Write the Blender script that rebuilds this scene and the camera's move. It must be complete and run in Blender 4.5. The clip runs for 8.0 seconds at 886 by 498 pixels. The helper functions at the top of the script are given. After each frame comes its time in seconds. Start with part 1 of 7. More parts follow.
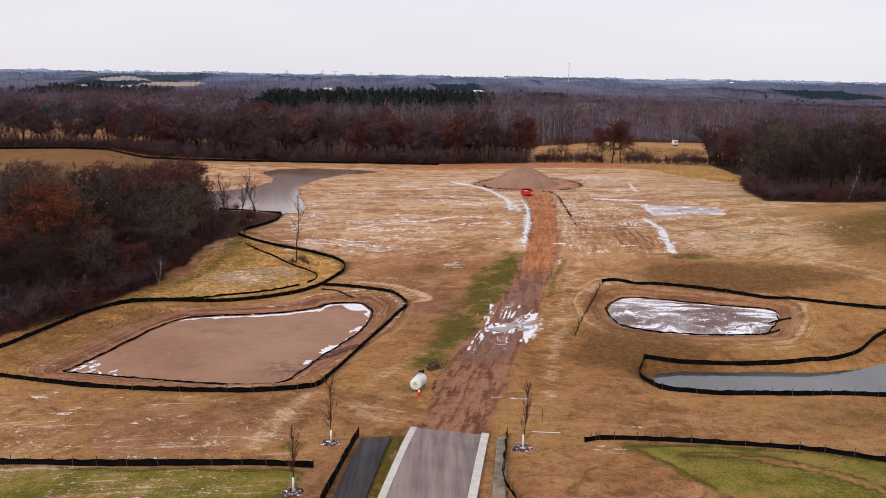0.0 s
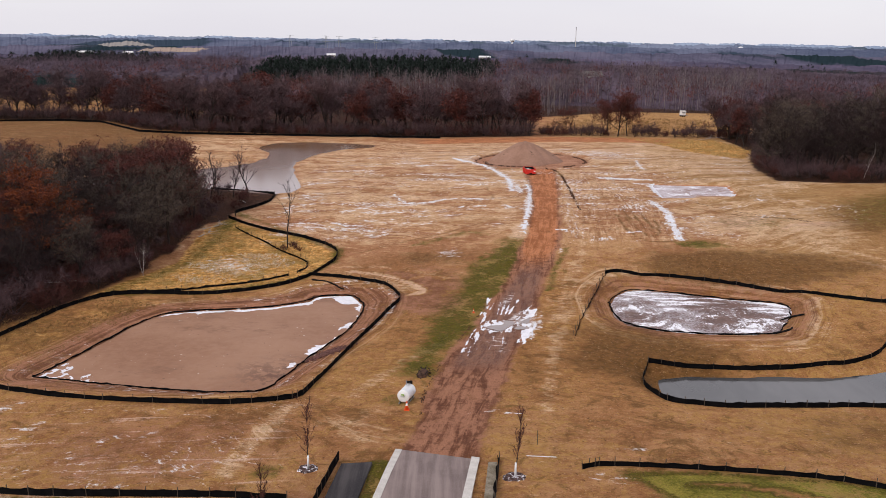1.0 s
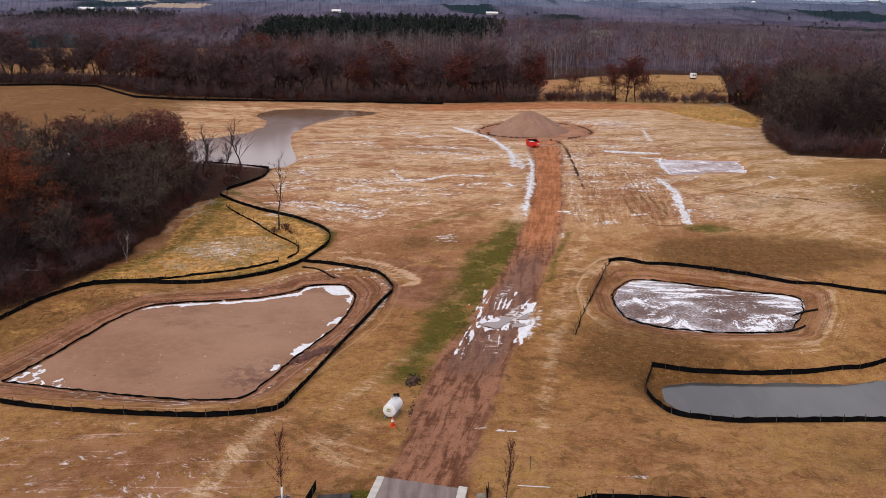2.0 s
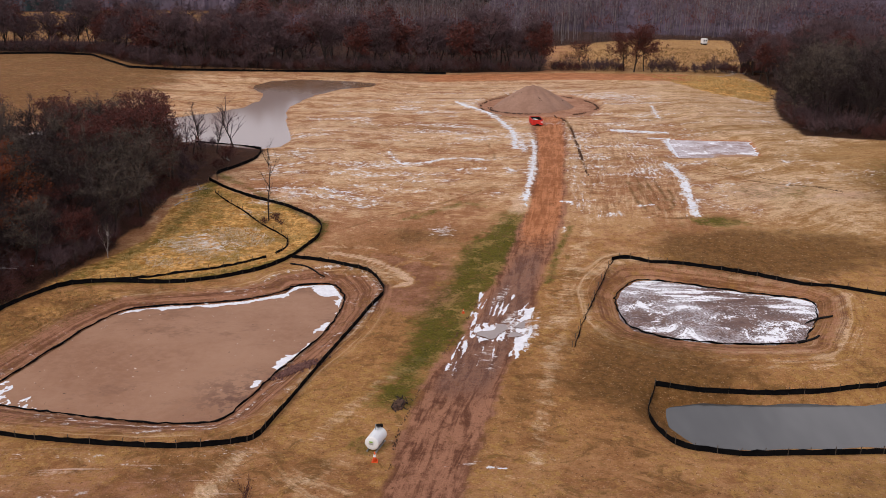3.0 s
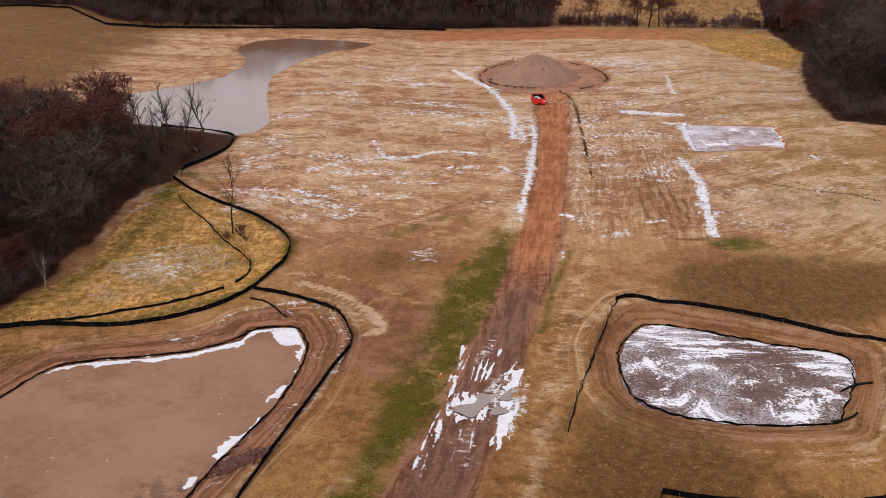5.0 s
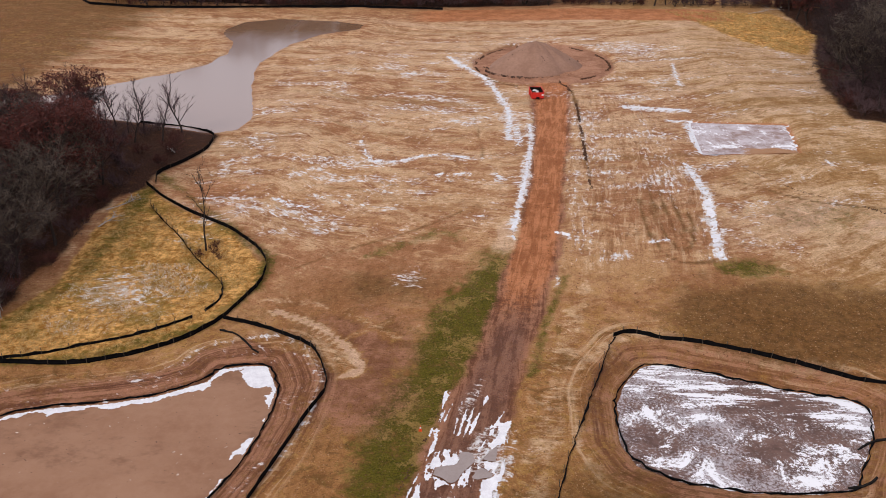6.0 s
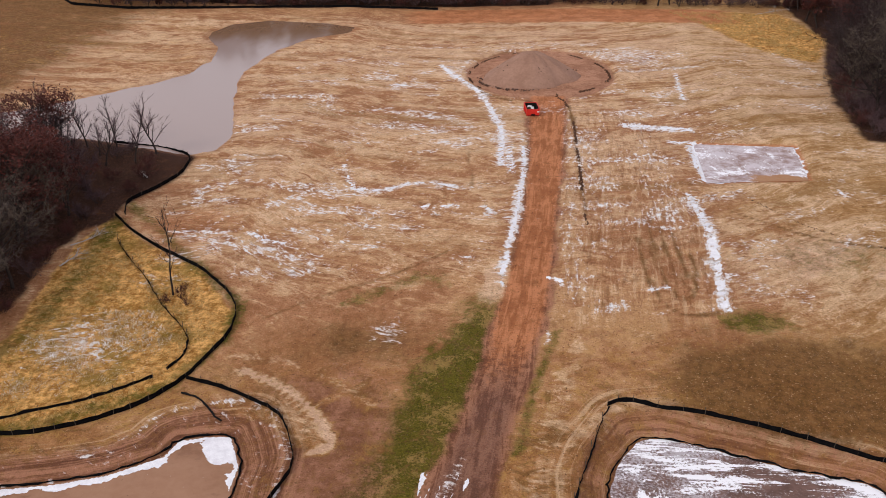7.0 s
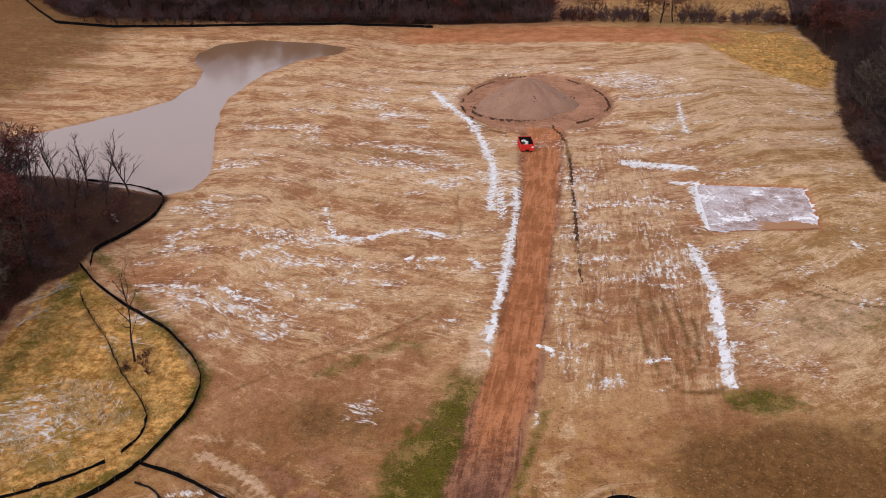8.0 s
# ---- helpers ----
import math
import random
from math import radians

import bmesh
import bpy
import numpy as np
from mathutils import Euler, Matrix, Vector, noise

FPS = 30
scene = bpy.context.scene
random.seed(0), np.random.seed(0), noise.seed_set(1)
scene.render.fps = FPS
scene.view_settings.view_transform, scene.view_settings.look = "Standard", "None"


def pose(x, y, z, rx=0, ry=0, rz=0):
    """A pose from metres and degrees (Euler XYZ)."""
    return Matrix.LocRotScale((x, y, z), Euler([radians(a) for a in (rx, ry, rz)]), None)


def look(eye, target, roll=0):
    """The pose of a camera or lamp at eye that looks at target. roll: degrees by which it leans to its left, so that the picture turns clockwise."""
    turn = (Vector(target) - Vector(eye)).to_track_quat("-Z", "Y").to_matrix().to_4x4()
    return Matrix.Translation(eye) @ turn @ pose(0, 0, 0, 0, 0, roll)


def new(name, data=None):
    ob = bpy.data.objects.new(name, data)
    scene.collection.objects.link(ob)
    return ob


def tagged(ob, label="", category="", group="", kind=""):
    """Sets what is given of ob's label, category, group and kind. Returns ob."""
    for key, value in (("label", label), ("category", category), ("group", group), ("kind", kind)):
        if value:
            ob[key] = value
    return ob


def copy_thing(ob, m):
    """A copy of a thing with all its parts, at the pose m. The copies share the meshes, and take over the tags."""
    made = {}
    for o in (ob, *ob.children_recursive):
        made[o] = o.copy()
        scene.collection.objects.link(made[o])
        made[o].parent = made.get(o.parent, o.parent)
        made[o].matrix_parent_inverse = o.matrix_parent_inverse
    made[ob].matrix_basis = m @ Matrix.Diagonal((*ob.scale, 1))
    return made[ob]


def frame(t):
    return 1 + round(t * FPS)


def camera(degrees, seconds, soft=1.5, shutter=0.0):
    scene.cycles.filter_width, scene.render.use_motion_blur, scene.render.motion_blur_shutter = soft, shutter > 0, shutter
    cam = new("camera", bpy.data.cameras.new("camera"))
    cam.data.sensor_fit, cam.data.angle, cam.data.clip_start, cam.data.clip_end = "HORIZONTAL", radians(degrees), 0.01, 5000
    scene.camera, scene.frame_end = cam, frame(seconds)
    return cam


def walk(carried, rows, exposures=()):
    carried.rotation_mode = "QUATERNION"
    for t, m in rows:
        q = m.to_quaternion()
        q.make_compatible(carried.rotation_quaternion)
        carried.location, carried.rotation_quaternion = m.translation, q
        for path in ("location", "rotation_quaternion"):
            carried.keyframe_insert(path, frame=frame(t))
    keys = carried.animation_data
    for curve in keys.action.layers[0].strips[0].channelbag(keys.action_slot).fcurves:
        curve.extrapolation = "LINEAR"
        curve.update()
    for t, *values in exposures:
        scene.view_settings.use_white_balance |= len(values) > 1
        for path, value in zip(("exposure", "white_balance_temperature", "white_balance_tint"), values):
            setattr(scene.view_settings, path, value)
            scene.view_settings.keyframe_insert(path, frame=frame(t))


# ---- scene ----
cam = camera(52.6, 8.0, soft=0.6)
METRES, EYE, TILT, LEAN, TURN = 85.0, 33.2, -10.9, -0.9, 0.0
ROWS = [
    (0.0, 0.0, 0.0, 0.0, 0.0, 0.0, -0.0),
    (0.5, 0.0097, 0.0416, 0.0212, 0.18, -0.83, -0.0),
    (1.0, 0.0197, 0.0833, 0.045, 0.38, -2.21, -0.01),
    (1.5, 0.0301, 0.1235, 0.07, 0.62, -3.61, -0.03),
    (3.0, 0.0616, 0.2491, 0.1552, 1.37, -7.64, -0.03),
    (3.5, 0.072, 0.2997, 0.1865, 1.58, -8.81, -0.01),
    (4.0, 0.0826, 0.3545, 0.2194, 1.76, -9.97, 0.04),
    (4.5, 0.094, 0.4131, 0.2529, 1.97, -11.11, 0.09),
    (6.0, 0.1304, 0.5987, 0.354, 2.44, -14.49, 0.21),
    (6.5, 0.1439, 0.663, 0.389, 2.6, -15.55, 0.26),
    (7.0, 0.1571, 0.7269, 0.4225, 2.68, -15.64, 0.31),
    (7.5, 0.1702, 0.7903, 0.4549, 2.76, -15.69, 0.36),
    (8.0, 0.1846, 0.8535, 0.4849, 2.97, -15.7, 0.41),
]
EXPOSURES = [(0.0, 0.05), (3.0, -0.03), (8.0, -0.02)]
walk(cam, [(t, pose(0, 0, EYE, TILT, LEAN, TURN) @ pose(METRES * x, METRES * y, METRES * z, 90 + pitch, roll, yaw)) for t, x, y, z, yaw, pitch, roll in ROWS], EXPOSURES)

# ---- light: overcast late-autumn day, thin cloud ----
SUN_EL, SUN_AZ = radians(36), radians(222)
world = bpy.data.worlds.new("overcast_sky")
scene.world = world
world.use_nodes = True
wt = world.node_tree
for n in list(wt.nodes):
    wt.nodes.remove(n)
sky = wt.nodes.new("ShaderNodeTexSky")
sky.sky_type = "NISHITA"
sky.sun_disc = False
sky.sun_elevation, sky.sun_rotation = SUN_EL, SUN_AZ
cloud = wt.nodes.new("ShaderNodeMix")
cloud.data_type = "RGBA"
cloud.inputs[0].default_value = 0.86
cloud.inputs[7].default_value = (8.95, 8.7, 9.15, 1)
back = wt.nodes.new("ShaderNodeBackground")
back.inputs[1].default_value = 0.1
wout = wt.nodes.new("ShaderNodeOutputWorld")
wt.links.new(sky.outputs[0], cloud.inputs[6])
veil = wt.nodes.new("ShaderNodeTexNoise")
veil.inputs["Scale"].default_value, veil.inputs["Detail"].default_value = 2.2, 5
stretch = wt.nodes.new("ShaderNodeMapping")
stretch.inputs[3].default_value = (1, 1, 5)
wt.links.new(wt.nodes.new("ShaderNodeTexCoord").outputs["Generated"], stretch.inputs[0])
wt.links.new(stretch.outputs[0], veil.inputs["Vector"])
layer = wt.nodes.new("ShaderNodeMix")
layer.data_type = "RGBA"
layer.inputs[6].default_value, layer.inputs[7].default_value = (7.7, 7.4, 8.4, 1), (9.4, 9.15, 9.6, 1)
wt.links.new(veil.outputs[0], layer.inputs[0])
wt.links.new(layer.outputs[2], cloud.inputs[7])
wt.links.new(cloud.outputs[2], back.inputs[0])
wt.links.new(back.outputs[0], wout.inputs[0])
sun = new("sun", bpy.data.lights.new("sun", "SUN"))
sun.data.energy, sun.data.angle, sun.data.color = 1.4, radians(18), (1.0, 0.95, 0.88)
sun.matrix_world = look((0, 0, 100), (math.sin(SUN_AZ) * -100, math.cos(SUN_AZ) * -100, 100 - 100 * math.tan(SUN_EL)))

# ---- materials ----
class Nodes:
    """A node material under construction."""

    def __init__(self, name, rough=0.9, spec=0.2, metal=0.0):
        self.mat = bpy.data.materials.new(name)
        self.mat.use_nodes = True
        self.tree = self.mat.node_tree
        self.bsdf = self.tree.nodes["Principled BSDF"]
        self.bsdf.inputs["Roughness"].default_value = rough
        self.bsdf.inputs["Specular IOR Level"].default_value = spec
        self.bsdf.inputs["Metallic"].default_value = metal

    def put(self, socket, value):
        if isinstance(value, bpy.types.NodeSocket):
            self.tree.links.new(value, socket)
        elif isinstance(value, (tuple, list)) and len(value) == 3 and socket.type == "RGBA":
            socket.default_value = (*value, 1)
        else:
            socket.default_value = value

    def node(self, kind):
        return self.tree.nodes.new("ShaderNode" + kind)

    def math(self, op, a, b=0.5, c=None, clamp=False):
        n = self.node("Math")
        n.operation, n.use_clamp = op, clamp
        self.put(n.inputs[0], a)
        self.put(n.inputs[1], b)
        if c is not None:
            self.put(n.inputs[2], c)
        return n.outputs[0]

    def mix(self, f, a, b, blend="MIX"):
        n = self.node("Mix")
        n.data_type, n.blend_type = "RGBA", blend
        self.put(n.inputs[0], f)
        self.put(n.inputs[6], a)
        self.put(n.inputs[7], b)
        return n.outputs[2]

    def ramp(self, v, lo, hi, a=0.0, b=1.0):
        n = self.node("MapRange")
        n.interpolation_type = "SMOOTHSTEP"
        for i, x in enumerate((v, lo, hi, a, b)):
            self.put(n.inputs[i], x)
        return n.outputs[0]

    def coords(self, scale=(1, 1, 1), turn=0.0, world_space=True):
        src = self.node("NewGeometry").outputs["Position"] if world_space else self.node("TexCoord").outputs["Object"]
        m = self.node("Mapping")
        self.put(m.inputs[0], src)
        m.inputs[2].default_value = (0, 0, turn)
        m.inputs[3].default_value = scale
        return m.outputs[0]

    def noise(self, vec, scale, detail=4.0, rough=0.55, warp=0.0):
        n = self.node("TexNoise")
        self.put(n.inputs["Vector"], vec)
        n.inputs["Scale"].default_value = scale
        n.inputs["Detail"].default_value = detail
        n.inputs["Roughness"].default_value = rough
        n.inputs["Distortion"].default_value = warp
        return n.outputs[0]

    def attr(self, name):
        n = self.node("Attribute")
        n.attribute_name = name
        s = self.node("SeparateColor")
        self.put(s.inputs[0], n.outputs["Color"])
        return s.outputs[0], s.outputs[1], s.outputs[2], n.outputs["Alpha"]

    def bump(self, height, strength, distance):
        n = self.node("Bump")
        n.inputs["Strength"].default_value = strength
        n.inputs["Distance"].default_value = distance
        self.put(n.inputs["Height"], height)
        self.put(self.bsdf.inputs["Normal"], n.outputs[0])

    def done(self, color=None, rough=None):
        if color is not None:
            self.put(self.bsdf.inputs["Base Color"], color)
        if rough is not None:
            self.put(self.bsdf.inputs["Roughness"], rough)
        return self.mat


def plain(name, a, b, scale, rough=0.85, spec=0.2, metal=0.0, bump=0.0, island=False, obj=False):
    """Two colours mottled at two scales; island or obj: also varied from piece to piece."""
    m = Nodes(name, rough, spec, metal)
    v = m.coords(world_space=False)
    f = m.math("ADD", m.math("MULTIPLY", m.noise(v, scale, 3), 0.6), m.math("MULTIPLY", m.noise(v, scale * 7.3, 3), 0.4))
    f = m.ramp(f, 0.3, 0.7)
    if island:
        f = m.math("ADD", m.math("MULTIPLY", f, 0.4), m.math("MULTIPLY", m.node("NewGeometry").outputs["Random Per Island"], 0.6))
    if obj:
        f = m.math("ADD", m.math("MULTIPLY", f, 0.5), m.math("MULTIPLY", m.node("ObjectInfo").outputs["Random"], 0.5))
    if bump:
        m.bump(m.noise(v, scale * 5, 4), 0.6, bump)
    return m.done(m.mix(f, a, b))


def ground_material():
    """Autumn ground: seeded earth and straw, clay, mud, grass, leaf litter and thin snow, laid out by the zones stored in the mesh."""
    m = Nodes("site_ground", 0.95, 0.12)
    flat = m.coords()
    soil, clay, green, straw = m.attr("zone_a")
    snow, dark, litter, tall = m.attr("zone_b")
    along, across, lane_x, shelf = m.attr("zone_c")
    lane, beside, bank, wet = m.attr("zone_d")
    place = m.node("SeparateXYZ")
    m.put(place.inputs[0], flat)
    north = place.outputs[1]

    def flow(sx, sy, u=along, v=across):
        n = m.node("CombineXYZ")
        m.put(n.inputs[0], m.math("MULTIPLY", u, sx))
        m.put(n.inputs[1], m.math("MULTIPLY", v, sy))
        return n.outputs[0]

    big = m.noise(flat, 0.035, 4, 0.6)
    mid = m.noise(flat, 0.22, 5, 0.65)
    fine = m.noise(flat, 1.1, 6, 0.72)
    grit = m.noise(flat, 4.5, 5, 0.75)
    comb = m.mix(m.ramp(beside, 0.3, 0.7), m.noise(flow(0.8, 1.9), 1.0, 6, 0.66, 1.0), m.noise(flow(0.5, 1.7, north, lane_x), 1.0, 6, 0.68, 0.6))
    rows = m.noise(flow(0.15, 1.15, north, lane_x), 1.0, 6, 0.66, 0.7)
    steps = m.noise(flow(0.06, 1.3, along, shelf), 1.0, 6, 0.7, 0.1)

    def swing(v, k):
        return m.math("MULTIPLY", m.math("SUBTRACT", v, 0.5), k)

    def total(*vs):
        out = vs[0]
        for v in vs[1:]:
            out = m.math("ADD", out, v)
        return out

    # rough seeded field: brown earth, ochre stubble
    streak = m.noise(flow(0.15, 0.40), 1.0, 7, 0.64, 1.6)
    tuft = m.noise(flat, 0.75, 6, 0.7, 0.8)
    knot = m.noise(flat, 0.33, 7, 0.72, 1.0)
    earth = m.mix(m.ramp(total(mid, swing(fine, 0.9), swing(grit, 1.0)), 0.25, 0.75), (0.285, 0.140, 0.068), (0.440, 0.248, 0.136))
    ochre = m.mix(m.ramp(total(fine, swing(grit, 1.0)), 0.25, 0.75), (0.415, 0.246, 0.124), (0.550, 0.366, 0.202))
    base = m.mix(m.ramp(total(big, swing(mid, 0.8), swing(streak, 1.1)), 0.38, 0.66), earth, ochre)
    # the south of the field is barer and browner, with tussocks
    south = m.math("MULTIPLY", m.ramp(total(north, swing(mid, 30), swing(big, 30)), 165, 130, 0.0, 0.85), m.ramp(north, 84, 106, 0.55, 1.0))
    base = m.mix(south, base, m.mix(m.ramp(total(mid, swing(fine, 0.9), swing(grit, 1.0)), 0.25, 0.75), (0.245, 0.122, 0.041), (0.435, 0.240, 0.096)))
    stand = m.ramp(north, 170, 140)
    base = m.mix(m.math("MULTIPLY", stand, m.ramp(total(tuft, swing(grit, 0.5), swing(big, 0.6)), 0.48, 0.62, 0.0, 0.8)), base, m.mix(fine, (0.330, 0.190, 0.050), (0.530, 0.350, 0.130)))
    base = m.mix(m.math("MULTIPLY", stand, m.ramp(total(knot, swing(grit, 0.35), swing(big, -0.5)), 0.51, 0.65, 0.0, 0.75)), base, m.mix(grit, (0.095, 0.055, 0.014), (0.200, 0.112, 0.036)))
    # weeds give the east of the field an olive cast
    east = m.ramp(total(place.outputs[0], swing(big, 60), swing(mid, 30)), 38, 68, 0.0, 0.5)
    base = m.mix(m.math("MULTIPLY", east, m.ramp(north, 140, 165)), base, m.mix(m.ramp(total(fine, swing(grit, 1.0)), 0.25, 0.75), (0.255, 0.165, 0.046), (0.430, 0.305, 0.125)))
    # straw mulch in long wisps
    pale = m.mix(m.ramp(grit, 0.33, 0.68), (0.520, 0.378, 0.225), (0.730, 0.585, 0.410))
    wisp = total(straw, swing(streak, 2.1), swing(comb, 1.0), swing(mid, 0.7), swing(fine, 0.8), swing(grit, 0.3))
    base = m.mix(m.ramp(wisp, 0.5, 1.25, 0.0, 0.85), base, pale)
    moss = m.noise(flow(0.035, 0.14), 1.0, 5, 0.6, 0.8)
    base = m.mix(m.math("MULTIPLY", m.ramp(total(moss, swing(fine, 0.3)), 0.54, 0.70, 0.0, 0.42), m.ramp(north, 165, 190)), base, m.mix(grit, (0.165, 0.104, 0.034), (0.300, 0.190, 0.078)))
    # tracks beaten pale by wheels
    base = m.mix(m.ramp(total(straw, swing(fine, 0.5), swing(grit, 0.4)), 0.98, 1.2, 0.0, 0.75), base, m.mix(grit, (0.46, 0.30, 0.20), (0.62, 0.46, 0.36)))
    base = m.mix(m.ramp(total(m.math("MULTIPLY", straw, 0.20), comb, swing(grit, 0.6), swing(mid, 1.1), swing(big, 0.5), swing(fine, 0.3)), 0.75, 0.90, 0.0, 0.6), base, (0.74, 0.60, 0.44))
    # furrows and wheel rows
    for share, run in ((m.math("MULTIPLY", beside, 0.6), rows), (m.math("MULTIPLY", bank, 0.75), steps)):
        base = m.mix(m.math("MULTIPLY", share, m.ramp(total(run, swing(fine, 0.3)), 0.52, 0.66)), base, (0.19, 0.085, 0.036))
        base = m.mix(m.math("MULTIPLY", share, m.ramp(total(run, swing(grit, 0.3)), 0.46, 0.36)), base, pale)
    # damp dark turf
    base = m.mix(m.ramp(total(dark, swing(mid, 1.3), swing(grit, 0.7)), 0.2, 0.85, 0.0, 0.86), base, m.mix(m.ramp(total(fine, swing(grit, 0.6)), 0.3, 0.7), (0.088, 0.047, 0.013), (0.195, 0.106, 0.034)))
    # tall dry grass
    dry = m.mix(m.ramp(m.noise(flat, 0.9, 7, 0.8), 0.38, 0.64), (0.290, 0.140, 0.026), (0.80, 0.53, 0.20))
    dry = m.mix(m.ramp(total(m.noise(flat, 0.16, 6, 0.68), swing(fine, 0.4)), 0.50, 0.66, 0.0, 0.72), dry, m.mix(grit, (0.10, 0.085, 0.012), (0.27, 0.20, 0.035)))
    base = m.mix(m.ramp(total(tall, swing(mid, 0.9), swing(fine, 0.4)), 0.3, 0.7), base, dry)
    # grass
    blade = m.mix(m.ramp(total(grit, swing(fine, 0.5)), 0.3, 0.7), (0.028, 0.039, 0.002), (0.120, 0.122, 0.009))
    blade = m.mix(m.ramp(green, 1.12, 1.3), blade, m.mix(m.ramp(total(grit, swing(mid, 0.8)), 0.3, 0.7), (0.080, 0.100, 0.008), (0.290, 0.285, 0.048)))
    blade = m.mix(m.ramp(total(knot, swing(grit, 0.5), swing(mid, 0.9), swing(big, 0.5)), 0.50, 0.66, 0.0, 0.75), blade, m.mix(fine, (0.240, 0.160, 0.050), (0.400, 0.290, 0.110)))
    base = m.mix(m.ramp(total(green, swing(fine, 1.3), swing(knot, 1.6), swing(tuft, 0.9), swing(grit, 0.6)), 0.25, 1.0, 0.0, 0.92), base, blade)
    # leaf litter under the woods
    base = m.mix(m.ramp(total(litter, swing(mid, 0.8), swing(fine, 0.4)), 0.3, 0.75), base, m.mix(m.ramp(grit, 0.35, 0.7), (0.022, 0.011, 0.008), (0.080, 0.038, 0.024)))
    # bare soil and clay
    mud = m.mix(m.ramp(total(mid, m.math("MULTIPLY", m.math("SUBTRACT", rows, 0.5), m.math("MULTIPLY", lane, 1.6)), m.math("MULTIPLY", m.math("SUBTRACT", steps, 0.5), m.math("MULTIPLY", bank, -2.4)), swing(fine, 0.6), swing(grit, 0.5)), 0.30, 0.70), (0.140, 0.062, 0.037), (0.385, 0.206, 0.132))
    mud = m.mix(m.ramp(grit, 0.54, 0.72, 0.0, 0.6), mud, (0.120, 0.056, 0.036))
    base = m.mix(m.ramp(total(soil, swing(fine, 1.1), swing(grit, 0.6), swing(mid, 0.5)), 0.3, 0.85), base, mud)
    base = m.mix(m.ramp(total(wet, swing(fine, 0.9), m.math("MULTIPLY", m.math("SUBTRACT", rows, 0.5), 1.6)), 0.3, 0.9, 0.0, 0.8), base, m.mix(m.ramp(total(rows, swing(grit, 0.9), swing(fine, 0.5)), 0.36, 0.64), (0.130, 0.060, 0.040), (0.240, 0.130, 0.090)))
    base = m.mix(m.ramp(total(wet, swing(fine, 0.5)), -0.3, -0.8), base, m.mix(m.ramp(total(mid, swing(fine, 0.8), swing(grit, 0.6)), 0.3, 0.7), (0.285, 0.150, 0.096), (0.450, 0.270, 0.185)))
    red = m.mix(m.ramp(total(mid, swing(fine, 0.5), m.math("MULTIPLY", m.math("SUBTRACT", rows, 0.5), m.math("MULTIPLY", lane, 1.5)), swing(grit, 0.5)), 0.3, 0.7), (0.330, 0.135, 0.058), (0.530, 0.245, 0.120))
    base = m.mix(m.ramp(total(clay, swing(fine, 1.0), swing(grit, 0.5)), 0.3, 0.85, 0.0, 0.92), base, red)
    # frost in the furrows of the south-west field
    field = m.math("MULTIPLY", m.ramp(north, 98, 91), m.ramp(place.outputs[0], -9, -17))
    furrow = m.noise(m.coords((0.05, 1.5, 1), 0.06), 1.0, 6, 0.62, 0.15)
    base = m.mix(m.math("MULTIPLY", field, m.ramp(total(furrow, swing(grit, 0.35), swing(mid, 0.4)), 0.58, 0.68, 0.0, 0.55)), base, (0.78, 0.66, 0.60))
    # thin snow caught in the furrows
    drift = m.mix(m.ramp(beside, 0.3, 0.7), m.noise(flow(0.45, 0.9), 1.0, 6, 0.6, 1.8), m.noise(flow(0.5, 1.5, north, lane_x), 1.0, 7, 0.7, 0.4))
    white = m.ramp(total(snow, swing(drift, 1.9), swing(grit, 0.7), swing(fine, 1.2)), 0.48, 0.86)
    base = m.mix(white, base, m.mix(m.ramp(fine, 0.3, 0.7), (0.70, 0.62, 0.58), (0.92, 0.89, 0.90)))
    # specks of straw and of dark clods
    base = m.mix(m.math("MULTIPLY", m.ramp(m.noise(flat, 3.4, 4, 0.7), 0.59, 0.68, 0.0, 0.5), m.ramp(total(soil, litter, tall, green), 0.2, 0.9, 1.0, 0.35)), base, (0.66, 0.48, 0.32))
    base = m.mix(m.ramp(m.noise(flat, 2.6, 4, 0.7), 0.59, 0.68, 0.0, 0.75), base, (0.095, 0.045, 0.020))
    base = m.mix(m.ramp(total(m.noise(flat, 0.5, 5, 0.7), swing(grit, 0.4)), 0.56, 0.70, 0.0, 0.45), base, (0.150, 0.070, 0.026))
    m.bump(total(m.math("MULTIPLY", fine, 0.6), m.math("MULTIPLY", grit, 0.4), m.math("MULTIPLY", comb, 0.3)), 1.0, 0.5)
    base = m.mix(m.ramp(white, 0.0, 1.0, 1.0, 0.0), base, (1.110, 0.956, 0.868), "MULTIPLY")
    return m.done(base, m.ramp(wet, 0.2, 1.0, 0.93, 0.5))


def water_material(name, deep, paler, rough, silt=None):
    """Silty water; silt: span, north to south, where painted sky reflection pales the base colour."""
    m = Nodes(name, rough, 0.5)
    v = m.coords()
    f = m.noise(m.coords((1.6, 0.5, 1)), 0.045, 4, 0.6)
    # sky reflection painted pale in the south, tree reflection brown in the north
    if silt:
        place = m.node("SeparateXYZ")
        m.put(place.inputs[0], v)
        f = m.math("ADD", m.math("MULTIPLY", f, 0.7), m.ramp(place.outputs[1], *silt, 0.0, 0.42))
    m.bump(m.noise(m.coords((1, 2.2, 1)), 1.6, 3), 0.08, 0.02)
    return m.done(m.mix(m.ramp(f, 0.36, 0.66), deep, paler))


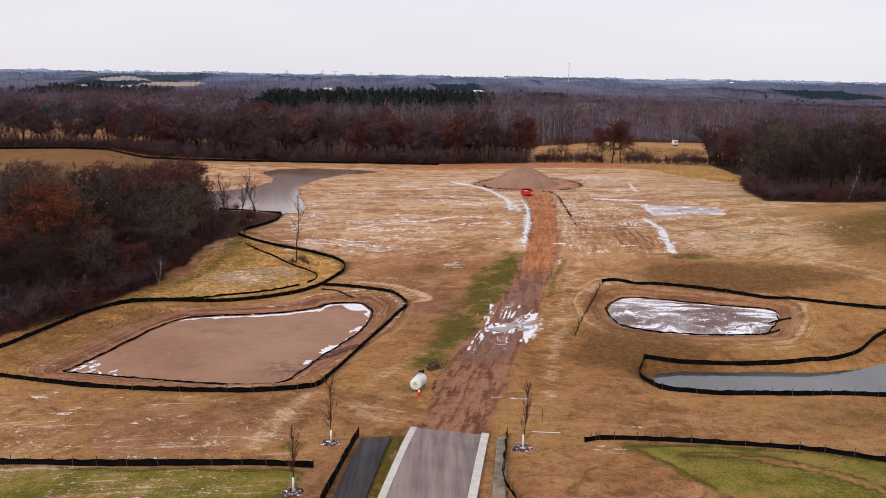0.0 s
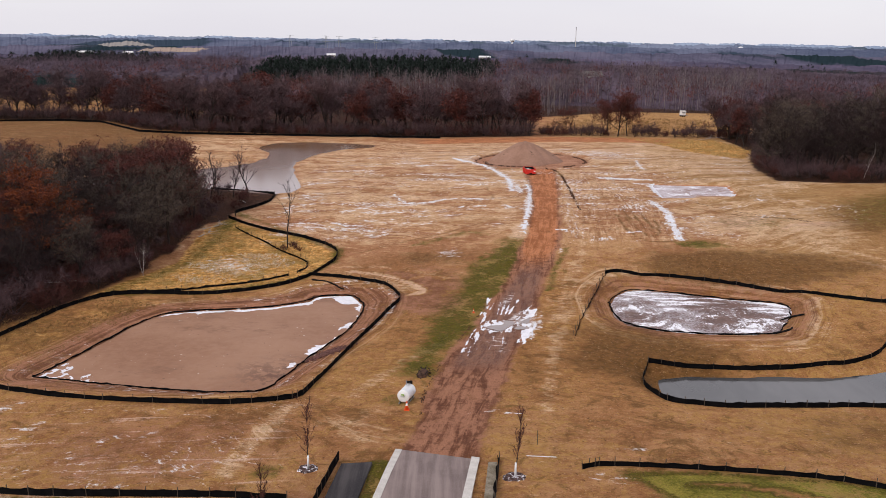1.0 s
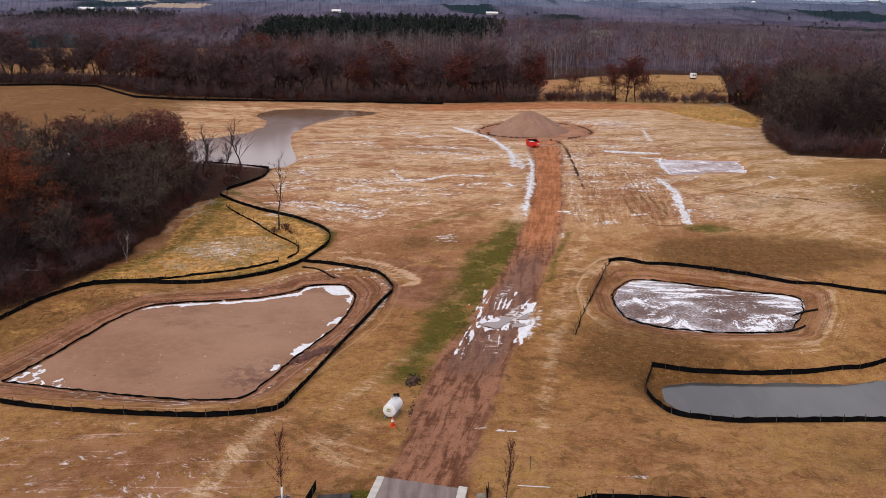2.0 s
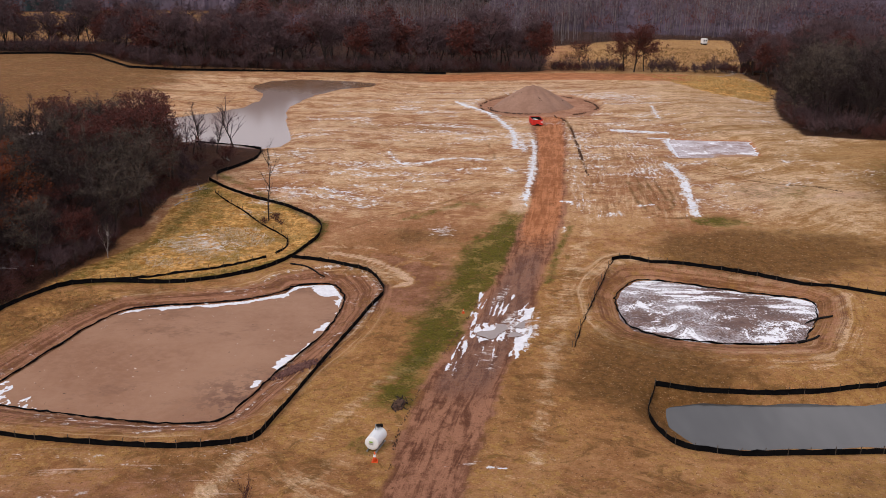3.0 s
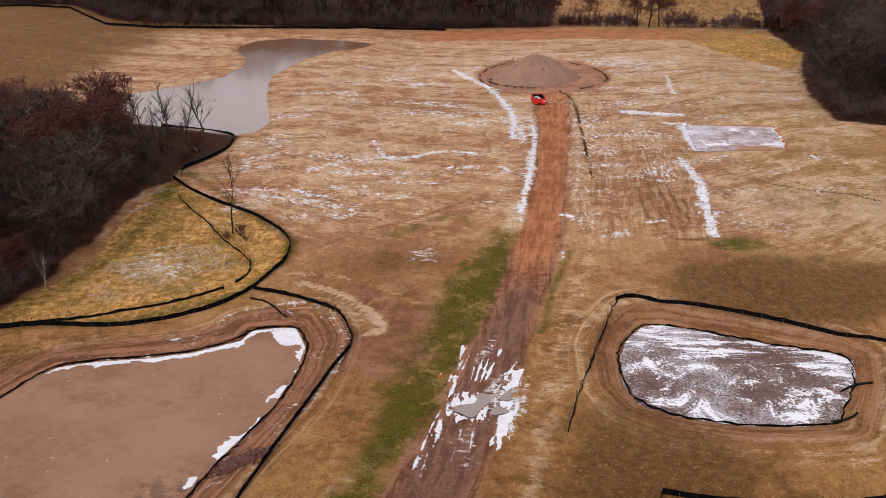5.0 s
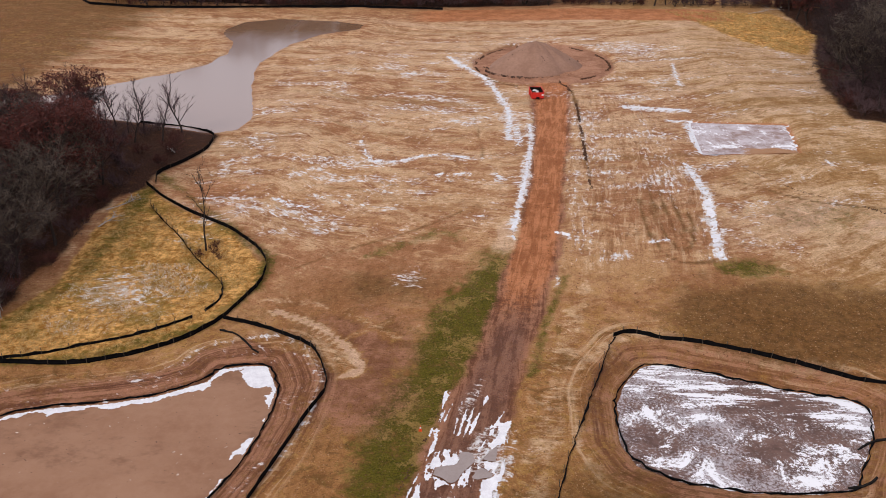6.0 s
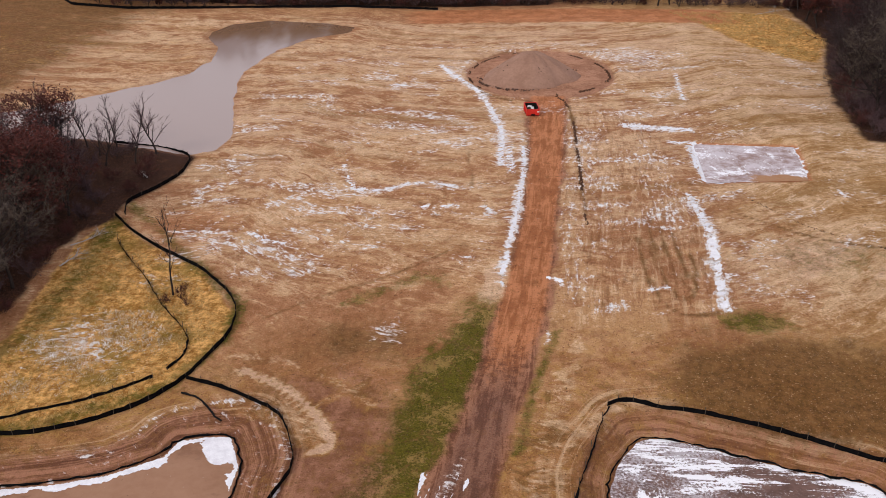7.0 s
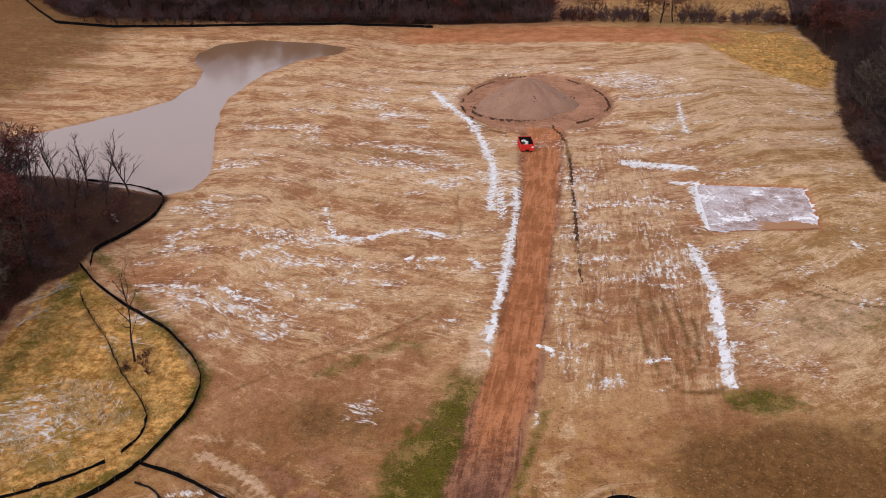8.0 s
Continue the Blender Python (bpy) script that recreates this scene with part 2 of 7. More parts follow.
def basin_material():
    """Still, silt-brown water with darker drifts and a few flecks."""
    m = Nodes("silt_water", 0.55, 0.2)
    v = m.coords()
    fine = m.noise(v, 0.9, 6, 0.7)
    c = m.mix(m.ramp(m.noise(v, 0.07, 5, 0.65), 0.36, 0.64), (0.272, 0.130, 0.071), (0.350, 0.186, 0.111))
    c = m.mix(m.ramp(fine, 0.35, 0.7, 0.0, 0.45), c, (0.395, 0.222, 0.138))
    drift = m.math("ADD", m.noise(m.coords((0.6, 1, 1), 0.5), 0.10, 7, 0.7), m.math("MULTIPLY", m.math("SUBTRACT", fine, 0.5), 0.3))
    c = m.mix(m.ramp(drift, 0.51, 0.66, 0.0, 0.75), c, (0.200, 0.092, 0.050))
    place = m.node("SeparateXYZ")
    m.put(place.inputs[0], v)
    corner = m.math("MULTIPLY", m.ramp(place.outputs[0], -26, -18), m.ramp(place.outputs[1], 119, 108))
    c = m.mix(m.math("MULTIPLY", corner, m.ramp(m.math("ADD", drift, m.math("MULTIPLY", m.math("SUBTRACT", fine, 0.5), 0.8)), 0.44, 0.58, 0.0, 0.8)), c, (0.130, 0.058, 0.036))
    c = m.mix(m.ramp(m.noise(v, 1.5, 3, 0.6), 0.71, 0.74), c, (0.76, 0.66, 0.58))
    c = m.mix(m.ramp(m.noise(v, 2.1, 3, 0.6), 0.70, 0.73), c, (0.09, 0.045, 0.03))
    m.bump(fine, 0.25, 0.08)
    return m.done(c)


def ice_material(name, bed_a, bed_b, cover, y0, y1, turn=-0.30, bare=None):
    """Frozen mud under patchy snow, combed into streaks by the wind towards the far side (y1)."""
    m = Nodes(name, 0.6, 0.3)
    v = m.coords()
    sep = m.node("SeparateXYZ")
    m.put(sep.inputs[0], v)
    north = m.ramp(m.math("ADD", sep.outputs[1], m.math("MULTIPLY", sep.outputs[0], 0.25)), y0, y1)
    grit = m.noise(v, 3.2, 6, 0.8)
    bed = m.mix(m.ramp(m.noise(v, 0.5, 6, 0.7), 0.33, 0.67), bed_a, bed_b)
    comb = m.noise(m.coords((0.15, 1.0, 1), turn), 1.0, 8, 0.68, 0.5)
    blot = m.noise(v, 0.24, 10, 0.8, 0.6)
    f = m.math("ADD", m.math("MULTIPLY", m.math("ADD", comb, 0.03), north), m.math("MULTIPLY", blot, m.math("SUBTRACT", 1.0, north)))
    f = m.math("ADD", f, m.math("MULTIPLY", m.math("SUBTRACT", grit, 0.5), 0.30))
    white = m.ramp(f, 0.535 - cover, 0.575 - cover)
    haze = m.math("ADD", m.noise(v, 0.12, 4, 0.6), m.math("MULTIPLY", m.math("SUBTRACT", grit, 0.5), 1.1))
    c = m.mix(m.ramp(haze, 0.44, 0.62, 0.0, 0.62), bed, (0.66, 0.62, 0.66))
    c = m.mix(white, c, (0.90, 0.89, 0.93))
    if bare:
        gone = m.math("ADD", m.noise(v, 0.7, 5, 0.7), m.math("SUBTRACT", 0.55, m.math("MULTIPLY", m.math("POWER", m.math("ADD", m.math("POWER", m.math("MULTIPLY", m.math("SUBTRACT", sep.outputs[0], bare[0]), 0.4), 2.0), m.math("POWER", m.math("SUBTRACT", sep.outputs[1], bare[1]), 2.0)), 0.5), 0.3)))
        c = m.mix(m.ramp(gone, 0.36, 0.48), c, m.mix(grit, (0.30, 0.135, 0.055), (0.46, 0.24, 0.115)))
    m.bump(grit, 0.5, 0.06)
    return m.done(c, m.ramp(white, 0, 1, 0.55, 0.85))


def asphalt_material(name, a, b, lanes):
    m = Nodes(name, 0.85, 0.25)
    v = m.coords()
    along = m.noise(m.coords((1.1, 0.03, 1), 0.09), 1.0, 4, 0.6)
    f = m.math("ADD", m.math("MULTIPLY", m.noise(v, 0.35, 5), 1 - lanes), m.math("MULTIPLY", along, lanes))
    c = m.mix(m.ramp(f, 0.36, 0.64), a, b)
    c = m.mix(m.ramp(m.noise(v, 9.0, 3), 0.45, 0.7, 0.0, 0.35), c, b)
    m.bump(m.noise(v, 22, 3), 0.4, 0.012)
    return m.done(c)


M_GROUND = ground_material()
M_LAKE = water_material("pond_water", (0.235, 0.130, 0.075), (0.350, 0.252, 0.220), 0.12, (322, 286))
M_POND = water_material("grey_pond_water", (0.064, 0.061, 0.060), (0.116, 0.110, 0.108), 0.08)
M_BASIN = basin_material()
M_ICE = ice_material("frozen_basin", (0.100, 0.050, 0.038), (0.190, 0.105, 0.082), 0.015, 141, 147)
M_PAD = ice_material("frozen_pad", (0.27, 0.160, 0.130), (0.60, 0.52, 0.55), 0.0, 900, 1000, 0.1, (61.5, 203.2))
M_ROAD = asphalt_material("road_asphalt", (0.165, 0.122, 0.113), (0.300, 0.232, 0.212), 0.75)
M_TRAIL = asphalt_material("trail_asphalt", (0.024, 0.021, 0.023), (0.075, 0.064, 0.064), 0.8)
M_SNOW = plain("crusted_snow", (0.72, 0.70, 0.74), (0.92, 0.91, 0.94), 1.2, 0.8, bump=0.04)
M_KERB = plain("kerb_concrete", (0.50, 0.46, 0.42), (0.66, 0.62, 0.57), 1.2, 0.85, bump=0.01)
M_GRAVEL = plain("gravel_verge", (0.130, 0.100, 0.060), (0.340, 0.290, 0.225), 0.9, 0.9, bump=0.03)
M_FABRIC = plain("silt_fabric", (0.0025, 0.0025, 0.003), (0.008, 0.0075, 0.008), 0.9, 0.9, 0.04)
M_STAKE = plain("stake_wood", (0.05, 0.038, 0.03), (0.12, 0.09, 0.065), 3.0)
M_PILE = plain("heaped_soil", (0.265, 0.146, 0.100), (0.36, 0.21, 0.15), 0.25, 0.95, bump=0.15)
M_PLASTIC = plain("white_tank_paint", (0.74, 0.74, 0.75), (0.84, 0.84, 0.84), 1.5, 0.35, 0.5)
M_RED = plain("red_paint", (0.52, 0.016, 0.010), (0.68, 0.030, 0.016), 1.0, 0.5, 0.4)
M_DARK = plain("black_rubber_and_shade", (0.006, 0.005, 0.005), (0.022, 0.018, 0.016), 2.0, 0.85, 0.08)
M_STEEL = plain("grey_steel", (0.24, 0.24, 0.24), (0.40, 0.40, 0.40), 2.0, 0.5, 0.5, 0.6)
M_ORANGE = plain("orange_plastic", (0.72, 0.085, 0.020), (0.85, 0.13, 0.03), 3.0, 0.5)
M_WHITE = plain("white_sheet", (0.72, 0.71, 0.70), (0.86, 0.85, 0.85), 2.0, 0.7)
M_STONE = plain("field_stone", (0.060, 0.024, 0.020), (0.21, 0.105, 0.090), 1.5, 0.9, island=True)
def mulch_material():
    """Dark wood chips with snow caught between them."""
    m = Nodes("snowy_mulch", 0.95)
    v = m.coords()
    c = m.mix(m.ramp(m.noise(v, 5, 4, 0.7), 0.35, 0.65), (0.030, 0.016, 0.014), (0.120, 0.070, 0.062))
    m.bump(m.noise(v, 9, 3), 0.8, 0.06)
    return m.done(m.mix(m.ramp(m.noise(v, 3.2, 5, 0.7), 0.53, 0.60), c, (0.80, 0.76, 0.80)))


M_MULCH = mulch_material()
M_ROOF = plain("grey_shingle", (0.11, 0.095, 0.09), (0.19, 0.165, 0.155), 0.6)
M_SIDING = plain("pale_siding", (0.42, 0.38, 0.34), (0.58, 0.54, 0.50), 0.4)
M_GLASS = plain("dark_glass", (0.02, 0.022, 0.028), (0.05, 0.052, 0.06), 0.5, 0.12, 0.5)
M_BARK = plain("grey_bark", (0.020, 0.014, 0.012), (0.052, 0.038, 0.033), 2.0, obj=True)
M_TWIG = plain("bare_twigs", (0.009, 0.005, 0.005), (0.048, 0.027, 0.028), 0.4, island=True)
M_TWIG_RED = plain("russet_twigs", (0.045, 0.016, 0.014), (0.130, 0.046, 0.038), 0.4, island=True)
M_TWIG_PALE = plain("ashen_twigs", (0.030, 0.021, 0.017), (0.150, 0.112, 0.088), 0.4, island=True)
M_TWIG_MAUVE = plain("mauve_twigs", (0.042, 0.023, 0.026), (0.150, 0.090, 0.096), 0.4, island=True)
M_BIRCH = plain("birch_bark", (0.30, 0.26, 0.24), (0.52, 0.47, 0.44), 1.5)
M_LEAF = plain("oak_leaves", (0.056, 0.013, 0.010), (0.140, 0.036, 0.026), 0.5, 0.7, island=True)
M_LEAF_ORANGE = plain("orange_oak_leaves", (0.100, 0.020, 0.005), (0.235, 0.058, 0.013), 0.5, 0.7, island=True)
M_PINE = plain("pine_needles", (0.007, 0.012, 0.010), (0.020, 0.029, 0.023), 0.5, 0.8, island=True)

# ---- the lie of the land ----
HUMP_X = (-75, -40, -5, 30, 65, 100)
HUMPS = [
    (75, 38, (-1.5, -1.7, 2.1, 1.4, 0.0, 1.2)),
    (110, 34, (-0.1, -0.7, 0.1, -2.9, -2.0, 0.3)),
    (145, 34, (-0.3, -0.5, -2.2, 2.1, -0.2, 0.1)),
    (180, 34, (-0.1, -1.7, -1.2, 5.1, -4.6, 5.8)),
    (220, 40, (0.6, 0.2, 0.8, 0.4, -2.2, 5.0)),
    (265, 45, (-0.6, -1.9, 0.9, 2.5, -0.1, -1.2)),
    (320, 55, (2.6, -1.7, -1.8, 0.7, 1.3, 0.3)),
]
LAKE_Z, POND_Z, BASIN_Z, ICE_Z, PAD_Z = -0.7, -2.9, -3.7, -1.9, 2.75
LAKE = [(-40, 218.5), (-36, 221.5), (-34.7, 228), (-37.5, 240), (-41, 256), (-44, 274), (-40, 296), (-34, 308), (-24.5, 316), (-23.5, 322), (-32, 327), (-50, 329), (-59, 324),
        (-62.4, 314), (-61.4, 308), (-56, 298), (-54, 283), (-56, 272), (-62, 263), (-73, 252), (-84, 242), (-96, 238), (-98, 230), (-80, 228), (-62, 226), (-50, 222)]
POND = [(27, 107), (31, 108.3), (48, 108.5), (53, 110), (59, 113), (70, 118), (85, 122), (88, 112), (75, 104), (58, 99), (46, 100), (31.3, 99), (28, 99.6), (26.6, 103)]
BASIN = [(-46.3, 106.5), (-44.3, 113.8), (-43, 119.2), (-41.7, 125.3), (-40.2, 129.4), (-38.5, 132.2), (-34.2, 133.7), (-28.6, 134.7), (-23.8, 136.3), (-19.1, 139.4), (-18.3, 142), (-15.4, 142.8), (-12.9, 143),
         (-10.8, 138.1), (-10.9, 131.8), (-11.9, 125.6), (-13.5, 120.6), (-15.7, 114.5), (-17.6, 107.8), (-18.5, 104.7), (-19.8, 103.3), (-25, 103), (-30.8, 103.7), (-40.1, 105.4), (-43.5, 106.1)]
ICE = [(26.0, 134.9), (27.0, 137.8), (29.6, 141.9), (32.4, 142.4), (38.0, 140.3), (44.8, 137.7), (50.9, 136.2), (52.2, 134.8), (50.7, 130.1), (48.0, 125.2), (46.1, 121.8), (42.4, 121.3), (36.7, 121.3), (30.5, 122.5), (27.0, 124.9), (25.8, 128.0)]
PAD = [(49.2, 201.4), (65.4, 203.2), (67.7, 218.4), (50.6, 219.2)]
RING, RING_R = (26.0, 267.0), (16.5, 21.5)
DIRT = [((-2.4, 80), (4.8, 80)), ((-0.3, 91), (6.6, 91)), ((-0.2, 97), (7.8, 97)), ((1.8, 111), (10.4, 111)), ((5.0, 121), (13.2, 122)), ((8.0, 134), (15.8, 134)), ((11.2, 144), (18.2, 146)),
        ((14.3, 160), (21.4, 159)), ((16.1, 169), (23.0, 170)), ((18.8, 187), (24.8, 187)), ((20.6, 210), (27.4, 209)), ((21.6, 232), (29.4, 232)), ((22.4, 250), (31, 250))]


def smooth(a, b, v):
    t = np.clip((v - a) / (b - a), 0, 1)
    return t * t * (3 - 2 * t)


def lattice(ix, iy, seed):
    n = (ix.astype(np.int64) * 374761393 + iy.astype(np.int64) * 668265263 + seed * 1442695041) & 0x7FFFFFFF
    n = ((n ^ (n >> 13)) * 1274126177) & 0x7FFFFFFF
    return ((n ^ (n >> 16)) & 0xFFFF) / 65535.0


def value_noise(x, y, seed, octaves=1):
    total, gain, norm = 0.0, 1.0, 0.0
    for o in range(octaves):
        ix, iy = np.floor(x), np.floor(y)
        fx, fy = x - ix, y - iy
        fx, fy = fx * fx * (3 - 2 * fx), fy * fy * (3 - 2 * fy)
        a, b = lattice(ix, iy, seed + o), lattice(ix + 1, iy, seed + o)
        c, d = lattice(ix, iy + 1, seed + o), lattice(ix + 1, iy + 1, seed + o)
        total = total + gain * ((a + (b - a) * fx) * (1 - fy) + (c + (d - c) * fx) * fy)
        norm += gain
        gain, x, y = gain * 0.5, x * 2.03 + 7.1, y * 2.03 + 3.7
    return total / norm


def line_distance(x, y, pts):
    best = np.full(np.shape(x), 1e9)
    for (ax, ay), (bx, by) in zip(pts[:-1], pts[1:]):
        ex, ey = bx - ax, by - ay
        t = np.clip(((x - ax) * ex + (y - ay) * ey) / (ex * ex + ey * ey), 0, 1)
        best = np.minimum(best, (x - ax - t * ex) ** 2 + (y - ay - t * ey) ** 2)
    return np.sqrt(best)


def area_distance(x, y, pts):
    """Distance to the edge of a closed outline, negative inside."""
    inside = np.zeros(np.shape(x), bool)
    ring = [*pts, pts[0]]
    for (ax, ay), (bx, by) in zip(ring[:-1], ring[1:]):
        if ay != by:
            inside ^= ((ay > y) != (by > y)) & (x < (bx - ax) * (y - ay) / (by - ay) + ax)
    d = line_distance(x, y, ring)
    return np.where(inside, -d, d)


def rounded(pts, turns=2):
    """Corner-cut the line so that it bends softly."""
    for _ in range(turns):
        out = [pts[0]]
        for (ax, ay), (bx, by) in zip(pts[:-1], pts[1:]):
            out += [(ax * 0.75 + bx * 0.25, ay * 0.75 + by * 0.25), (ax * 0.25 + bx * 0.75, ay * 0.25 + by * 0.75)]
        pts = out + [pts[-1]]
    return pts


def eased(pts, reach=1.1):
    """The line with each corner cut off a short way before it."""
    out = [pts[0]]
    for a, b, c in zip(pts[:-2], pts[1:-1], pts[2:]):
        for e in (a, c):
            k = min(0.3, reach / math.hypot(e[0] - b[0], e[1] - b[1]))
            out.append((b[0] + (e[0] - b[0]) * k, b[1] + (e[1] - b[1]) * k))
    return out + [pts[-1]]


def near_height(x, y):
    z = np.zeros(np.shape(x))
    for hy, s, row in HUMPS:
        for hx, a in zip(HUMP_X, row):
            z = z + a * np.exp(-((x - hx) ** 2 + (y - hy) ** 2) / (2 * s * s))
    return z


def sink(z, d, level, bank, depth):
    """Lower the land to a basin: d is the distance to its edge."""
    t = smooth(0, bank, d)
    shore = level + np.where(d > 0, 0.16 * d, np.maximum(0.25 * d, -depth))
    return np.where(d < bank, shore * (1 - t) + z * t, z)


def height(x, y):
    """Height of the ground, for arrays."""
    x, y = np.asarray(x, float), np.asarray(y, float)
    z = near_height(x, y)
    far = np.hypot(x, y)
    z = z + 12 * np.exp(-((x + 40) / 230) ** 2 - ((y - 690) / 110) ** 2) + 9 * np.exp(-((x + 330) / 130) ** 2 - ((y - 880) / 90) ** 2)
    z = z + smooth(500, 2600, far) * (9 * (value_noise(x / 900, y / 700, 5, 3) - 0.45))
    z = z + smooth(1300, 2600, far) * smooth(200, -900, x) * 8
    d = area_distance(x, y, DIRT_EDGE)
    z = z - 0.22 * smooth(1.0, -1.2, d)
    z = z + 0.3 * np.exp(-((d - 1.0) / 0.8) ** 2) * smooth(150, 190, y) * value_noise(x / 2.2, y / 2.2, 91, 2)
    z = sink(z, area_distance(x, y, LAKE), LAKE_Z, 9, 0.8)
    z = sink(z, area_distance(x, y, POND), POND_Z, 5, 0.8)
    z = sink(z, area_distance(x, y, BASIN), BASIN_Z, 5.5, 0.5)
    z = sink(z, area_distance(x, y, ICE), ICE_Z, 5, 0.5)
    z = sink(z, area_distance(x, y, PAD) - 0.3, PAD_Z - 0.05, 2.2, 0.5)
    q = np.hypot((x - RING[0]) / RING_R[0], (y - RING[1]) / RING_R[1])
    z = z - 0.5 * smooth(1.06, 0.96, q) + 0.22 * np.exp(-((q - 1.08) / 0.06) ** 2) * smooth(248, 256, y)
    return z


DIRT_EDGE = [a for a, b in DIRT] + [b for a, b in DIRT][::-1]


def h(x, y):
    return float(height(np.array([x]), np.array([y]))[0])


def mesh_of(name, verts, faces, materials, smooth_faces=False):
    me = bpy.data.meshes.new(name)
    me.from_pydata([tuple(v) for v in verts], [], [tuple(f) for f in faces])
    for m in materials:
        me.materials.append(m)
    if smooth_faces:
        me.polygons.foreach_set("use_smooth", [True] * len(me.polygons))
    me.update()
    return me


def thing(name, at, label, category, group="", kind=""):
    ob = new(name)
    ob.empty_display_size = 0.3
    ob.matrix_basis = at if isinstance(at, Matrix) else Matrix.Translation(at)
    return tagged(ob, label, category, group, kind)


def add(name, me, parent, at=None, label=""):
    """Hang a mesh under a thing or a part as one of its parts."""
    ob = new(name, me)
    ob.parent = parent
    if at is not None:
        ob.matrix_basis = at
    return tagged(ob, label)


def part(name, bm, material, parent, label="", at=None, smooth_faces=False):
    me = bpy.data.meshes.new(name)
    bm.to_mesh(me)
    bm.free()
    me.materials.append(material)
    if smooth_faces:
        me.polygons.foreach_set("use_smooth", [True] * len(me.polygons))
    return add(name, me, parent, at, label)


def box(bm, x0, x1, y0, y1, z0, z1, bevel=0.0):
    r = bmesh.ops.create_cube(bm, size=1)
    bmesh.ops.scale(bm, vec=(x1 - x0, y1 - y0, z1 - z0), verts=r["verts"])
    bmesh.ops.translate(bm, vec=((x0 + x1) / 2, (y0 + y1) / 2, (z0 + z1) / 2), verts=r["verts"])
    if bevel:
        edges = {e for v in r["verts"] for e in v.link_edges}
        bmesh.ops.bevel(bm, geom=list(edges), offset=bevel, segments=2, affect="EDGES")


def axis(dense_lo, dense_hi, step, lo, hi, growth):
    mid = list(np.arange(dense_lo, dense_hi + step / 2, step))
    out, s, v = [], step, mid[-1]
    while v < hi:
        s *= growth
        v += s
        out.append(v)
    pre, s, v = [], step, dense_lo
    while v > lo:
        s *= growth
        v -= s
        pre.append(v)
    return np.array(pre[::-1] + mid + out)


# pale wheel lines and beaten tracks: (half width, strength, line)
TRACKS = [
    (0.45, 1.1, [(-14.2, 153.5), (-10, 150.8), (-6.3, 147.9), (-3.1, 143.4), (-1.1, 139.3), (-3.6, 138.8)]),
    (1.6, 0.42, [(-13, 148), (-8, 146), (-4.2, 141.5)]),
    (0.5, 0.6, [(-16, 156.5), (-9, 155), (-2, 150), (1.5, 146)]),
    (0.3, 0.55, [(-3.6, 147), (0.5, 149.5)]),
    (1.6, 0.85, [(14.6, 166), (15.6, 172)]),
    (1.0, 0.58, [(-17.1, 76.3), (-16.4, 80.7), (-15.8, 86.5), (-14.5, 93.2)]),
    (0.5, 0.6, [(73, 196), (75, 188), (73, 180)]),
    (0.5, 0.6, [(75, 194), (78.5, 188), (78, 178)]),
    (0.6, 0.7, [(58, 168), (64, 160), (72, 148), (78, 142)]),
    (0.6, 0.6, [(62, 170), (70, 156), (80, 145)]),
    (0.8, 0.5, [(-8, 97), (-3.5, 108), (1, 116)]),
    (0.7, 0.48, [(17, 120), (20, 136), (24, 152), (26.5, 168)]),
    (0.6, 0.48, [(15.3, 112), (18.3, 132), (22.3, 150)]),
    (0.7, 0.46, [(12, 92), (14.5, 108), (17.3, 128)]),
]
# dark wheel ruts in the field: (half width, strength, line)
RUTS = [
    (0.25, 0.5, [(37.4, 186), (36.2, 174), (37.6, 164), (40.5, 166), (41.5, 176)]),
    (0.25, 0.45, [(38.8, 184), (37.8, 174), (39, 167), (40, 172), (40, 182)]),
    (0.25, 0.45, [(35, 180), (34.6, 168), (37, 161), (42, 162)]),
    (0.15, 0.6, [(28.4, 186), (28.9, 198), (29.6, 214), (30.4, 231), (30.2, 240)]),
    (0.2, 0.25, [(10, 222), (11.4, 208), (11.6, 198)]),
    (0.2, 0.3, [(-14.5, 164), (-8, 168.5), (2, 172.5), (9, 178)]),
    (0.3, 0.5, [(50, 190), (56, 184), (62, 180), (70, 178)]),
    (0.5, 0.55, [(11, 256), (14, 248), (19, 244)]),
    (0.5, 0.55, [(10.5, 272), (14, 282), (20, 288)]),
    (0.5, 0.55, [(34, 284), (40, 275), (42.5, 266)]),
]
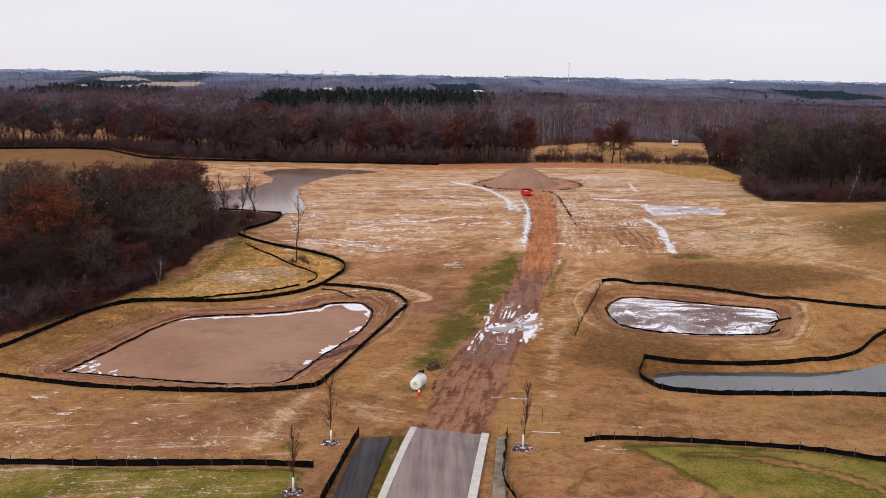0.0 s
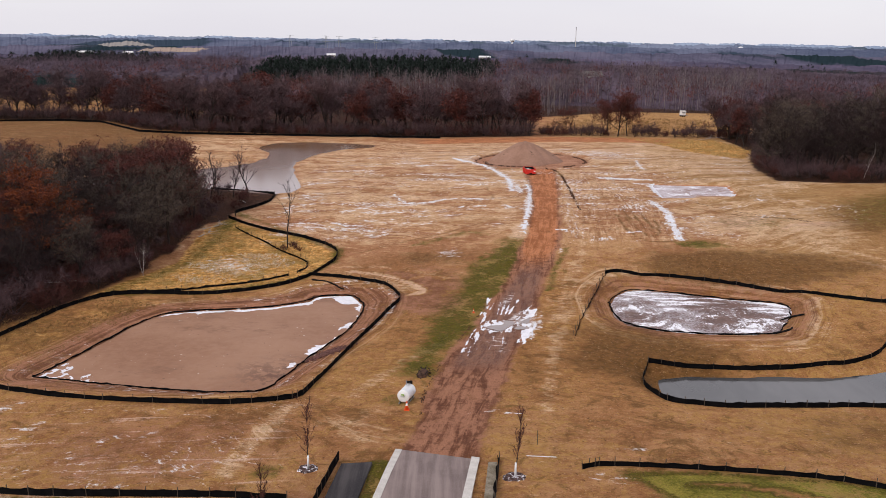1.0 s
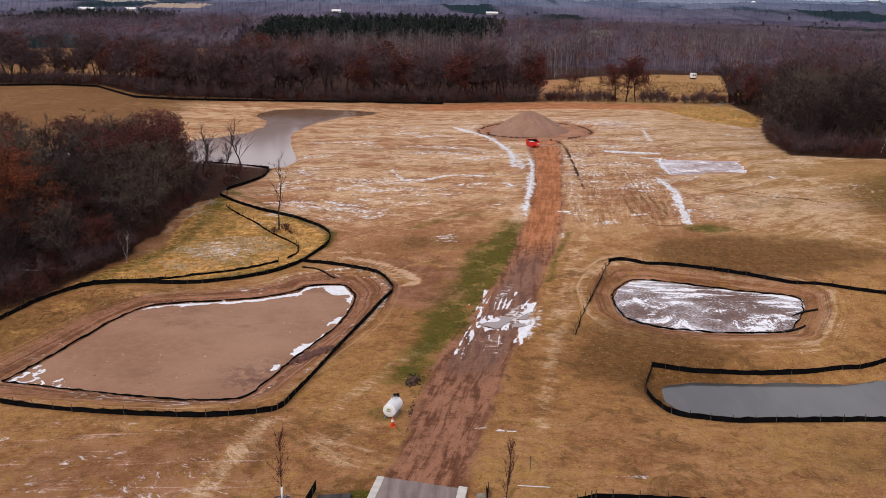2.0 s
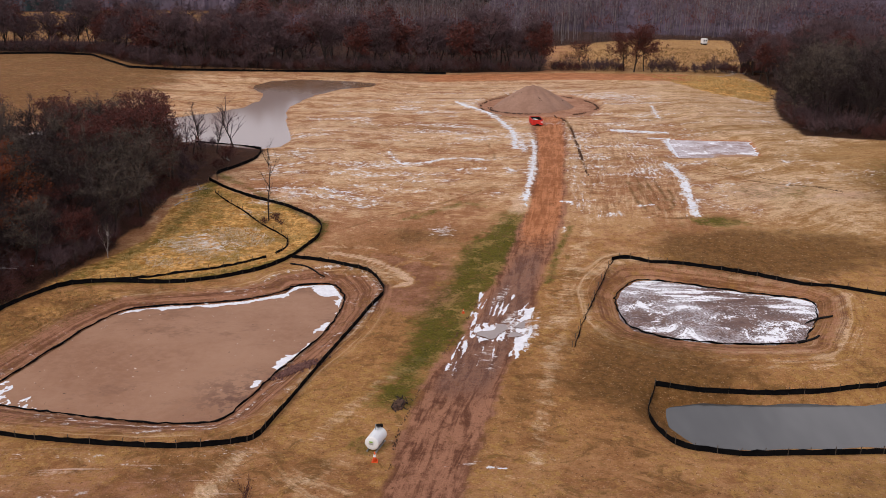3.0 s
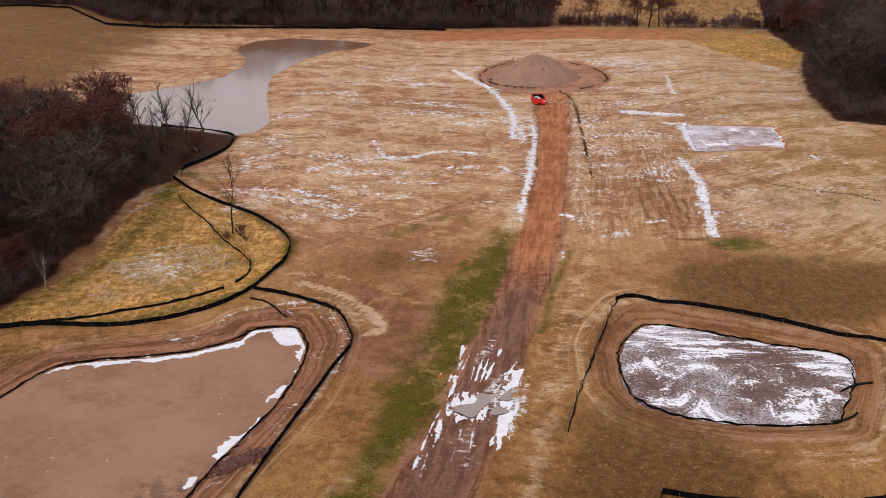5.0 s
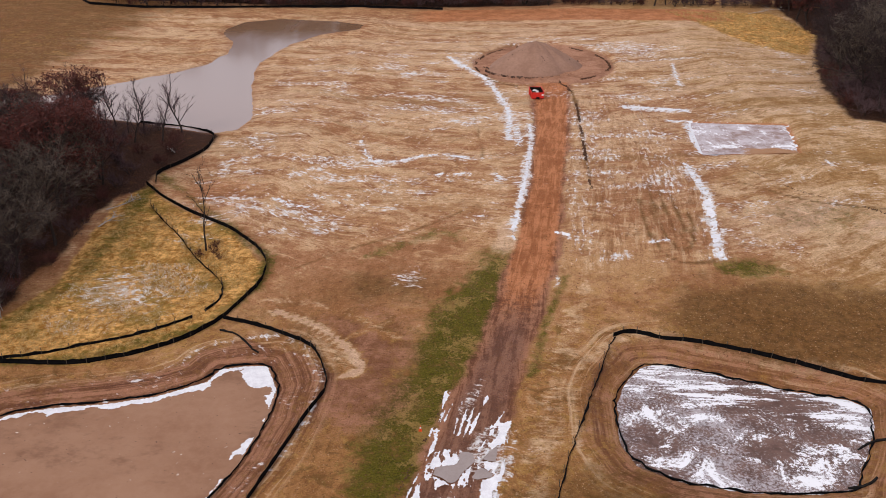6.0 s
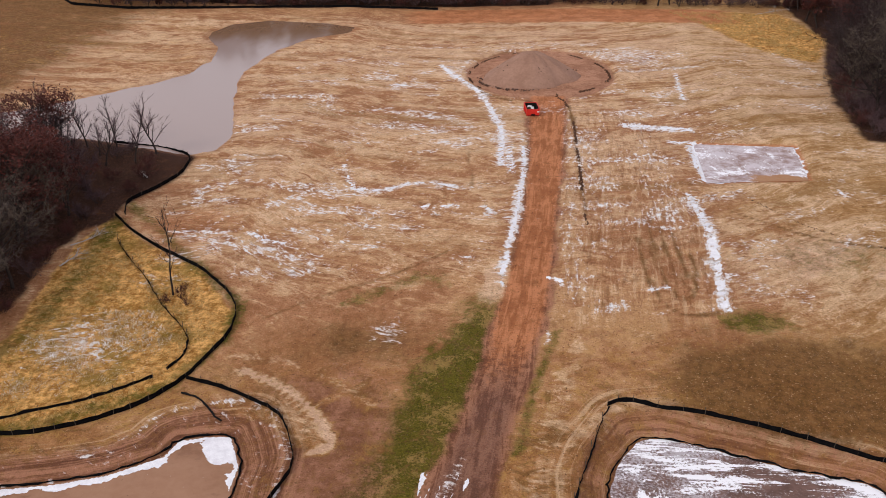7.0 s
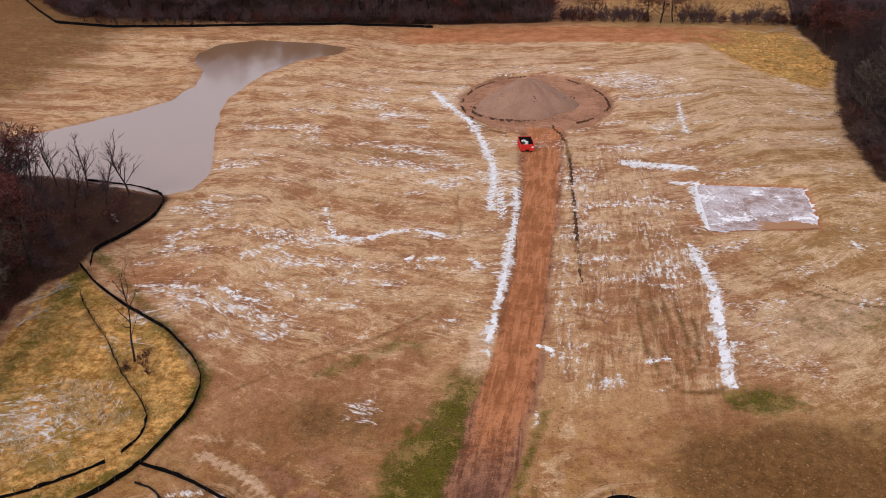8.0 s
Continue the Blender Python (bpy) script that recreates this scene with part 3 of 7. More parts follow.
# snow lying in drifts, by the road, in the west and in the east of the field, and in the south: (half width, strength, line)
ROAD_SNOW = [
    (0.62, 0.95, [(20.6, 216), (20.1, 203.4), (18.2, 185.8), (16.2, 171)]),
    (0.85, 0.92, [(3.4, 275), (6.7, 264.5), (13, 250), (15.6, 233.4), (16.9, 224.7), (16.3, 207.7)]),
    (1.1, 0.74, [(17.8, 217), (18.2, 204.4)]),
    (0.6, 0.66, [(30.8, 227.4), (28.8, 197.4)]),
    (0.6, 0.6, [(31.6, 214.6), (30.3, 195.6)]),
    (0.6, 0.8, [(22.2, 170), (24.1, 168.2)]),
    (0.55, 0.7, [(25.2, 168.6), (27.9, 170.1)]),
    (0.5, 0.7, [(26.8, 184), (28.8, 184.4)]),
    (0.5, 0.66, [(26, 178.2), (30.3, 178.5)]),
    (1.0, 0.7, [(27.8, 162.1), (30.6, 163.4)]),
    (0.55, 0.74, [(34, 166.6), (36.9, 167.3)]),
    (0.45, 0.62, [(34.6, 161.8), (36.7, 162.1)]),
    (0.45, 0.8, [(15.9, 169.2), (16.7, 168.1)]),
    (0.5, 0.6, [(27.9, 166.7), (27.3, 161.6)]),
    (0.4, 0.7, [(21.4, 158), (21.2, 155.4)]),
    (1.3, 0.56, [(24.6, 240.5), (26.4, 237)]),
    (0.6, 0.7, [(27.6, 237), (29, 239)]),
]
EAST_SNOW = [
    (0.95, 0.95, [(44.9, 195.6), (45.5, 183.5), (44.1, 171.7), (43.2, 163.2)]),
    (1.5, 0.92, [(40.1, 228.5), (44.1, 227.6), (51.2, 226.5)]),
    (0.9, 0.8, [(46.6, 219.6), (50.5, 219.2)]),
    (0.7, 0.9, [(49.5, 217.7), (48.5, 206.1), (50.2, 203.2)]),
    (0.6, 0.85, [(56, 265.9), (54.4, 252.3), (53.9, 245.3)]),
    (1.2, 0.6, [(57, 285.3), (60.8, 281.6)]),
    (2.0, 0.58, [(84.1, 287.1), (87.6, 271.9)]),
    (1.8, 0.58, [(78.1, 260.6), (80.9, 254.9), (85.9, 257.1)]),
    (2.0, 0.55, [(73.3, 244.4), (81, 239.2)]),
    (0.9, 0.62, [(50.4, 236.6), (54.4, 234.9)]),
    (1.1, 0.58, [(38.6, 258.7), (43.3, 255)]),
    (0.8, 0.58, [(32.1, 244), (35.2, 247.6)]),
    (0.6, 0.66, [(74, 224.3), (75.9, 221.9)]),
    (0.5, 0.85, [(67.9, 197), (68.2, 195.6)]),
]
WEST_SNOW = [
    (0.8, 0.9, [(-7.6, 200.9), (-3, 199), (1.1, 200.8), (5.4, 201.2), (8.7, 199.1)]),
    (0.6, 0.78, [(-10.2, 210.7), (-9, 205.5), (-7.4, 200.9)]),
    (1.1, 0.66, [(-20.5, 196.7), (-17.5, 198.4), (-12.1, 202.1)]),
    (1.2, 0.7, [(-33.6, 202.3), (-29.2, 205.7)]),
    (1.4, 0.58, [(-35.9, 212.4), (-27.4, 209.9)]),
    (0.8, 0.74, [(-21.1, 187.6), (-18.5, 185.2), (-14.1, 183.3)]),
    (0.9, 0.7, [(-0.3, 224), (6.8, 225.4)]),
    (1.1, 0.74, [(5.7, 219.7), (9.7, 217.4)]),
    (0.7, 0.85, [(-6.6, 259.3), (-3.8, 258.1)]),
    (0.7, 0.62, [(-4.5, 267), (-1.4, 262.6)]),
    (0.9, 0.7, [(-1.9, 250.5), (2.7, 249.6)]),
    (0.6, 0.7, [(-11.3, 239.8), (-5, 241.5)]),
    (1.0, 0.57, [(-28, 282.2), (-18.8, 283.6)]),
    (0.6, 0.74, [(2.8, 192.5), (9.5, 191.6)]),
    (0.6, 0.85, [(13.9, 190.9), (14.9, 187.9)]),
    (0.5, 0.66, [(15.4, 184.5), (15.9, 182.3)]),
    (1.0, 0.66, [(-11.9, 175.2), (-9, 177.3)]),
    (0.6, 0.66, [(-20.9, 175.4), (-17.7, 176.7)]),
    (0.9, 0.58, [(-4.3, 180.6), (-1.7, 180.9)]),
]
THIN_SNOW = [
    (0.8, 0.58, [(-16, 191.9), (-8.9, 193.5)]),
    (0.8, 0.57, [(-29.3, 188.9), (-25.9, 194.2)]),
    (1.0, 0.57, [(-2.3, 193.7), (-5.4, 187.1)]),
    (2.2, 0.52, [(49, 177.4), (51, 176)]),
    (2.6, 0.55, [(48, 168.4), (51, 167)]),
    (1.6, 0.5, [(9.6, 175.8), (12, 175.2)]),
    (0.36, 0.92, [(8.2, 91.2), (9.9, 90.9)]),
    (0.4, 0.74, [(-21.9, 78.9), (-20.1, 79.3)]),
    (0.7, 0.6, [(-44.9, 94.9), (-43.3, 96.8)]),
    (0.6, 0.6, [(-39.9, 89.6), (-38.7, 91)]),
    (0.6, 0.6, [(-30.8, 85.6), (-29.7, 86.9)]),
    (0.3, 0.7, [(-26.5, 87.2), (-25.6, 87.6)]),
    (0.25, 0.7, [(-27.2, 75.9), (-26.1, 75.8)]),
    (0.25, 0.7, [(-31.2, 73.1), (-30.3, 73.2)]),
    (0.3, 0.7, [(4.6, 91.8), (7.2, 92.2)]),
    (0.22, 0.85, [(16.6, 82.8), (22.1, 81.9)]),
    (0.8, 0.58, [(13.7, 76.5), (17, 75.2)]),
    (1.8, 0.78, [(9.6, 124), (13.4, 127)]),
    (1, 0.78, [(12.4, 119), (14.6, 128.5)]),
    (0.48, 0.74, [(10, 132), (11.8, 138)]),
    (0.8, 0.57, [(8.5, 119), (9.0, 113)]),
]
SNOW_LINES = ROAD_SNOW + EAST_SNOW + WEST_SNOW + THIN_SNOW


def beside_zone(x, y):
    return smooth(22, 25, x - 0.05 * (y - 180)) * smooth(47, 43, x) * smooth(156, 164, y) * smooth(244, 232, y)


def ground_zones(x, y):
    """What covers the ground: soil, clay, grass, straw; snow, damp turf, litter, tall grass. Each runs from 0 to 1 and beyond its edge falls off softly."""
    n1, n2 = value_noise(x / 9, y / 9, 11, 3), value_noise(x / 3, y / 3, 23, 3)
    wob = (n1 - 0.5) * 5 + (n2 - 0.5) * 2
    dirt = area_distance(x, y, DIRT_EDGE)
    basin, ice, lake, pond, pad = (area_distance(x, y, a) for a in (BASIN, ICE, LAKE, POND, PAD))
    ring = (np.hypot((x - RING[0]) / RING_R[0], (y - RING[1]) / RING_R[1]) - 1) * 17
    far = np.hypot(x, y)

    def over(d, soft):
        return smooth(soft, -soft, d)

    soil = np.maximum.reduce([over(dirt + (n2 - 0.5) * 1.6, 1.1), 0.75 * over(basin - 5.0 + wob * 0.3, 2.0), 0.6 * over(ice - 4.2 + wob * 0.3, 2.0), over(ring + wob * 0.2, 1.6),
                              0.75 * over(np.hypot(x + 4, (y - 142) * 0.6) - 9 + wob, 6), 0.55 * over(np.hypot((x + 24) * 0.55, y - 84) - 9 + wob, 5),
                              0.55 * over(np.hypot((x + 9) * 0.8, (y - 71) * 0.5) - 3 + wob * 0.4, 2), 0.5 * over(lake - 2.0 + wob * 0.3, 1.5)])
    clay = np.maximum.reduce([over(dirt + 0.6, 1.2) * smooth(138, 165, y), over(np.abs(y - 334 + 0.05 * (x - 30)) - 10 + wob * 0.6, 2.5) * smooth(-25, 5, x) * smooth(95, 75, x),
                              0.45 * over(np.hypot(x + 31, y - 190) - 12 + wob, 8), 0.9 * over(np.abs(pad) - 0.9, 0.7), over(np.hypot((x - 61.5) * 0.5, y - 203.0) - 2, 1.0)])
    strip = [(-3.2, 104), (-2.6, 114), (0, 124), (3.2, 138), (5.5, 148), (9, 157), (12, 164.5), (17.5, 164), (14.4, 148), (10.6, 137), (7.0, 125), (3.2, 114), (0.3, 104)]
    green = np.maximum.reduce([1.05 * over(area_distance(x, y, strip) - 0.6 + wob * 0.8, 3.4), 0.9 * over(line_distance(x, y, [(17.2, 138), (19.4, 148), (22.4, 158)]) - 0.7 + wob * 0.1, 0.7),
                               1.0 * over(np.hypot((x - 46.5) * 0.55, y - 160.5) - 2.2 + wob * 0.3, 1.5), 0.6 * over(line_distance(x, y, [(-4, 166), (6, 172), (8, 170)]) - 1.6 + wob * 0.3, 1.5),
                               1.4 * over(area_distance(x, y, [(-90, 79.6), (-39.6, 75.9), (-23.5, 73.8), (-10.6, 71.9), (-12.5, 40), (-32, -150), (-160, -150), (-160, 76)]) + 0.4 + (n2 - 0.5), 0.8),
                               1.35 * over(area_distance(x, y, [(22.4, 65.6), (21.5, 69), (19.6, 72.4), (17.5, 75.3), (16.4, 77), (25, 77.6), (34, 76.4), (40, 74.6), (75, 62), (160, 36), (160, -150), (12, -150), (24, 40)]) - 0.1 + wob * 0.25, 1.2),
                               1.1 * over(area_distance(x, y, [(-5.9, 65), (-4.7, 79.5), (-2.1, 79.5), (-3.9, 65)]) + (n2 - 0.5) * 0.6, 0.6),
                               0.7 * over(np.hypot(x + 13.5, (y - 77.5)) - 1.8 + wob * 0.2, 1.0), 0.7 * over(np.hypot(x + 3.2, y - 95.5) - 1.7 + (n2 - 0.5) * 2, 0.8),
                               0.62 * over(np.hypot((x - 104) * 0.7, y - 178) - 20 + wob, 9), 0.5 * over(np.hypot(x - 60, (y - 176) * 1.4) - 10 + wob, 8),
                               0.8 * over(line_distance(x, y, [(-51, 143), (-46.5, 152), (-43.5, 163), (-43, 178), (-43.5, 192)]) - 1.8 + wob * 0.4, 2.0),
                               0.75 * over(line_distance(x, y, [(-43, 198), (-18, 168), (-18, 160), (-22, 151), (-35, 143), (-50, 141)]) - 1.2 + wob * 0.2, 1.0)])
    green = green * (1 - 0.8 * over(line_distance(x, y, [(21.6, 74.7), (26, 75), (30.9, 73.2), (34.5, 70.2), (36.3, 67.5)]) - 0.5 + (n2 - 0.5) * 1.2, 0.5))
    bow = 0.010 * np.clip(x - 22, -45, 45) ** 2
    arc = value_noise(x / 26 + y / 60, (y - bow) / 3.2, 37, 3)
    straw = 0.14 + (0.62 + 0.16 * smooth(195, 235, y)) * smooth(148, 182, y + wob) * smooth(350, 325, y) * (0.7 + 0.5 * smooth(0.35, 0.65, arc)) * smooth(-120, -90, x) + 0.45 * over(np.hypot((x - 68) * 0.7, y - 168) - 14 + wob, 8)
    straw = np.maximum(straw, 0.62 * over(np.hypot(x + 6.5, y - 88) - 6 + wob * 0.5, 4))
    straw = np.maximum(straw, 0.5 * smooth(95, 125, y) * smooth(170, 150, y) * over(np.abs(x - 16 - (y - 120) * 0.13) - 2.5 + wob * 0.3, 2))
    straw = straw * (1 - 0.75 * smooth(72, 84, x + wob) * smooth(214, 200, y)) * (1 - 0.1 * smooth(-50, -70, x) * smooth(225, 245, y))
    rings = 0.5 + 0.5 * np.sin(basin * 2.6 + n1 * 2)
    straw = np.where(basin < 9, straw * 0.5 + 0.55 * rings * smooth(8, 5, basin), straw)
    rings = 0.5 + 0.5 * np.sin(ice * 2.2 + n1 * 2)
    straw = np.where(ice < 8, straw * 0.5 + 0.5 * rings * smooth(8, 5, ice), straw)
    dark = np.maximum.reduce([0.8 * over(np.hypot((x - 104) * 0.7, y - 174) - 22 + wob, 10), 1.1 * over(np.hypot((x - 50) * 0.45, y - 149) - 8 + wob, 5), 1.1 * over(np.hypot((x - 27) * 0.75, (y - 112) * 0.6) - 7 + wob, 5),
                              0.55 * over(np.hypot((x + 55) * 0.7, y - 120) - 10 + wob, 6), 0.6 * over(np.hypot((x - 45) * 0.5, y - 88) - 7 + wob, 6), 0.5 * over(np.hypot((x - 8) * 1.1, (y - 112) * 0.4) - 6 + wob, 4) * smooth(8, 12, x),
                              0.6 * over(np.hypot((x + 2) * 0.6, y - 158) - 6 + wob, 4), 0.75 * smooth(-72, -100, x + wob * 3) * smooth(230, 250, y), 0.4 * over(np.hypot((x - 12) * 0.5, y - 235) - 8 + wob * 2, 8)])
    for table, zone in ((TRACKS, straw), (RUTS, dark)):
        for width, strength, line in table:
            xs, ys = [p[0] for p in line], [p[1] for p in line]
            near = (x > min(xs) - 4) & (x < max(xs) + 4) & (y > min(ys) - 4) & (y < max(ys) + 4)
            d = line_distance(x[near], y[near], rounded(line)) + (n2[near] - 0.5) * 0.5
            beaten = smooth(width + 0.5, width - 0.1, d)
            zone[near] = np.maximum(zone[near], (strength + 0.25) * beaten)
            soil[near] *= 1 - 0.85 * beaten
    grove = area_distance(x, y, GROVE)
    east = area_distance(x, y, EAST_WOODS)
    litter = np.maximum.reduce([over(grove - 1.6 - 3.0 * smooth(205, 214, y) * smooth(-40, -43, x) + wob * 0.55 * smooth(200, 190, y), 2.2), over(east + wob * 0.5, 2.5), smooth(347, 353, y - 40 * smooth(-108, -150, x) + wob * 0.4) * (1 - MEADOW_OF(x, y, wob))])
    tall = np.maximum.reduce([over(area_distance(x, y, PEN) + wob * 0.15, 1.5), 0.36 * MEADOW_OF(x, y, wob) * smooth(350, 356, y), 0.75 * over(area_distance(x, y, [(66, 338), (100, 338), (104, 306), (92, 278), (84, 285)]) + wob * 0.6, 3),
                              0.35 * over(area_distance(x, y, [(-54, 98), (-60, 130), (-49, 140), (-28, 143), (-40, 134), (-47, 105)]) + wob * 0.3, 3), 0.3 * over(np.hypot((x + 90) * 0.5, y - 290) - 25 + wob * 3, 12)])
    tall = np.maximum(tall, 0.3 * smooth(0.62, 0.68, value_noise(x / 320 + 3, y / 200, 71, 2)) * smooth(520, 640, far))
    snow = np.zeros_like(x)
    for width, strength, line in SNOW_LINES:
        strength *= 0.88
        width *= 1.3
        xs, ys = [p[0] for p in line], [p[1] for p in line]
        near = (x > min(xs) - 6) & (x < max(xs) + 6) & (y > min(ys) - 6) & (y < max(ys) + 6)
        d = line_distance(x[near], y[near], line) + (n2[near] - 0.5) * width * 1.6
        snow[near] = np.maximum(snow[near], strength * smooth(width * 1.9, width * 0.2, d))
    snow = np.maximum(snow, 0.75 * over(np.hypot((x + 43.5) * 0.6, y - 107.5) - 1.4 + (n2 - 0.5) * 2, 1.0))
    flecks = (1 - 0.35 * smooth(56, 66, x)) * smooth(162, 182, y + wob) * smooth(318, 285, y) * smooth(-42, -32, x) * smooth(92, 80, x)
    snow = np.maximum(snow, flecks * (0.26 + 0.34 * smooth(0.48, 0.68, value_noise(x / 10, (y - 0.6 * bow) / 3.6, 83, 3))))
    snow = np.maximum(snow, 0.3 * smooth(92, 86, y) * smooth(-12, -18, x) + 0.25 * smooth(5.5, 3.5, basin))
    snow = np.maximum(snow, 0.60 * over(np.hypot(x + 36, y - 159) - 8 + wob, 6))
    snow = np.maximum(snow, 0.74 * over(np.hypot(x - 2.3, (y - 159.5) * 0.6) - 1.8 + wob * 0.4, 2.4))
    snow = np.maximum(snow, 0.60 * over(np.hypot(x + 2, (y - 154) * 0.7) - 1.2 + wob * 0.4, 2.6))
    snow = np.maximum(snow, 0.58 * over(np.hypot(x - 65, y - 181) - 3 + wob * 0.5, 3))
    snow = np.maximum(snow, 0.46 * beside_zone(x, y) * smooth(0.4, 0.65, value_noise(x / 2.2, y / 14, 87, 3)))
    snow = snow * (1 - 0.8 * over(dirt + 0.8, 0.8) * smooth(150, 170, y) * smooth(236, 228, y)) * (1 - 0.9 * litter) * (1 - 0.85 * over(ring, 1.5))
    shelf = np.minimum(basin, ice)
    stripe = value_noise(shelf / 0.8, (x + y) / 16, 64, 2)
    snow = np.maximum(snow, np.where(shelf > 0.3, smooth(-44, -34, x) * 0.60 * smooth(0.55, 0.7, stripe) * smooth(6.5, 4.5, basin), 0))
    straw = np.maximum(straw, 0.9 * smooth(0.55, 0.72, stripe) * smooth(7.5, 5.5, shelf) * (shelf > 0.3))
    # thin frost lines across the south-west field
    frost = value_noise((y + 0.16 * x) / 0.9, x / 13, 66, 3)
    snow = np.maximum(snow, 0.5 * smooth(0.50, 0.64, frost) * smooth(-8, -16, x) * smooth(75, 78, y + 0.05 * x) * smooth(97, 92, y - 0.2 * (x + 40)) * (0.5 + 0.5 * n1))
    # the run of the harrow: bowed rows over the field, rows beside the road, and along it
    beside = beside_zone(x, y)
    road_x = x - 0.175 * (y - 80) + 0.0003 * (y - 80) ** 2
    turn = (n1 - 0.5) * 7
    wet = over(dirt + 1.0, 1.2) * smooth(100, 112, y) * smooth(162, 140, y) - over(ring + wob * 0.2, 1.6)
    return (soil, clay, green, straw, snow, dark, litter, tall, x + turn, y - bow * 0.9 + turn * 0.6 + 0.12 * x, road_x, shelf + 0.4 * (n2 - 0.5),
            over(dirt, 1.0), beside, smooth(7, 5.5, shelf), wet)


GROVE = [(-56, 134), (-53, 145), (-50.4, 157), (-50.6, 172), (-50.8, 182), (-49.3, 189), (-46.4, 194), (-45.8, 199), (-42.5, 204), (-40, 211), (-39.5, 216.5), (-46, 221), (-62, 225), (-85, 227), (-100, 232), (-170, 240), (-170, 120), (-62, 116)]
PEN = [(-53.5, 137), (-49, 141.6), (-35, 141.6), (-27, 145.4), (-21, 152), (-18, 161), (-18.6, 166), (-25.7, 177), (-40, 188.5), (-44.5, 194), (-47, 186), (-46, 160), (-51, 146)]
EAST_WOODS = [(104, 350), (102, 306), (93, 278), (84, 248), (79.5, 218), (92, 208), (140, 200), (420, 230), (420, 345)]


def MEADOW_OF(x, y, wob):
    east = area_distance(x, y, [(36, 352), (100, 350), (130, 380), (165, 452), (140, 484), (90, 480), (40, 438)])
    west = area_distance(x, y, [(-330, 436), (-340, 590), (-150, 590), (-112, 520), (-112, 436)])
    return smooth(6, -6, np.minimum(east, west) + wob)


def ground_rough(x, y):
    return (value_noise(x / 1.7, y / 1.7, 3, 2) - 0.5) * 0.10 + (value_noise(x / 7, y / 7, 4, 2) - 0.5) * 0.22


def build_ground():
    gx = axis(-100, 112, 0.74, -4900, 4900, 1.09)
    gy = axis(58, 350, 0.74, -700, 4900, 1.07)
    X, Y = np.meshgrid(gx, gy)
    x, y = X.ravel(), Y.ravel()
    z = height(x, y)
    zones = ground_zones(x, y)
    soil, snow = zones[0], zones[4]
    near = (np.abs(x) < 130) & (y < 370) & (y > 40)
    rough = ground_rough(x, y)
    ruts = np.sin(area_distance(x, y, DIRT_EDGE) * 3.1 + value_noise(x / 6, y / 12, 8, 2) * 3) * 0.028 * soil
    z = z + np.where(near, rough + ruts, 0)
    # the paved road and trail lie on a trimmed bed
    bed = smooth(1.5, 0.3, area_distance(x, y, [(-9.5, -40), (-7.3, 79), (5.4, 81), (5.8, 40), (0, -40)]))
    z = z * (1 - bed) + bed * (height(1.1 - (81 - y) * 0.118, y) - 0.2)
    nx, ny = len(gx), len(gy)
    i = np.arange(nx * ny).reshape(ny, nx)
    faces = np.stack([i[:-1, :-1], i[:-1, 1:], i[1:, 1:], i[1:, :-1]], -1).reshape(-1, 4)
    me = bpy.data.meshes.new("ground")
    me.vertices.add(len(x))
    me.vertices.foreach_set("co", np.stack([x, y, z], -1).ravel())
    me.loops.add(faces.size)
    me.loops.foreach_set("vertex_index", faces.ravel())
    me.polygons.add(len(faces))
    me.polygons.foreach_set("loop_start", np.arange(len(faces)) * 4)
    me.polygons.foreach_set("use_smooth", np.ones(len(faces), bool))
    me.update()
    me.validate()
    for name, four in (("zone_a", zones[:4]), ("zone_b", zones[4:8]), ("zone_c", zones[8:12]), ("zone_d", zones[12:])):
        at = me.attributes.new(name, "FLOAT_COLOR", "POINT")
        at.data.foreach_set("color", np.stack(four, -1).astype(np.float32).ravel())
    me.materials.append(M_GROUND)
    tagged(new("ground", me), "brown autumn earth with straw, patchy grass and thin snow", "ground", kind="structure")
    # the haul road is a skin of its own over the ground
    c = faces.reshape(ny - 1, nx - 1, 4)
    mid_x, mid_y = x[faces].mean(1), y[faces].mean(1)
    sel = (mid_x > -4) & (mid_x < 33) & (mid_y > 80) & (mid_y < 251)
    idx = np.where(sel)[0]
    idx = idx[area_distance(mid_x[idx], mid_y[idx], DIRT_EDGE) < 0.1]
    used, inv = np.unique(faces[idx].ravel(), return_inverse=True)
    me2 = mesh_of("dirt_road", np.stack([x[used], y[used], z[used] + 0.03], -1), inv.reshape(-1, 4), [M_GROUND], True)
    for name, four in (("zone_a", zones[:4]), ("zone_b", zones[4:8]), ("zone_c", zones[8:12]), ("zone_d", zones[12:])):
        at = me2.attributes.new(name, "FLOAT_COLOR", "POINT")
        at.data.foreach_set("color", np.stack([v[used] for v in four], -1).astype(np.float32).ravel())
    tagged(new("dirt_road", me2), "rutted brown dirt haul road with icy puddles", "dirt road", kind="structure")


def grown(pts, d):
    """The outline pushed outwards by d metres from its middle line, by its corner normals."""
    out, n = [], len(pts)
    area = sum(pts[i][0] * pts[(i + 1) % n][1] - pts[(i + 1) % n][0] * pts[i][1] for i in range(n))
    s = 1 if area > 0 else -1
    for i in range(n):
        (ax, ay), (bx, by) = pts[i - 1], pts[(i + 1) % n]
        ex, ey = bx - ax, by - ay
        l = math.hypot(ex, ey)
        out.append((pts[i][0] + s * ey / l * d, pts[i][1] - s * ex / l * d))
    return out


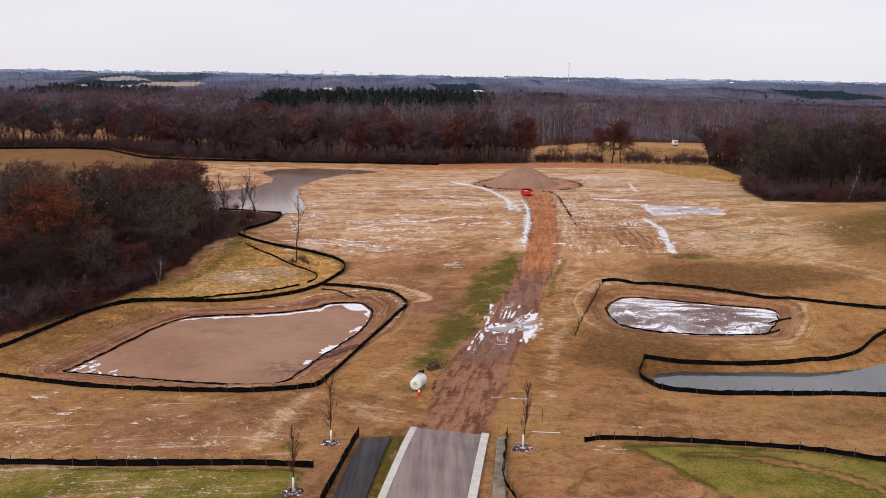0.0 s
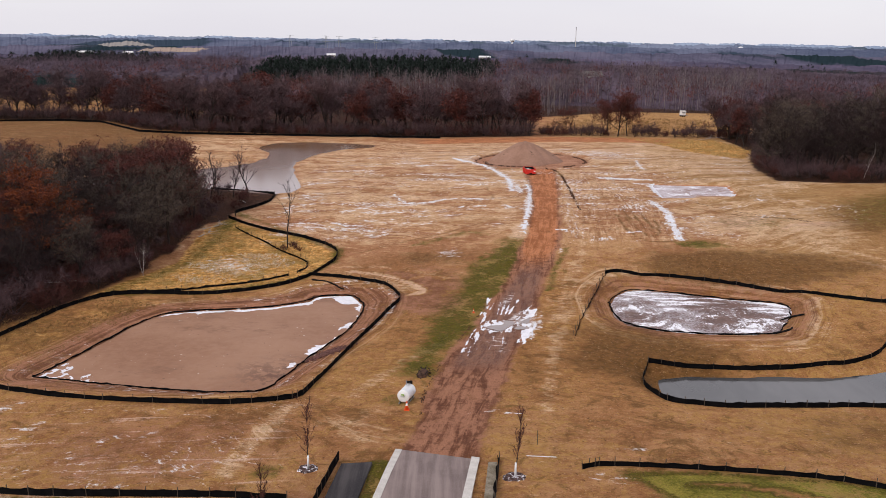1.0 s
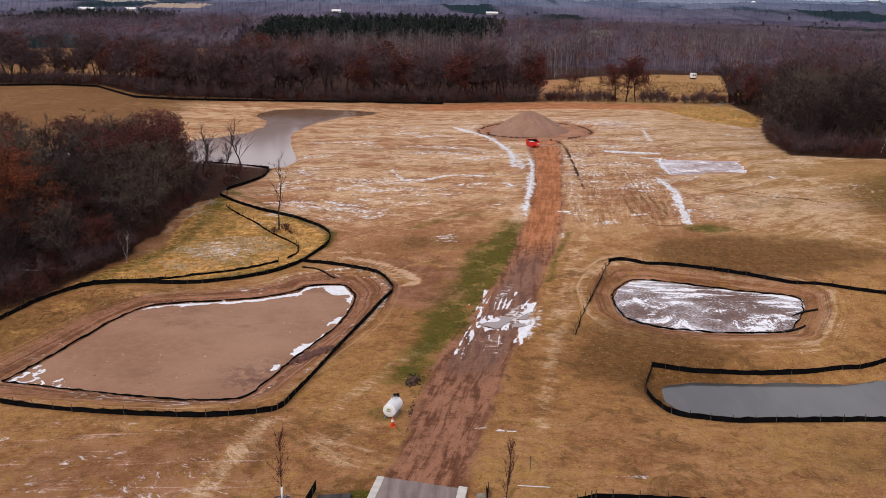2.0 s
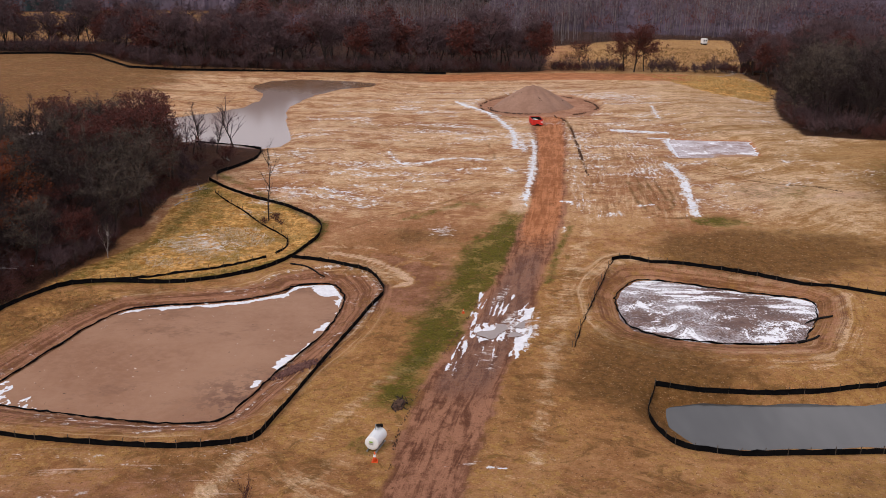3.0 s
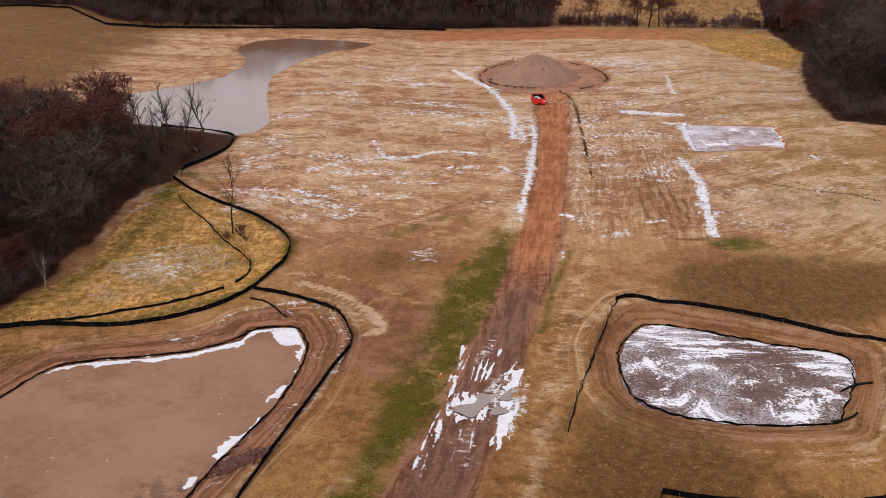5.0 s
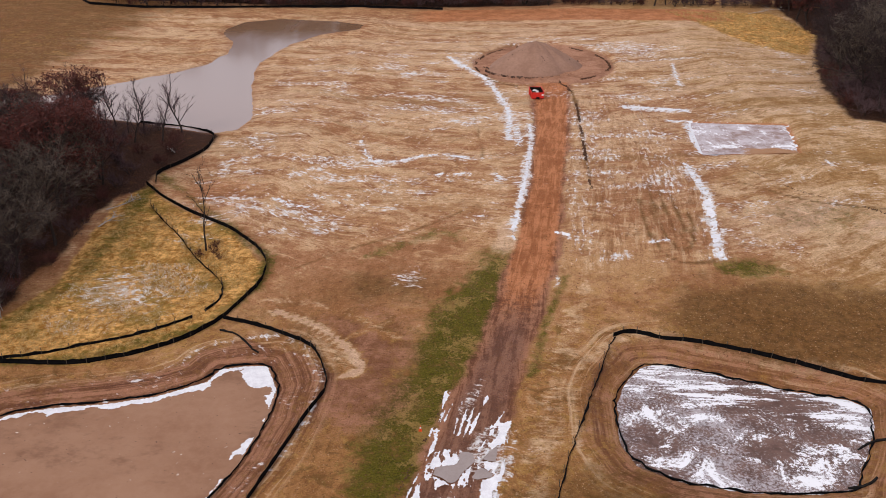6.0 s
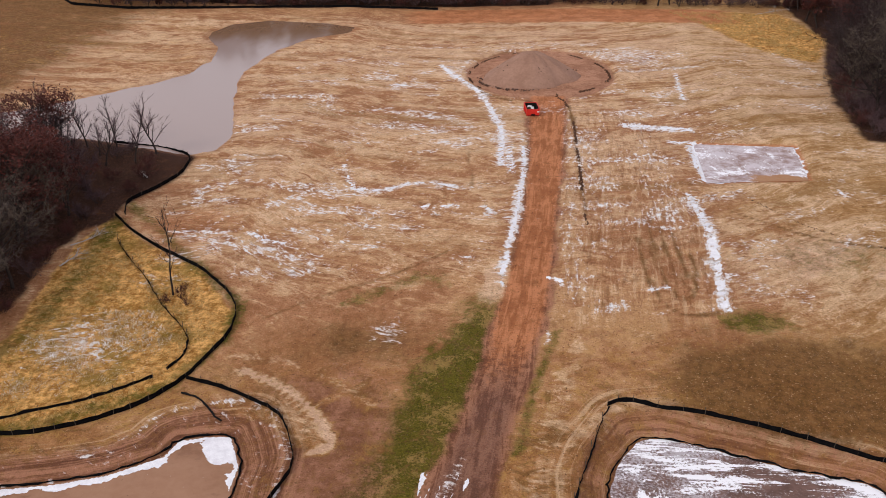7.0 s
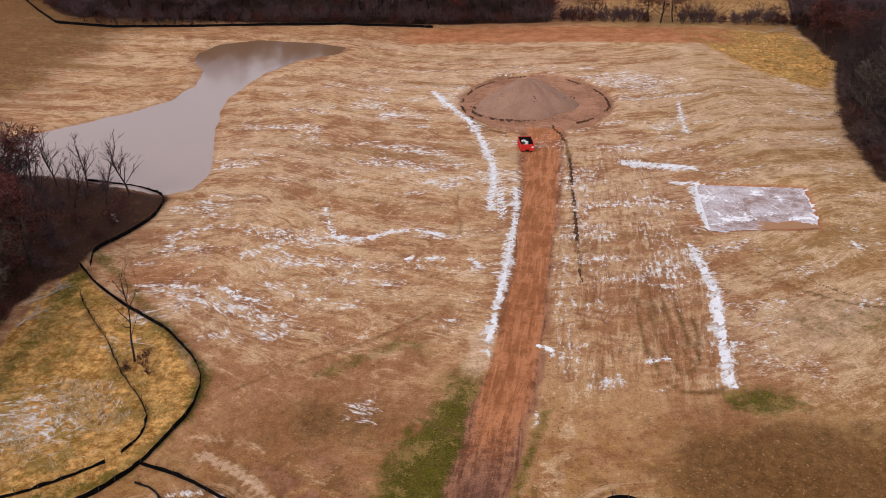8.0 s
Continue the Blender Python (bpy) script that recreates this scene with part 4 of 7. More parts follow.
def sheet(name, pts, z, material, label, category, grow=1.2):
    bm = bmesh.new()
    bm.faces.new([bm.verts.new((x, y, z)) for x, y in grown(pts, grow)])
    bmesh.ops.triangulate(bm, faces=bm.faces[:])
    bmesh.ops.recalc_face_normals(bm, faces=bm.faces[:])
    for f in bm.faces:
        if f.normal.z < 0:
            f.normal_flip()
    me = bpy.data.meshes.new(name)
    bm.to_mesh(me)
    bm.free()
    me.materials.append(material)
    return tagged(new(name, me), label, category, kind="structure")


build_ground()
sheet("water_lake", LAKE, LAKE_Z, M_LAKE, "muddy brown pond reflecting the pale sky", "pond")
sheet("water_pond", POND, POND_Z, M_POND, "still grey pond below black silt fence", "pond")
sheet("water_basin", BASIN, BASIN_Z, M_BASIN, "silt-brown settling basin with icy rim", "basin", 0.5)
sheet("water_ice", ICE, ICE_Z, M_ICE, "frozen mud basin streaked with white snow", "basin", 0.5)
sheet("frozen_pad", PAD, PAD_Z, M_PAD, "rectangular dug pad filled with ice and snow", "frozen pad", 0.2)


def ribbon(name, left, right, lift, thick, material, label, category, parent=None, steps=4):
    """A paved strip with thickness that follows the ground between two edge lines."""
    rows = []
    for k in range(len(left) - 1):
        for s in range(steps):
            t = s / steps
            rows.append((Vector(left[k]).lerp(Vector(left[k + 1]), t), Vector(right[k]).lerp(Vector(right[k + 1]), t)))
    rows.append((Vector(left[-1]), Vector(right[-1])))
    bm = bmesh.new()
    prev = None
    for a, b in rows:
        yy = (a.y + b.y) / 2
        za = h(1.1 - (81 - yy) * 0.118, yy) + lift
        ring = [bm.verts.new((a.x, a.y, za)), bm.verts.new((b.x, b.y, za)), bm.verts.new((b.x, b.y, za - thick)), bm.verts.new((a.x, a.y, za - thick))]
        if prev:
            for q in range(4):
                bm.faces.new((prev[q], prev[(q + 1) % 4], ring[(q + 1) % 4], ring[q]))
        else:
            bm.faces.new(ring)
        prev = ring
    bm.faces.new(prev[::-1])
    bmesh.ops.recalc_face_normals(bm, faces=bm.faces[:])
    me = bpy.data.meshes.new(name)
    bm.to_mesh(me)
    bm.free()
    me.materials.append(material)
    ob = new(name, me)
    if parent:
        ob.parent = parent
        return ob
    return tagged(ob, label, category, kind="structure")


ROAD_Y = (-40, 20, 60, 81)


def road_line(x0):
    return [(x0 - (81 - y) * 0.118, y - (x0 - 1.2) * 0.25) for y in ROAD_Y]


ribbon("road", road_line(-2.0), road_line(4.2), 0.05, 0.3, M_ROAD, "worn grey asphalt road ending at bare dirt", "road")
ribbon("kerb_west", road_line(-2.6), road_line(-2.0), 0.12, 0.4, M_KERB, "pale concrete kerb strip beside the asphalt road", "kerb")
ribbon("kerb_east", road_line(4.2), road_line(4.9), 0.12, 0.4, M_KERB, "pale concrete kerb strip beside the asphalt road", "kerb")
ribbon("trail", [(-12, 20), (-8.15, 65), (-7.0, 78.2)], [(-9.4, 20), (-5.55, 65), (-4.4, 78.6)], 0.05, 0.3, M_TRAIL, "dark asphalt footpath beside the road", "footpath")
ribbon("verge_east", [(1.6, 40), (4.3, 65), (5.6, 79)], [(2.9, 40), (5.4, 65), (6.4, 79)], 0.06, 0.2, M_GRAVEL, "grey gravel verge between kerb and fence", "verge")

# ---- silt fences ----
def resample(pts, step):
    out = [Vector(pts[0])]
    for a, b in zip(pts[:-1], pts[1:]):
        a, b = Vector(a), Vector(b)
        n = max(1, round((b - a).length / step))
        out += [a.lerp(b, (k + 1) / n) for k in range(n)]
    return out


STAKE = bmesh.new()
box(STAKE, -0.03, 0.03, -0.03, 0.03, -0.25, 0.86)
STAKE_ME = bpy.data.meshes.new("stake")
STAKE.to_mesh(STAKE_ME)
STAKE.free()
STAKE_ME.materials.append(M_STAKE)


def silt_fence(pts, tall=0.68, label="black silt fence fabric on wooden stakes", sag=0.08, stake_every=2.4, slack=0.0):
    rng = random.Random(round(pts[0][0] * 7 + pts[0][1]))
    line = resample(eased(pts), 0.8)
    base = thing("silt_fence", (line[0].x, line[0].y, h(line[0].x, line[0].y)), label, "silt fence", "silt fences on the site")
    zs = height(np.array([p.x for p in line]), np.array([p.y for p in line]))
    bm = bmesh.new()
    prev = None
    o = Vector(base.location)
    for k, p in enumerate(line):
        q = line[min(k + 1, len(line) - 1)] - line[max(k - 1, 0)]
        n = Vector((q.y, -q.x)).normalized()
        lean = rng.uniform(-0.06, 0.06) + slack * rng.uniform(0, 0.5)
        top = tall * (1 - slack * rng.uniform(0, 0.6)) - sag * abs(math.sin(k * 0.8 / stake_every * math.pi)) - rng.uniform(0, 0.04)
        a, b = p + n * 0.022, p - n * 0.022
        ring = []
        for s, zz, l in ((a, -0.12, 0), (a, top, lean), (b, top, lean), (b, -0.12, 0)):
            ring.append(bm.verts.new((s.x + n.x * l - o.x, s.y + n.y * l - o.y, zs[k] + zz - o.z)))
        # the toe of the fabric spreads on the ground
        if prev:
            for w in range(4):
                bm.faces.new((prev[w], prev[(w + 1) % 4], ring[(w + 1) % 4], ring[w]))
        else:
            bm.faces.new(ring)
        prev = ring
    bm.faces.new(prev[::-1])
    bmesh.ops.recalc_face_normals(bm, faces=bm.faces[:])
    part("fabric", bm, M_FABRIC, base, "black woven fabric")
    for p in resample(eased(pts), stake_every):
        if rng.random() < 0.5 and len(line) > 200:
            continue
        add("stake", STAKE_ME, base, pose(p.x - o.x, p.y - o.y, h(p.x, p.y) - o.z, rng.uniform(-4, 4), rng.uniform(-4, 4), rng.uniform(0, 90)))
    return base


silt_fence([(-75, 108.5), (-52.4, 102.4), (-35.8, 97.2), (-30.2, 96.3), (-24.7, 95.4), (-19.5, 95), (-14.7, 95.9), (-13.5, 96.8), (-13, 99.6), (-11.7, 106.1), (-10.4, 113.5), (-8.8, 121.7), (-6.6, 131.4), (-4.8, 136.9), (-7, 143.3), (-8.7, 145.8), (-15.4, 150), (-20.5, 152.1)], 0.62)
silt_fence([(-66, 92), (-58, 113), (-56, 122), (-54, 132), (-50.5, 140), (-46, 141.6), (-35, 141.8), (-29, 144), (-24.2, 147.3), (-20.6, 152), (-17.7, 161), (-18, 166.5), (-20.2, 170.8), (-25.7, 177.4), (-34.3, 184), (-40, 189), (-44.6, 194.4)])
silt_fence([(-41.3, 186.6), (-38.8, 182.6), (-34.4, 177.2), (-28.3, 168), (-23.6, 162.3), (-22.2, 159.2), (-22.2, 155.9), (-23.3, 153.9)], 0.5, "low sagging black silt fence in dry grass", 0.12, slack=0.5)
silt_fence([(-24.5, 152.4), (-31, 147.9), (-36.2, 145.6), (-41, 143.4), (-48, 141.4)], 0.5, "low sagging black silt fence in dry grass", 0.12, slack=0.5)
silt_fence([(-43.0, 194.4), (-44.4, 199), (-41.1, 204), (-38.6, 210), (-38.4, 215), (-40.4, 219), (-46, 222.6), (-56, 224.4)])
silt_fence([(26.9, 145.2), (28.6, 146.2), (35.9, 144.8), (43, 142.4), (49.8, 139.7), (56.1, 137.1), (60.2, 135.2), (68, 132.2), (80, 127)], 0.56)
silt_fence([(18.4, 118.9), (20.4, 126), (22.7, 133.1), (25, 140.5), (26.9, 145.2)], 0.2, "fallen strip of black silt fence on bare earth", 0.05, slack=0.8)
silt_fence([(72, 126), (63.3, 122.2), (59.8, 118.8), (55.7, 114.1), (51.5, 111.6), (45, 110.2), (37.6, 109.6), (30.5, 109.8), (26.2, 110)], 0.7, stake_every=2.0, sag=0.05)
silt_fence([(26.2, 109.8), (24.3, 104.5), (24.5, 99.5), (26.0, 96.4), (30, 95.2), (36.6, 96.0), (43.6, 97), (51, 96.6), (70, 97)], 0.66)
silt_fence([(13.5, 77.5), (14.4, 78.1), (15.3, 78.3), (19.6, 78.2), (24.6, 78), (29.4, 77.4), (34.2, 76.9), (60, 66)], 0.56)
silt_fence([(-70, 78), (-39.6, 76), (-31.4, 74.8), (-23.5, 73.9), (-15.9, 73), (-10.6, 72)], 0.66)
silt_fence([(-10.5, 48), (-8.8, 65.7), (-8.3, 71), (-7.4, 79.6)], 0.95, "black silt fence with pale stakes along the footpath", 0.05, 1.3)
silt_fence([(6.6, 79.3), (5.9, 72.4), (5.4, 68.8), (6.3, 65.1), (7.2, 60)], 0.6, "crumpled black silt fence beside a gravel verge", 0.1, slack=0.6)
silt_fence([(-215, 384), (-185, 380), (-160, 385), (-141, 379), (-126, 358), (-113, 341.5), (-95, 337.5), (-82, 339.5), (-70, 342)], 0.85)
silt_fence([(-70, 342), (-50, 347), (-28.5, 350), (-12.4, 348), (-1, 346)], 0.8)


# ---- trees ----
class Wood:
    """Gathers tapered limbs and fine twigs of one tree."""

    def __init__(self, seed):
        self.r = random.Random(seed)
        self.wobble = 0.16
        self.clear = 0.26
        self.v, self.f, self.tv, self.tf = [], [], [], []

    def limb(self, a, b, ra, rb, sides):
        d = (b - a).normalized()
        u = d.cross(Vector((0.3, 0.9, 0.2))).normalized()
        w = d.cross(u)
        n = len(self.v)
        for p, r in ((a, ra), (b, rb)):
            for k in range(sides):
                t = 2 * math.pi * k / sides
                self.v.append(p + (u * math.cos(t) + w * math.sin(t)) * r)
        for k in range(sides):
            self.f.append((n + k, n + (k + 1) % sides, n + sides + (k + 1) % sides, n + sides + k))

    def twig(self, p, d, length, width):
        side = d.cross(Vector((self.r.uniform(-1, 1), self.r.uniform(-1, 1), self.r.uniform(-1, 1)))).normalized() * width
        n = len(self.tv)
        self.tv += [p - side, p + side, p + d * length]
        self.tf.append((n, n + 1, n + 2))

    def way(self, d, spread, lift):
        r = self.r
        v = d + Vector((r.gauss(0, spread), r.gauss(0, spread), r.gauss(0, spread * 0.7) + lift))
        return v.normalized()

    def branch(self, p, d, length, rad, level, plan):
        r = self.r
        bends, kids, spread, lift, shrink, sides = plan[level]
        pts, q = [p], p
        last = level + 1 >= len(plan)
        for k in range(bends):
            d = self.way(d, self.wobble * (0.55 if level == 0 else 1.0), 0.03)
            q2 = q + d * (length / bends)
            if last:
                self.twig(q, d, length / bends, max(rad, 0.03))
            else:
                self.limb(q, q2, rad * (1 - 0.75 * k / bends), rad * (1 - 0.75 * (k + 1) / bends), sides)
            q = q2
            pts.append(q)
        for k in range(kids):
            t = r.uniform(0.25, 1) if level else r.uniform(self.clear, 1)
            i = min(int(t * bends), bends - 1)
            s = pts[i].lerp(pts[i + 1], t * bends - i)
            e = self.way(d, spread, lift)
            if last:
                self.twig(s, e, r.uniform(0.45, 1.2) * TWIG_LONG[0], r.uniform(0.016, 0.034) * TWIG_LONG[1])
            else:
                self.branch(s, e, length * shrink * r.uniform(0.7, 1.15), rad * (0.5 if level else 0.42), level + 1, plan)

    def round_off(self, top, reach):
        """Draw the outermost growth in to a rounded crown."""
        mid = Vector((0, 0, top * 0.52))
        for pts in (self.v, self.tv):
            for i, p in enumerate(pts):
                v = p - mid
                q = math.sqrt((v.x * v.x + v.y * v.y) / (reach * top) ** 2 + (max(v.z, 0) / (0.46 * top)) ** 2)
                if q > 0.72:
                    pts[i] = mid + Vector((v.x * (s := (0.72 + 0.30 * (1 - math.exp((0.72 - q) / 0.30))) / q), v.y * s, v.z * s if v.z > 0 else v.z))

    def leaves(self, count, size, every=1):
        """Dead leaves still held, in tufts at the twig ends."""
        r = self.r
        tips = [self.tv[i] for i in range(2, len(self.tv), 3)]
        out_v, out_f = [], []
        for _ in range(count):
            p = r.choice(tips) + Vector((r.gauss(0, 0.22), r.gauss(0, 0.22), r.gauss(0, 0.18)))
            a = Vector((r.gauss(0, 1), r.gauss(0, 1), r.gauss(0, 0.6))).normalized() * size * r.uniform(0.6, 1.3)
            b = a.cross(Vector((r.gauss(0, 1), r.gauss(0, 1), r.gauss(0, 1)))).normalized() * size * r.uniform(0.5, 1.0)
            n = len(out_v)
            out_v += [p - a, p + b, p + a, p - b]
            out_f.append((n, n + 1, n + 2, n + 3))
        return out_v, out_f


TWIG_LONG = [1.0, 1.0]
BROAD = [(6, 13, 0.72, 0.30, 0.58, 6), (3, 6, 0.7, 0.14, 0.6, 4), (1, 6, 0.75, 0.08, 0.58, 3), (1, 13, 0.8, 0.06, 0.5, 3)]
SLIM = [(7, 16, 0.5, 0.45, 0.30, 6), (3, 5, 0.5, 0.2, 0.55, 3), (2, 8, 0.6, 0.15, 0.5, 3)]
SHRUB = [(2, 5, 0.5, 0.25, 0.6, 4), (2, 4, 0.6, 0.15, 0.6, 3), (1, 6, 0.65, 0.1, 0.5, 3)]
LIGHT = [(6, 13, 0.6, 0.42, 0.50, 5), (3, 5, 0.6, 0.22, 0.55, 3), (1, 5, 0.7, 0.12, 0.55, 3), (1, 9, 0.75, 0.08, 0.5, 3)]
OPEN = [(6, 11, 0.55, 0.40, 0.5, 6), (4, 6, 0.5, 0.22, 0.55, 4), (2, 13, 0.6, 0.15, 0.5, 3)]
SNAG = [(7, 9, 0.6, 0.25, 0.33, 7), (4, 4, 0.5, 0.15, 0.5, 4), (2, 3, 0.5, 0.1, 0.5, 3)]


def tree_kind(name, seed, tall, plan, bark, twigs, label, leaf=None, leaf_count=0, stems=1, lean=0.0, girth=0.013, trunk_share=0.62, twig=(1.0, 1.0), leaf_size=0.16, dome=0.0):
    """One tree, standing far off under the ground's edge until it is copied to its places."""
    TWIG_LONG[:] = twig
    w = Wood(seed)
    for s in range(stems):
        d = Vector((w.r.gauss(0, lean), w.r.gauss(0, lean), 1)).normalized()
        w.branch(Vector((0, 0, -0.3)), d, tall * trunk_share, tall * girth, 0, plan)
    top = max([p.z for p in w.tv] + [p.z for p in w.v])
    k = tall / top
    if dome:
        w.round_off(top, dome)
    base = thing(name, (0, 0, 0), label, name.replace("_", " "))
    add("trunk", mesh_of("trunk", [p * k for p in w.v], w.f, [bark], True), base)
    if w.tf and twigs:
        crown = add("crown", mesh_of("crown", [p * k for p in w.tv], w.tf, [twigs]), base)
        if leaf:
            lv, lf = w.leaves(leaf_count, leaf_size)
            add("foliage", mesh_of("foliage", [p * k for p in lv], lf, [leaf]), base)
    return base


KINDS = {}
for i in range(4):
    KINDS["broad", i] = tree_kind("bare_tree", 10 + i, 15 + i, BROAD, M_BARK, M_TWIG, "leafless grey-brown deciduous tree with dense twiggy crown", lean=0.1, twig=(0.68, 0.72), dome=0.44)
for i in range(2):
    KINDS["ashen", i] = tree_kind("bare_tree", 30 + i, 17, BROAD, M_BARK, M_TWIG_PALE, "leafless tree with wide ash-grey twiggy crown", lean=0.1, twig=(0.68, 0.72), dome=0.44)
for i in range(3):
    KINDS["russet", i] = tree_kind("oak_tree", 40 + i, 14 + i, BROAD, M_BARK, M_TWIG_RED, "oak tree holding dull russet dead leaves", M_LEAF, 2600, lean=0.08, twig=(0.66, 0.72), leaf_size=0.14, dome=0.44)
KINDS["orange", 0] = tree_kind("oak_tree", 50, 17, BROAD, M_BARK, M_TWIG_RED, "oak tree with bright rust-orange dead leaves", M_LEAF_ORANGE, 6000, lean=0.05, twig=(0.66, 0.72), leaf_size=0.13, dome=0.44)
for i in range(3):
    KINDS["birch", i] = tree_kind("birch_tree", 60 + i, 16 + i, SLIM, M_BIRCH, M_TWIG_PALE, "slender leafless tree with pale bark", lean=0.05, girth=0.011, trunk_share=0.85, twig=(1.1, 1.0))
for i in range(3):
    KINDS["shrub", i] = tree_kind("shrub", 70 + i, 3.0 + 0.7 * i, SHRUB, M_BARK, M_TWIG_MAUVE if i else M_TWIG_RED, "leafless brown brush thicket at the wood edge", stems=5, lean=0.5, girth=0.012, trunk_share=0.6, twig=(0.9, 0.8))
for i in range(2):
    KINDS["gaunt", i] = tree_kind("bare_tree", 80 + i, 12 + i, OPEN, M_BARK, M_TWIG_MAUVE, "open-crowned leafless tree with dark crooked limbs", lean=0.10, girth=0.016, trunk_share=0.62, twig=(0.9, 0.55), dome=0.40)
for i in range(3):
    KINDS["line", i] = tree_kind("bare_tree", 110 + i, 14 + i, LIGHT, M_BARK, M_TWIG_MAUVE, "leafless grey-brown tree of the north tree line", lean=0.1, twig=(1.2, 1.3), dome=0.44)
for i in range(3):
    KINDS["line_oak", i] = tree_kind("oak_tree", 120 + i, 13 + i, LIGHT, M_BARK, M_TWIG_RED, "russet-brown oak of the north tree line", M_LEAF, 900, lean=0.1, twig=(1.2, 1.4), leaf_size=0.24, dome=0.44)
USED = set()


def plant(kind, i, x, y, size=1.0, turn=0.0, group=""):
    src = KINDS[kind, i]
    wide = size * (1.25 if kind.startswith("line") else 1.2 if kind in ("broad", "ashen", "russet", "orange") else 1.0)
    m = Matrix.LocRotScale((x, y, h(x, y) - 0.1), Euler((0, 0, turn)), (wide, wide, size))
    if (kind, i) in USED:
        ob = copy_thing(src, m)
        ob.matrix_basis = m
    else:
        USED.add((kind, i))
        ob = src
        ob.matrix_basis = m
    if group:
        ob["group"] = group
    return ob


def scatter(area, gap, seed, tries=6000):
    rng = random.Random(seed)
    xs, ys = [p[0] for p in area], [p[1] for p in area]
    got = []
    for _ in range(tries):
        x, y = rng.uniform(min(xs), max(xs)), rng.uniform(min(ys), max(ys))
        if all((x - a) ** 2 + (y - b) ** 2 > gap * gap for a, b in got) and area_distance(np.array([x]), np.array([y]), area)[0] < 0:
            got.append((x, y))
    return got


def wood_stand(area, gap, seed, mix, size, group):
    rng = random.Random(seed)
    pool = [k for k, n in mix for _ in range(n)]
    for x, y in scatter(area, gap, seed):
        kind = rng.choice(pool)
        many = [i for k, i in KINDS if k == kind]
        plant(kind, rng.choice(many), x, y, rng.uniform(*size), rng.uniform(0, 6.28), group)


# the grove west of the site
wood_stand([(-50, 162), (-50.5, 178), (-60, 196), (-80, 196), (-83, 162)], 6.2, 1, [("broad", 6), ("ashen", 7), ("russet", 1)], (0.9, 1.2), "trees of the grove")
wood_stand([(-53, 147), (-50, 161), (-83, 161), (-84, 150), (-78, 128), (-64, 130)], 5.2, 21, [("broad", 8), ("ashen", 1), ("russet", 3)], (0.62, 0.86), "trees of the grove")
wood_stand([(-50, 190), (-52, 206), (-62, 214), (-95, 214), (-100, 196), (-60, 194)], 6.5, 2, [("broad", 2), ("russet", 3), ("gaunt", 5)], (0.8, 1.2), "trees of the grove")
wood_stand([(-42.5, 216), (-46, 220), (-58, 223), (-75, 226), (-90, 224), (-70, 216), (-52, 213)], 3.7, 3, [("gaunt", 5), ("shrub", 1)], (0.65, 1.0), "trees of the grove")
wood_stand([(-53, 142), (-48.5, 158), (-48, 190), (-44, 206), (-43, 214), (-60, 220), (-70, 200), (-66, 135)], 4.4, 4, [("shrub", 1)], (0.8, 1.4), "brush along the grove")
for x, y, s in ((-72, 162, 1.15), (-66, 154, 1.05), (-75, 148, 0.9)):
    plant("orange", 0, x, y, s, x, "trees of the grove")
for x, y, s in ((-55, 186, 1.25), (-59, 192, 1.3), (-61, 181, 1.1), (-53, 196, 1.0)):
    plant("russet", int(x) % 3, x, y, s, y, "trees of the grove")
wood_stand([(124, 350), (112, 318), (112, 270), (128, 240), (128, 207), (150, 208), (200, 226), (200, 350)], 8.8, 15, [("line", 5), ("line_oak", 1)], (0.95, 1.3), "trees of the east wood")
for x, y, s in ((99, 216, 0.6), (120, 214, 0.8)):
    plant("birch", int(x) % 3, x, y, s, x, "trees of the east wood")
for x, y in ((-48.6, 151.5), (-49.4, 153.5)):
    plant("birch", int(y) % 3, x, y, 0.36, y, "trees of the grove")
wood_stand([(-80, 196), (-84, 150), (-78, 128), (-110, 124), (-150, 150), (-120, 196)], 9.0, 14, [("line", 3), ("line_oak", 1)], (0.9, 1.3), "trees of the grove")
wood_stand([(-56, 132), (-52, 146), (-50, 158), (-60, 160), (-74, 140), (-76, 118), (-62, 118)], 3.2, 16, [("shrub", 1)], (1.1, 1.8), "brush along the grove")
# the wood east of the site
wood_stand([(112, 318), (107, 306), (96, 278), (87, 250), (83, 222), (95, 213), (128, 207), (128, 240), (112, 270)], 6.3, 5, [("broad", 7), ("ashen", 3), ("russet", 1)], (0.85, 1.45), "trees of the east wood")
wood_stand([(108, 312), (95, 278), (86, 250), (80.5, 219), (92, 209), (130, 203), (150, 208), (96, 218), (92, 250), (104, 290)], 3.2, 6, [("shrub", 1)], (1.0, 1.8), "brush along the east wood")
# the corner between the east wood and the meadow
wood_stand([(105, 352), (104, 312), (112, 316), (126, 350), (140, 352), (176, 400), (190, 452), (166, 452), (138, 385), (118, 356)], 6.4, 17, [("line", 5), ("line_oak", 2)], (0.85, 1.25), "trees of the east wood")
# the tree line north of the site
wood_stand([(-225, 396), (-165, 396), (-140, 390), (-118, 364), (-104, 349), (-95, 344), (-70, 350), (-28, 357), (0, 353), (34, 353), (38, 385), (-60, 395), (-110, 410), (-150, 424), (-225, 424)], 7.2, 7, [("line", 8), ("line_oak", 4)], (0.95, 1.7), "trees of the north wood")
wood_stand([(-110, 344), (-95, 340), (-70, 345), (-28, 353), (0, 349), (34, 350), (34, 354), (0, 354), (-28, 358), (-70, 351), (-95, 346)], 3.4, 8, [("shrub", 1)], (1.2, 2.2), "brush along the north wood")
wood_stand([(38, 351), (62, 348), (62, 354), (38, 358)], 2.2, 9, [("shrub", 1)], (0.9, 1.5), "brush along the north wood")
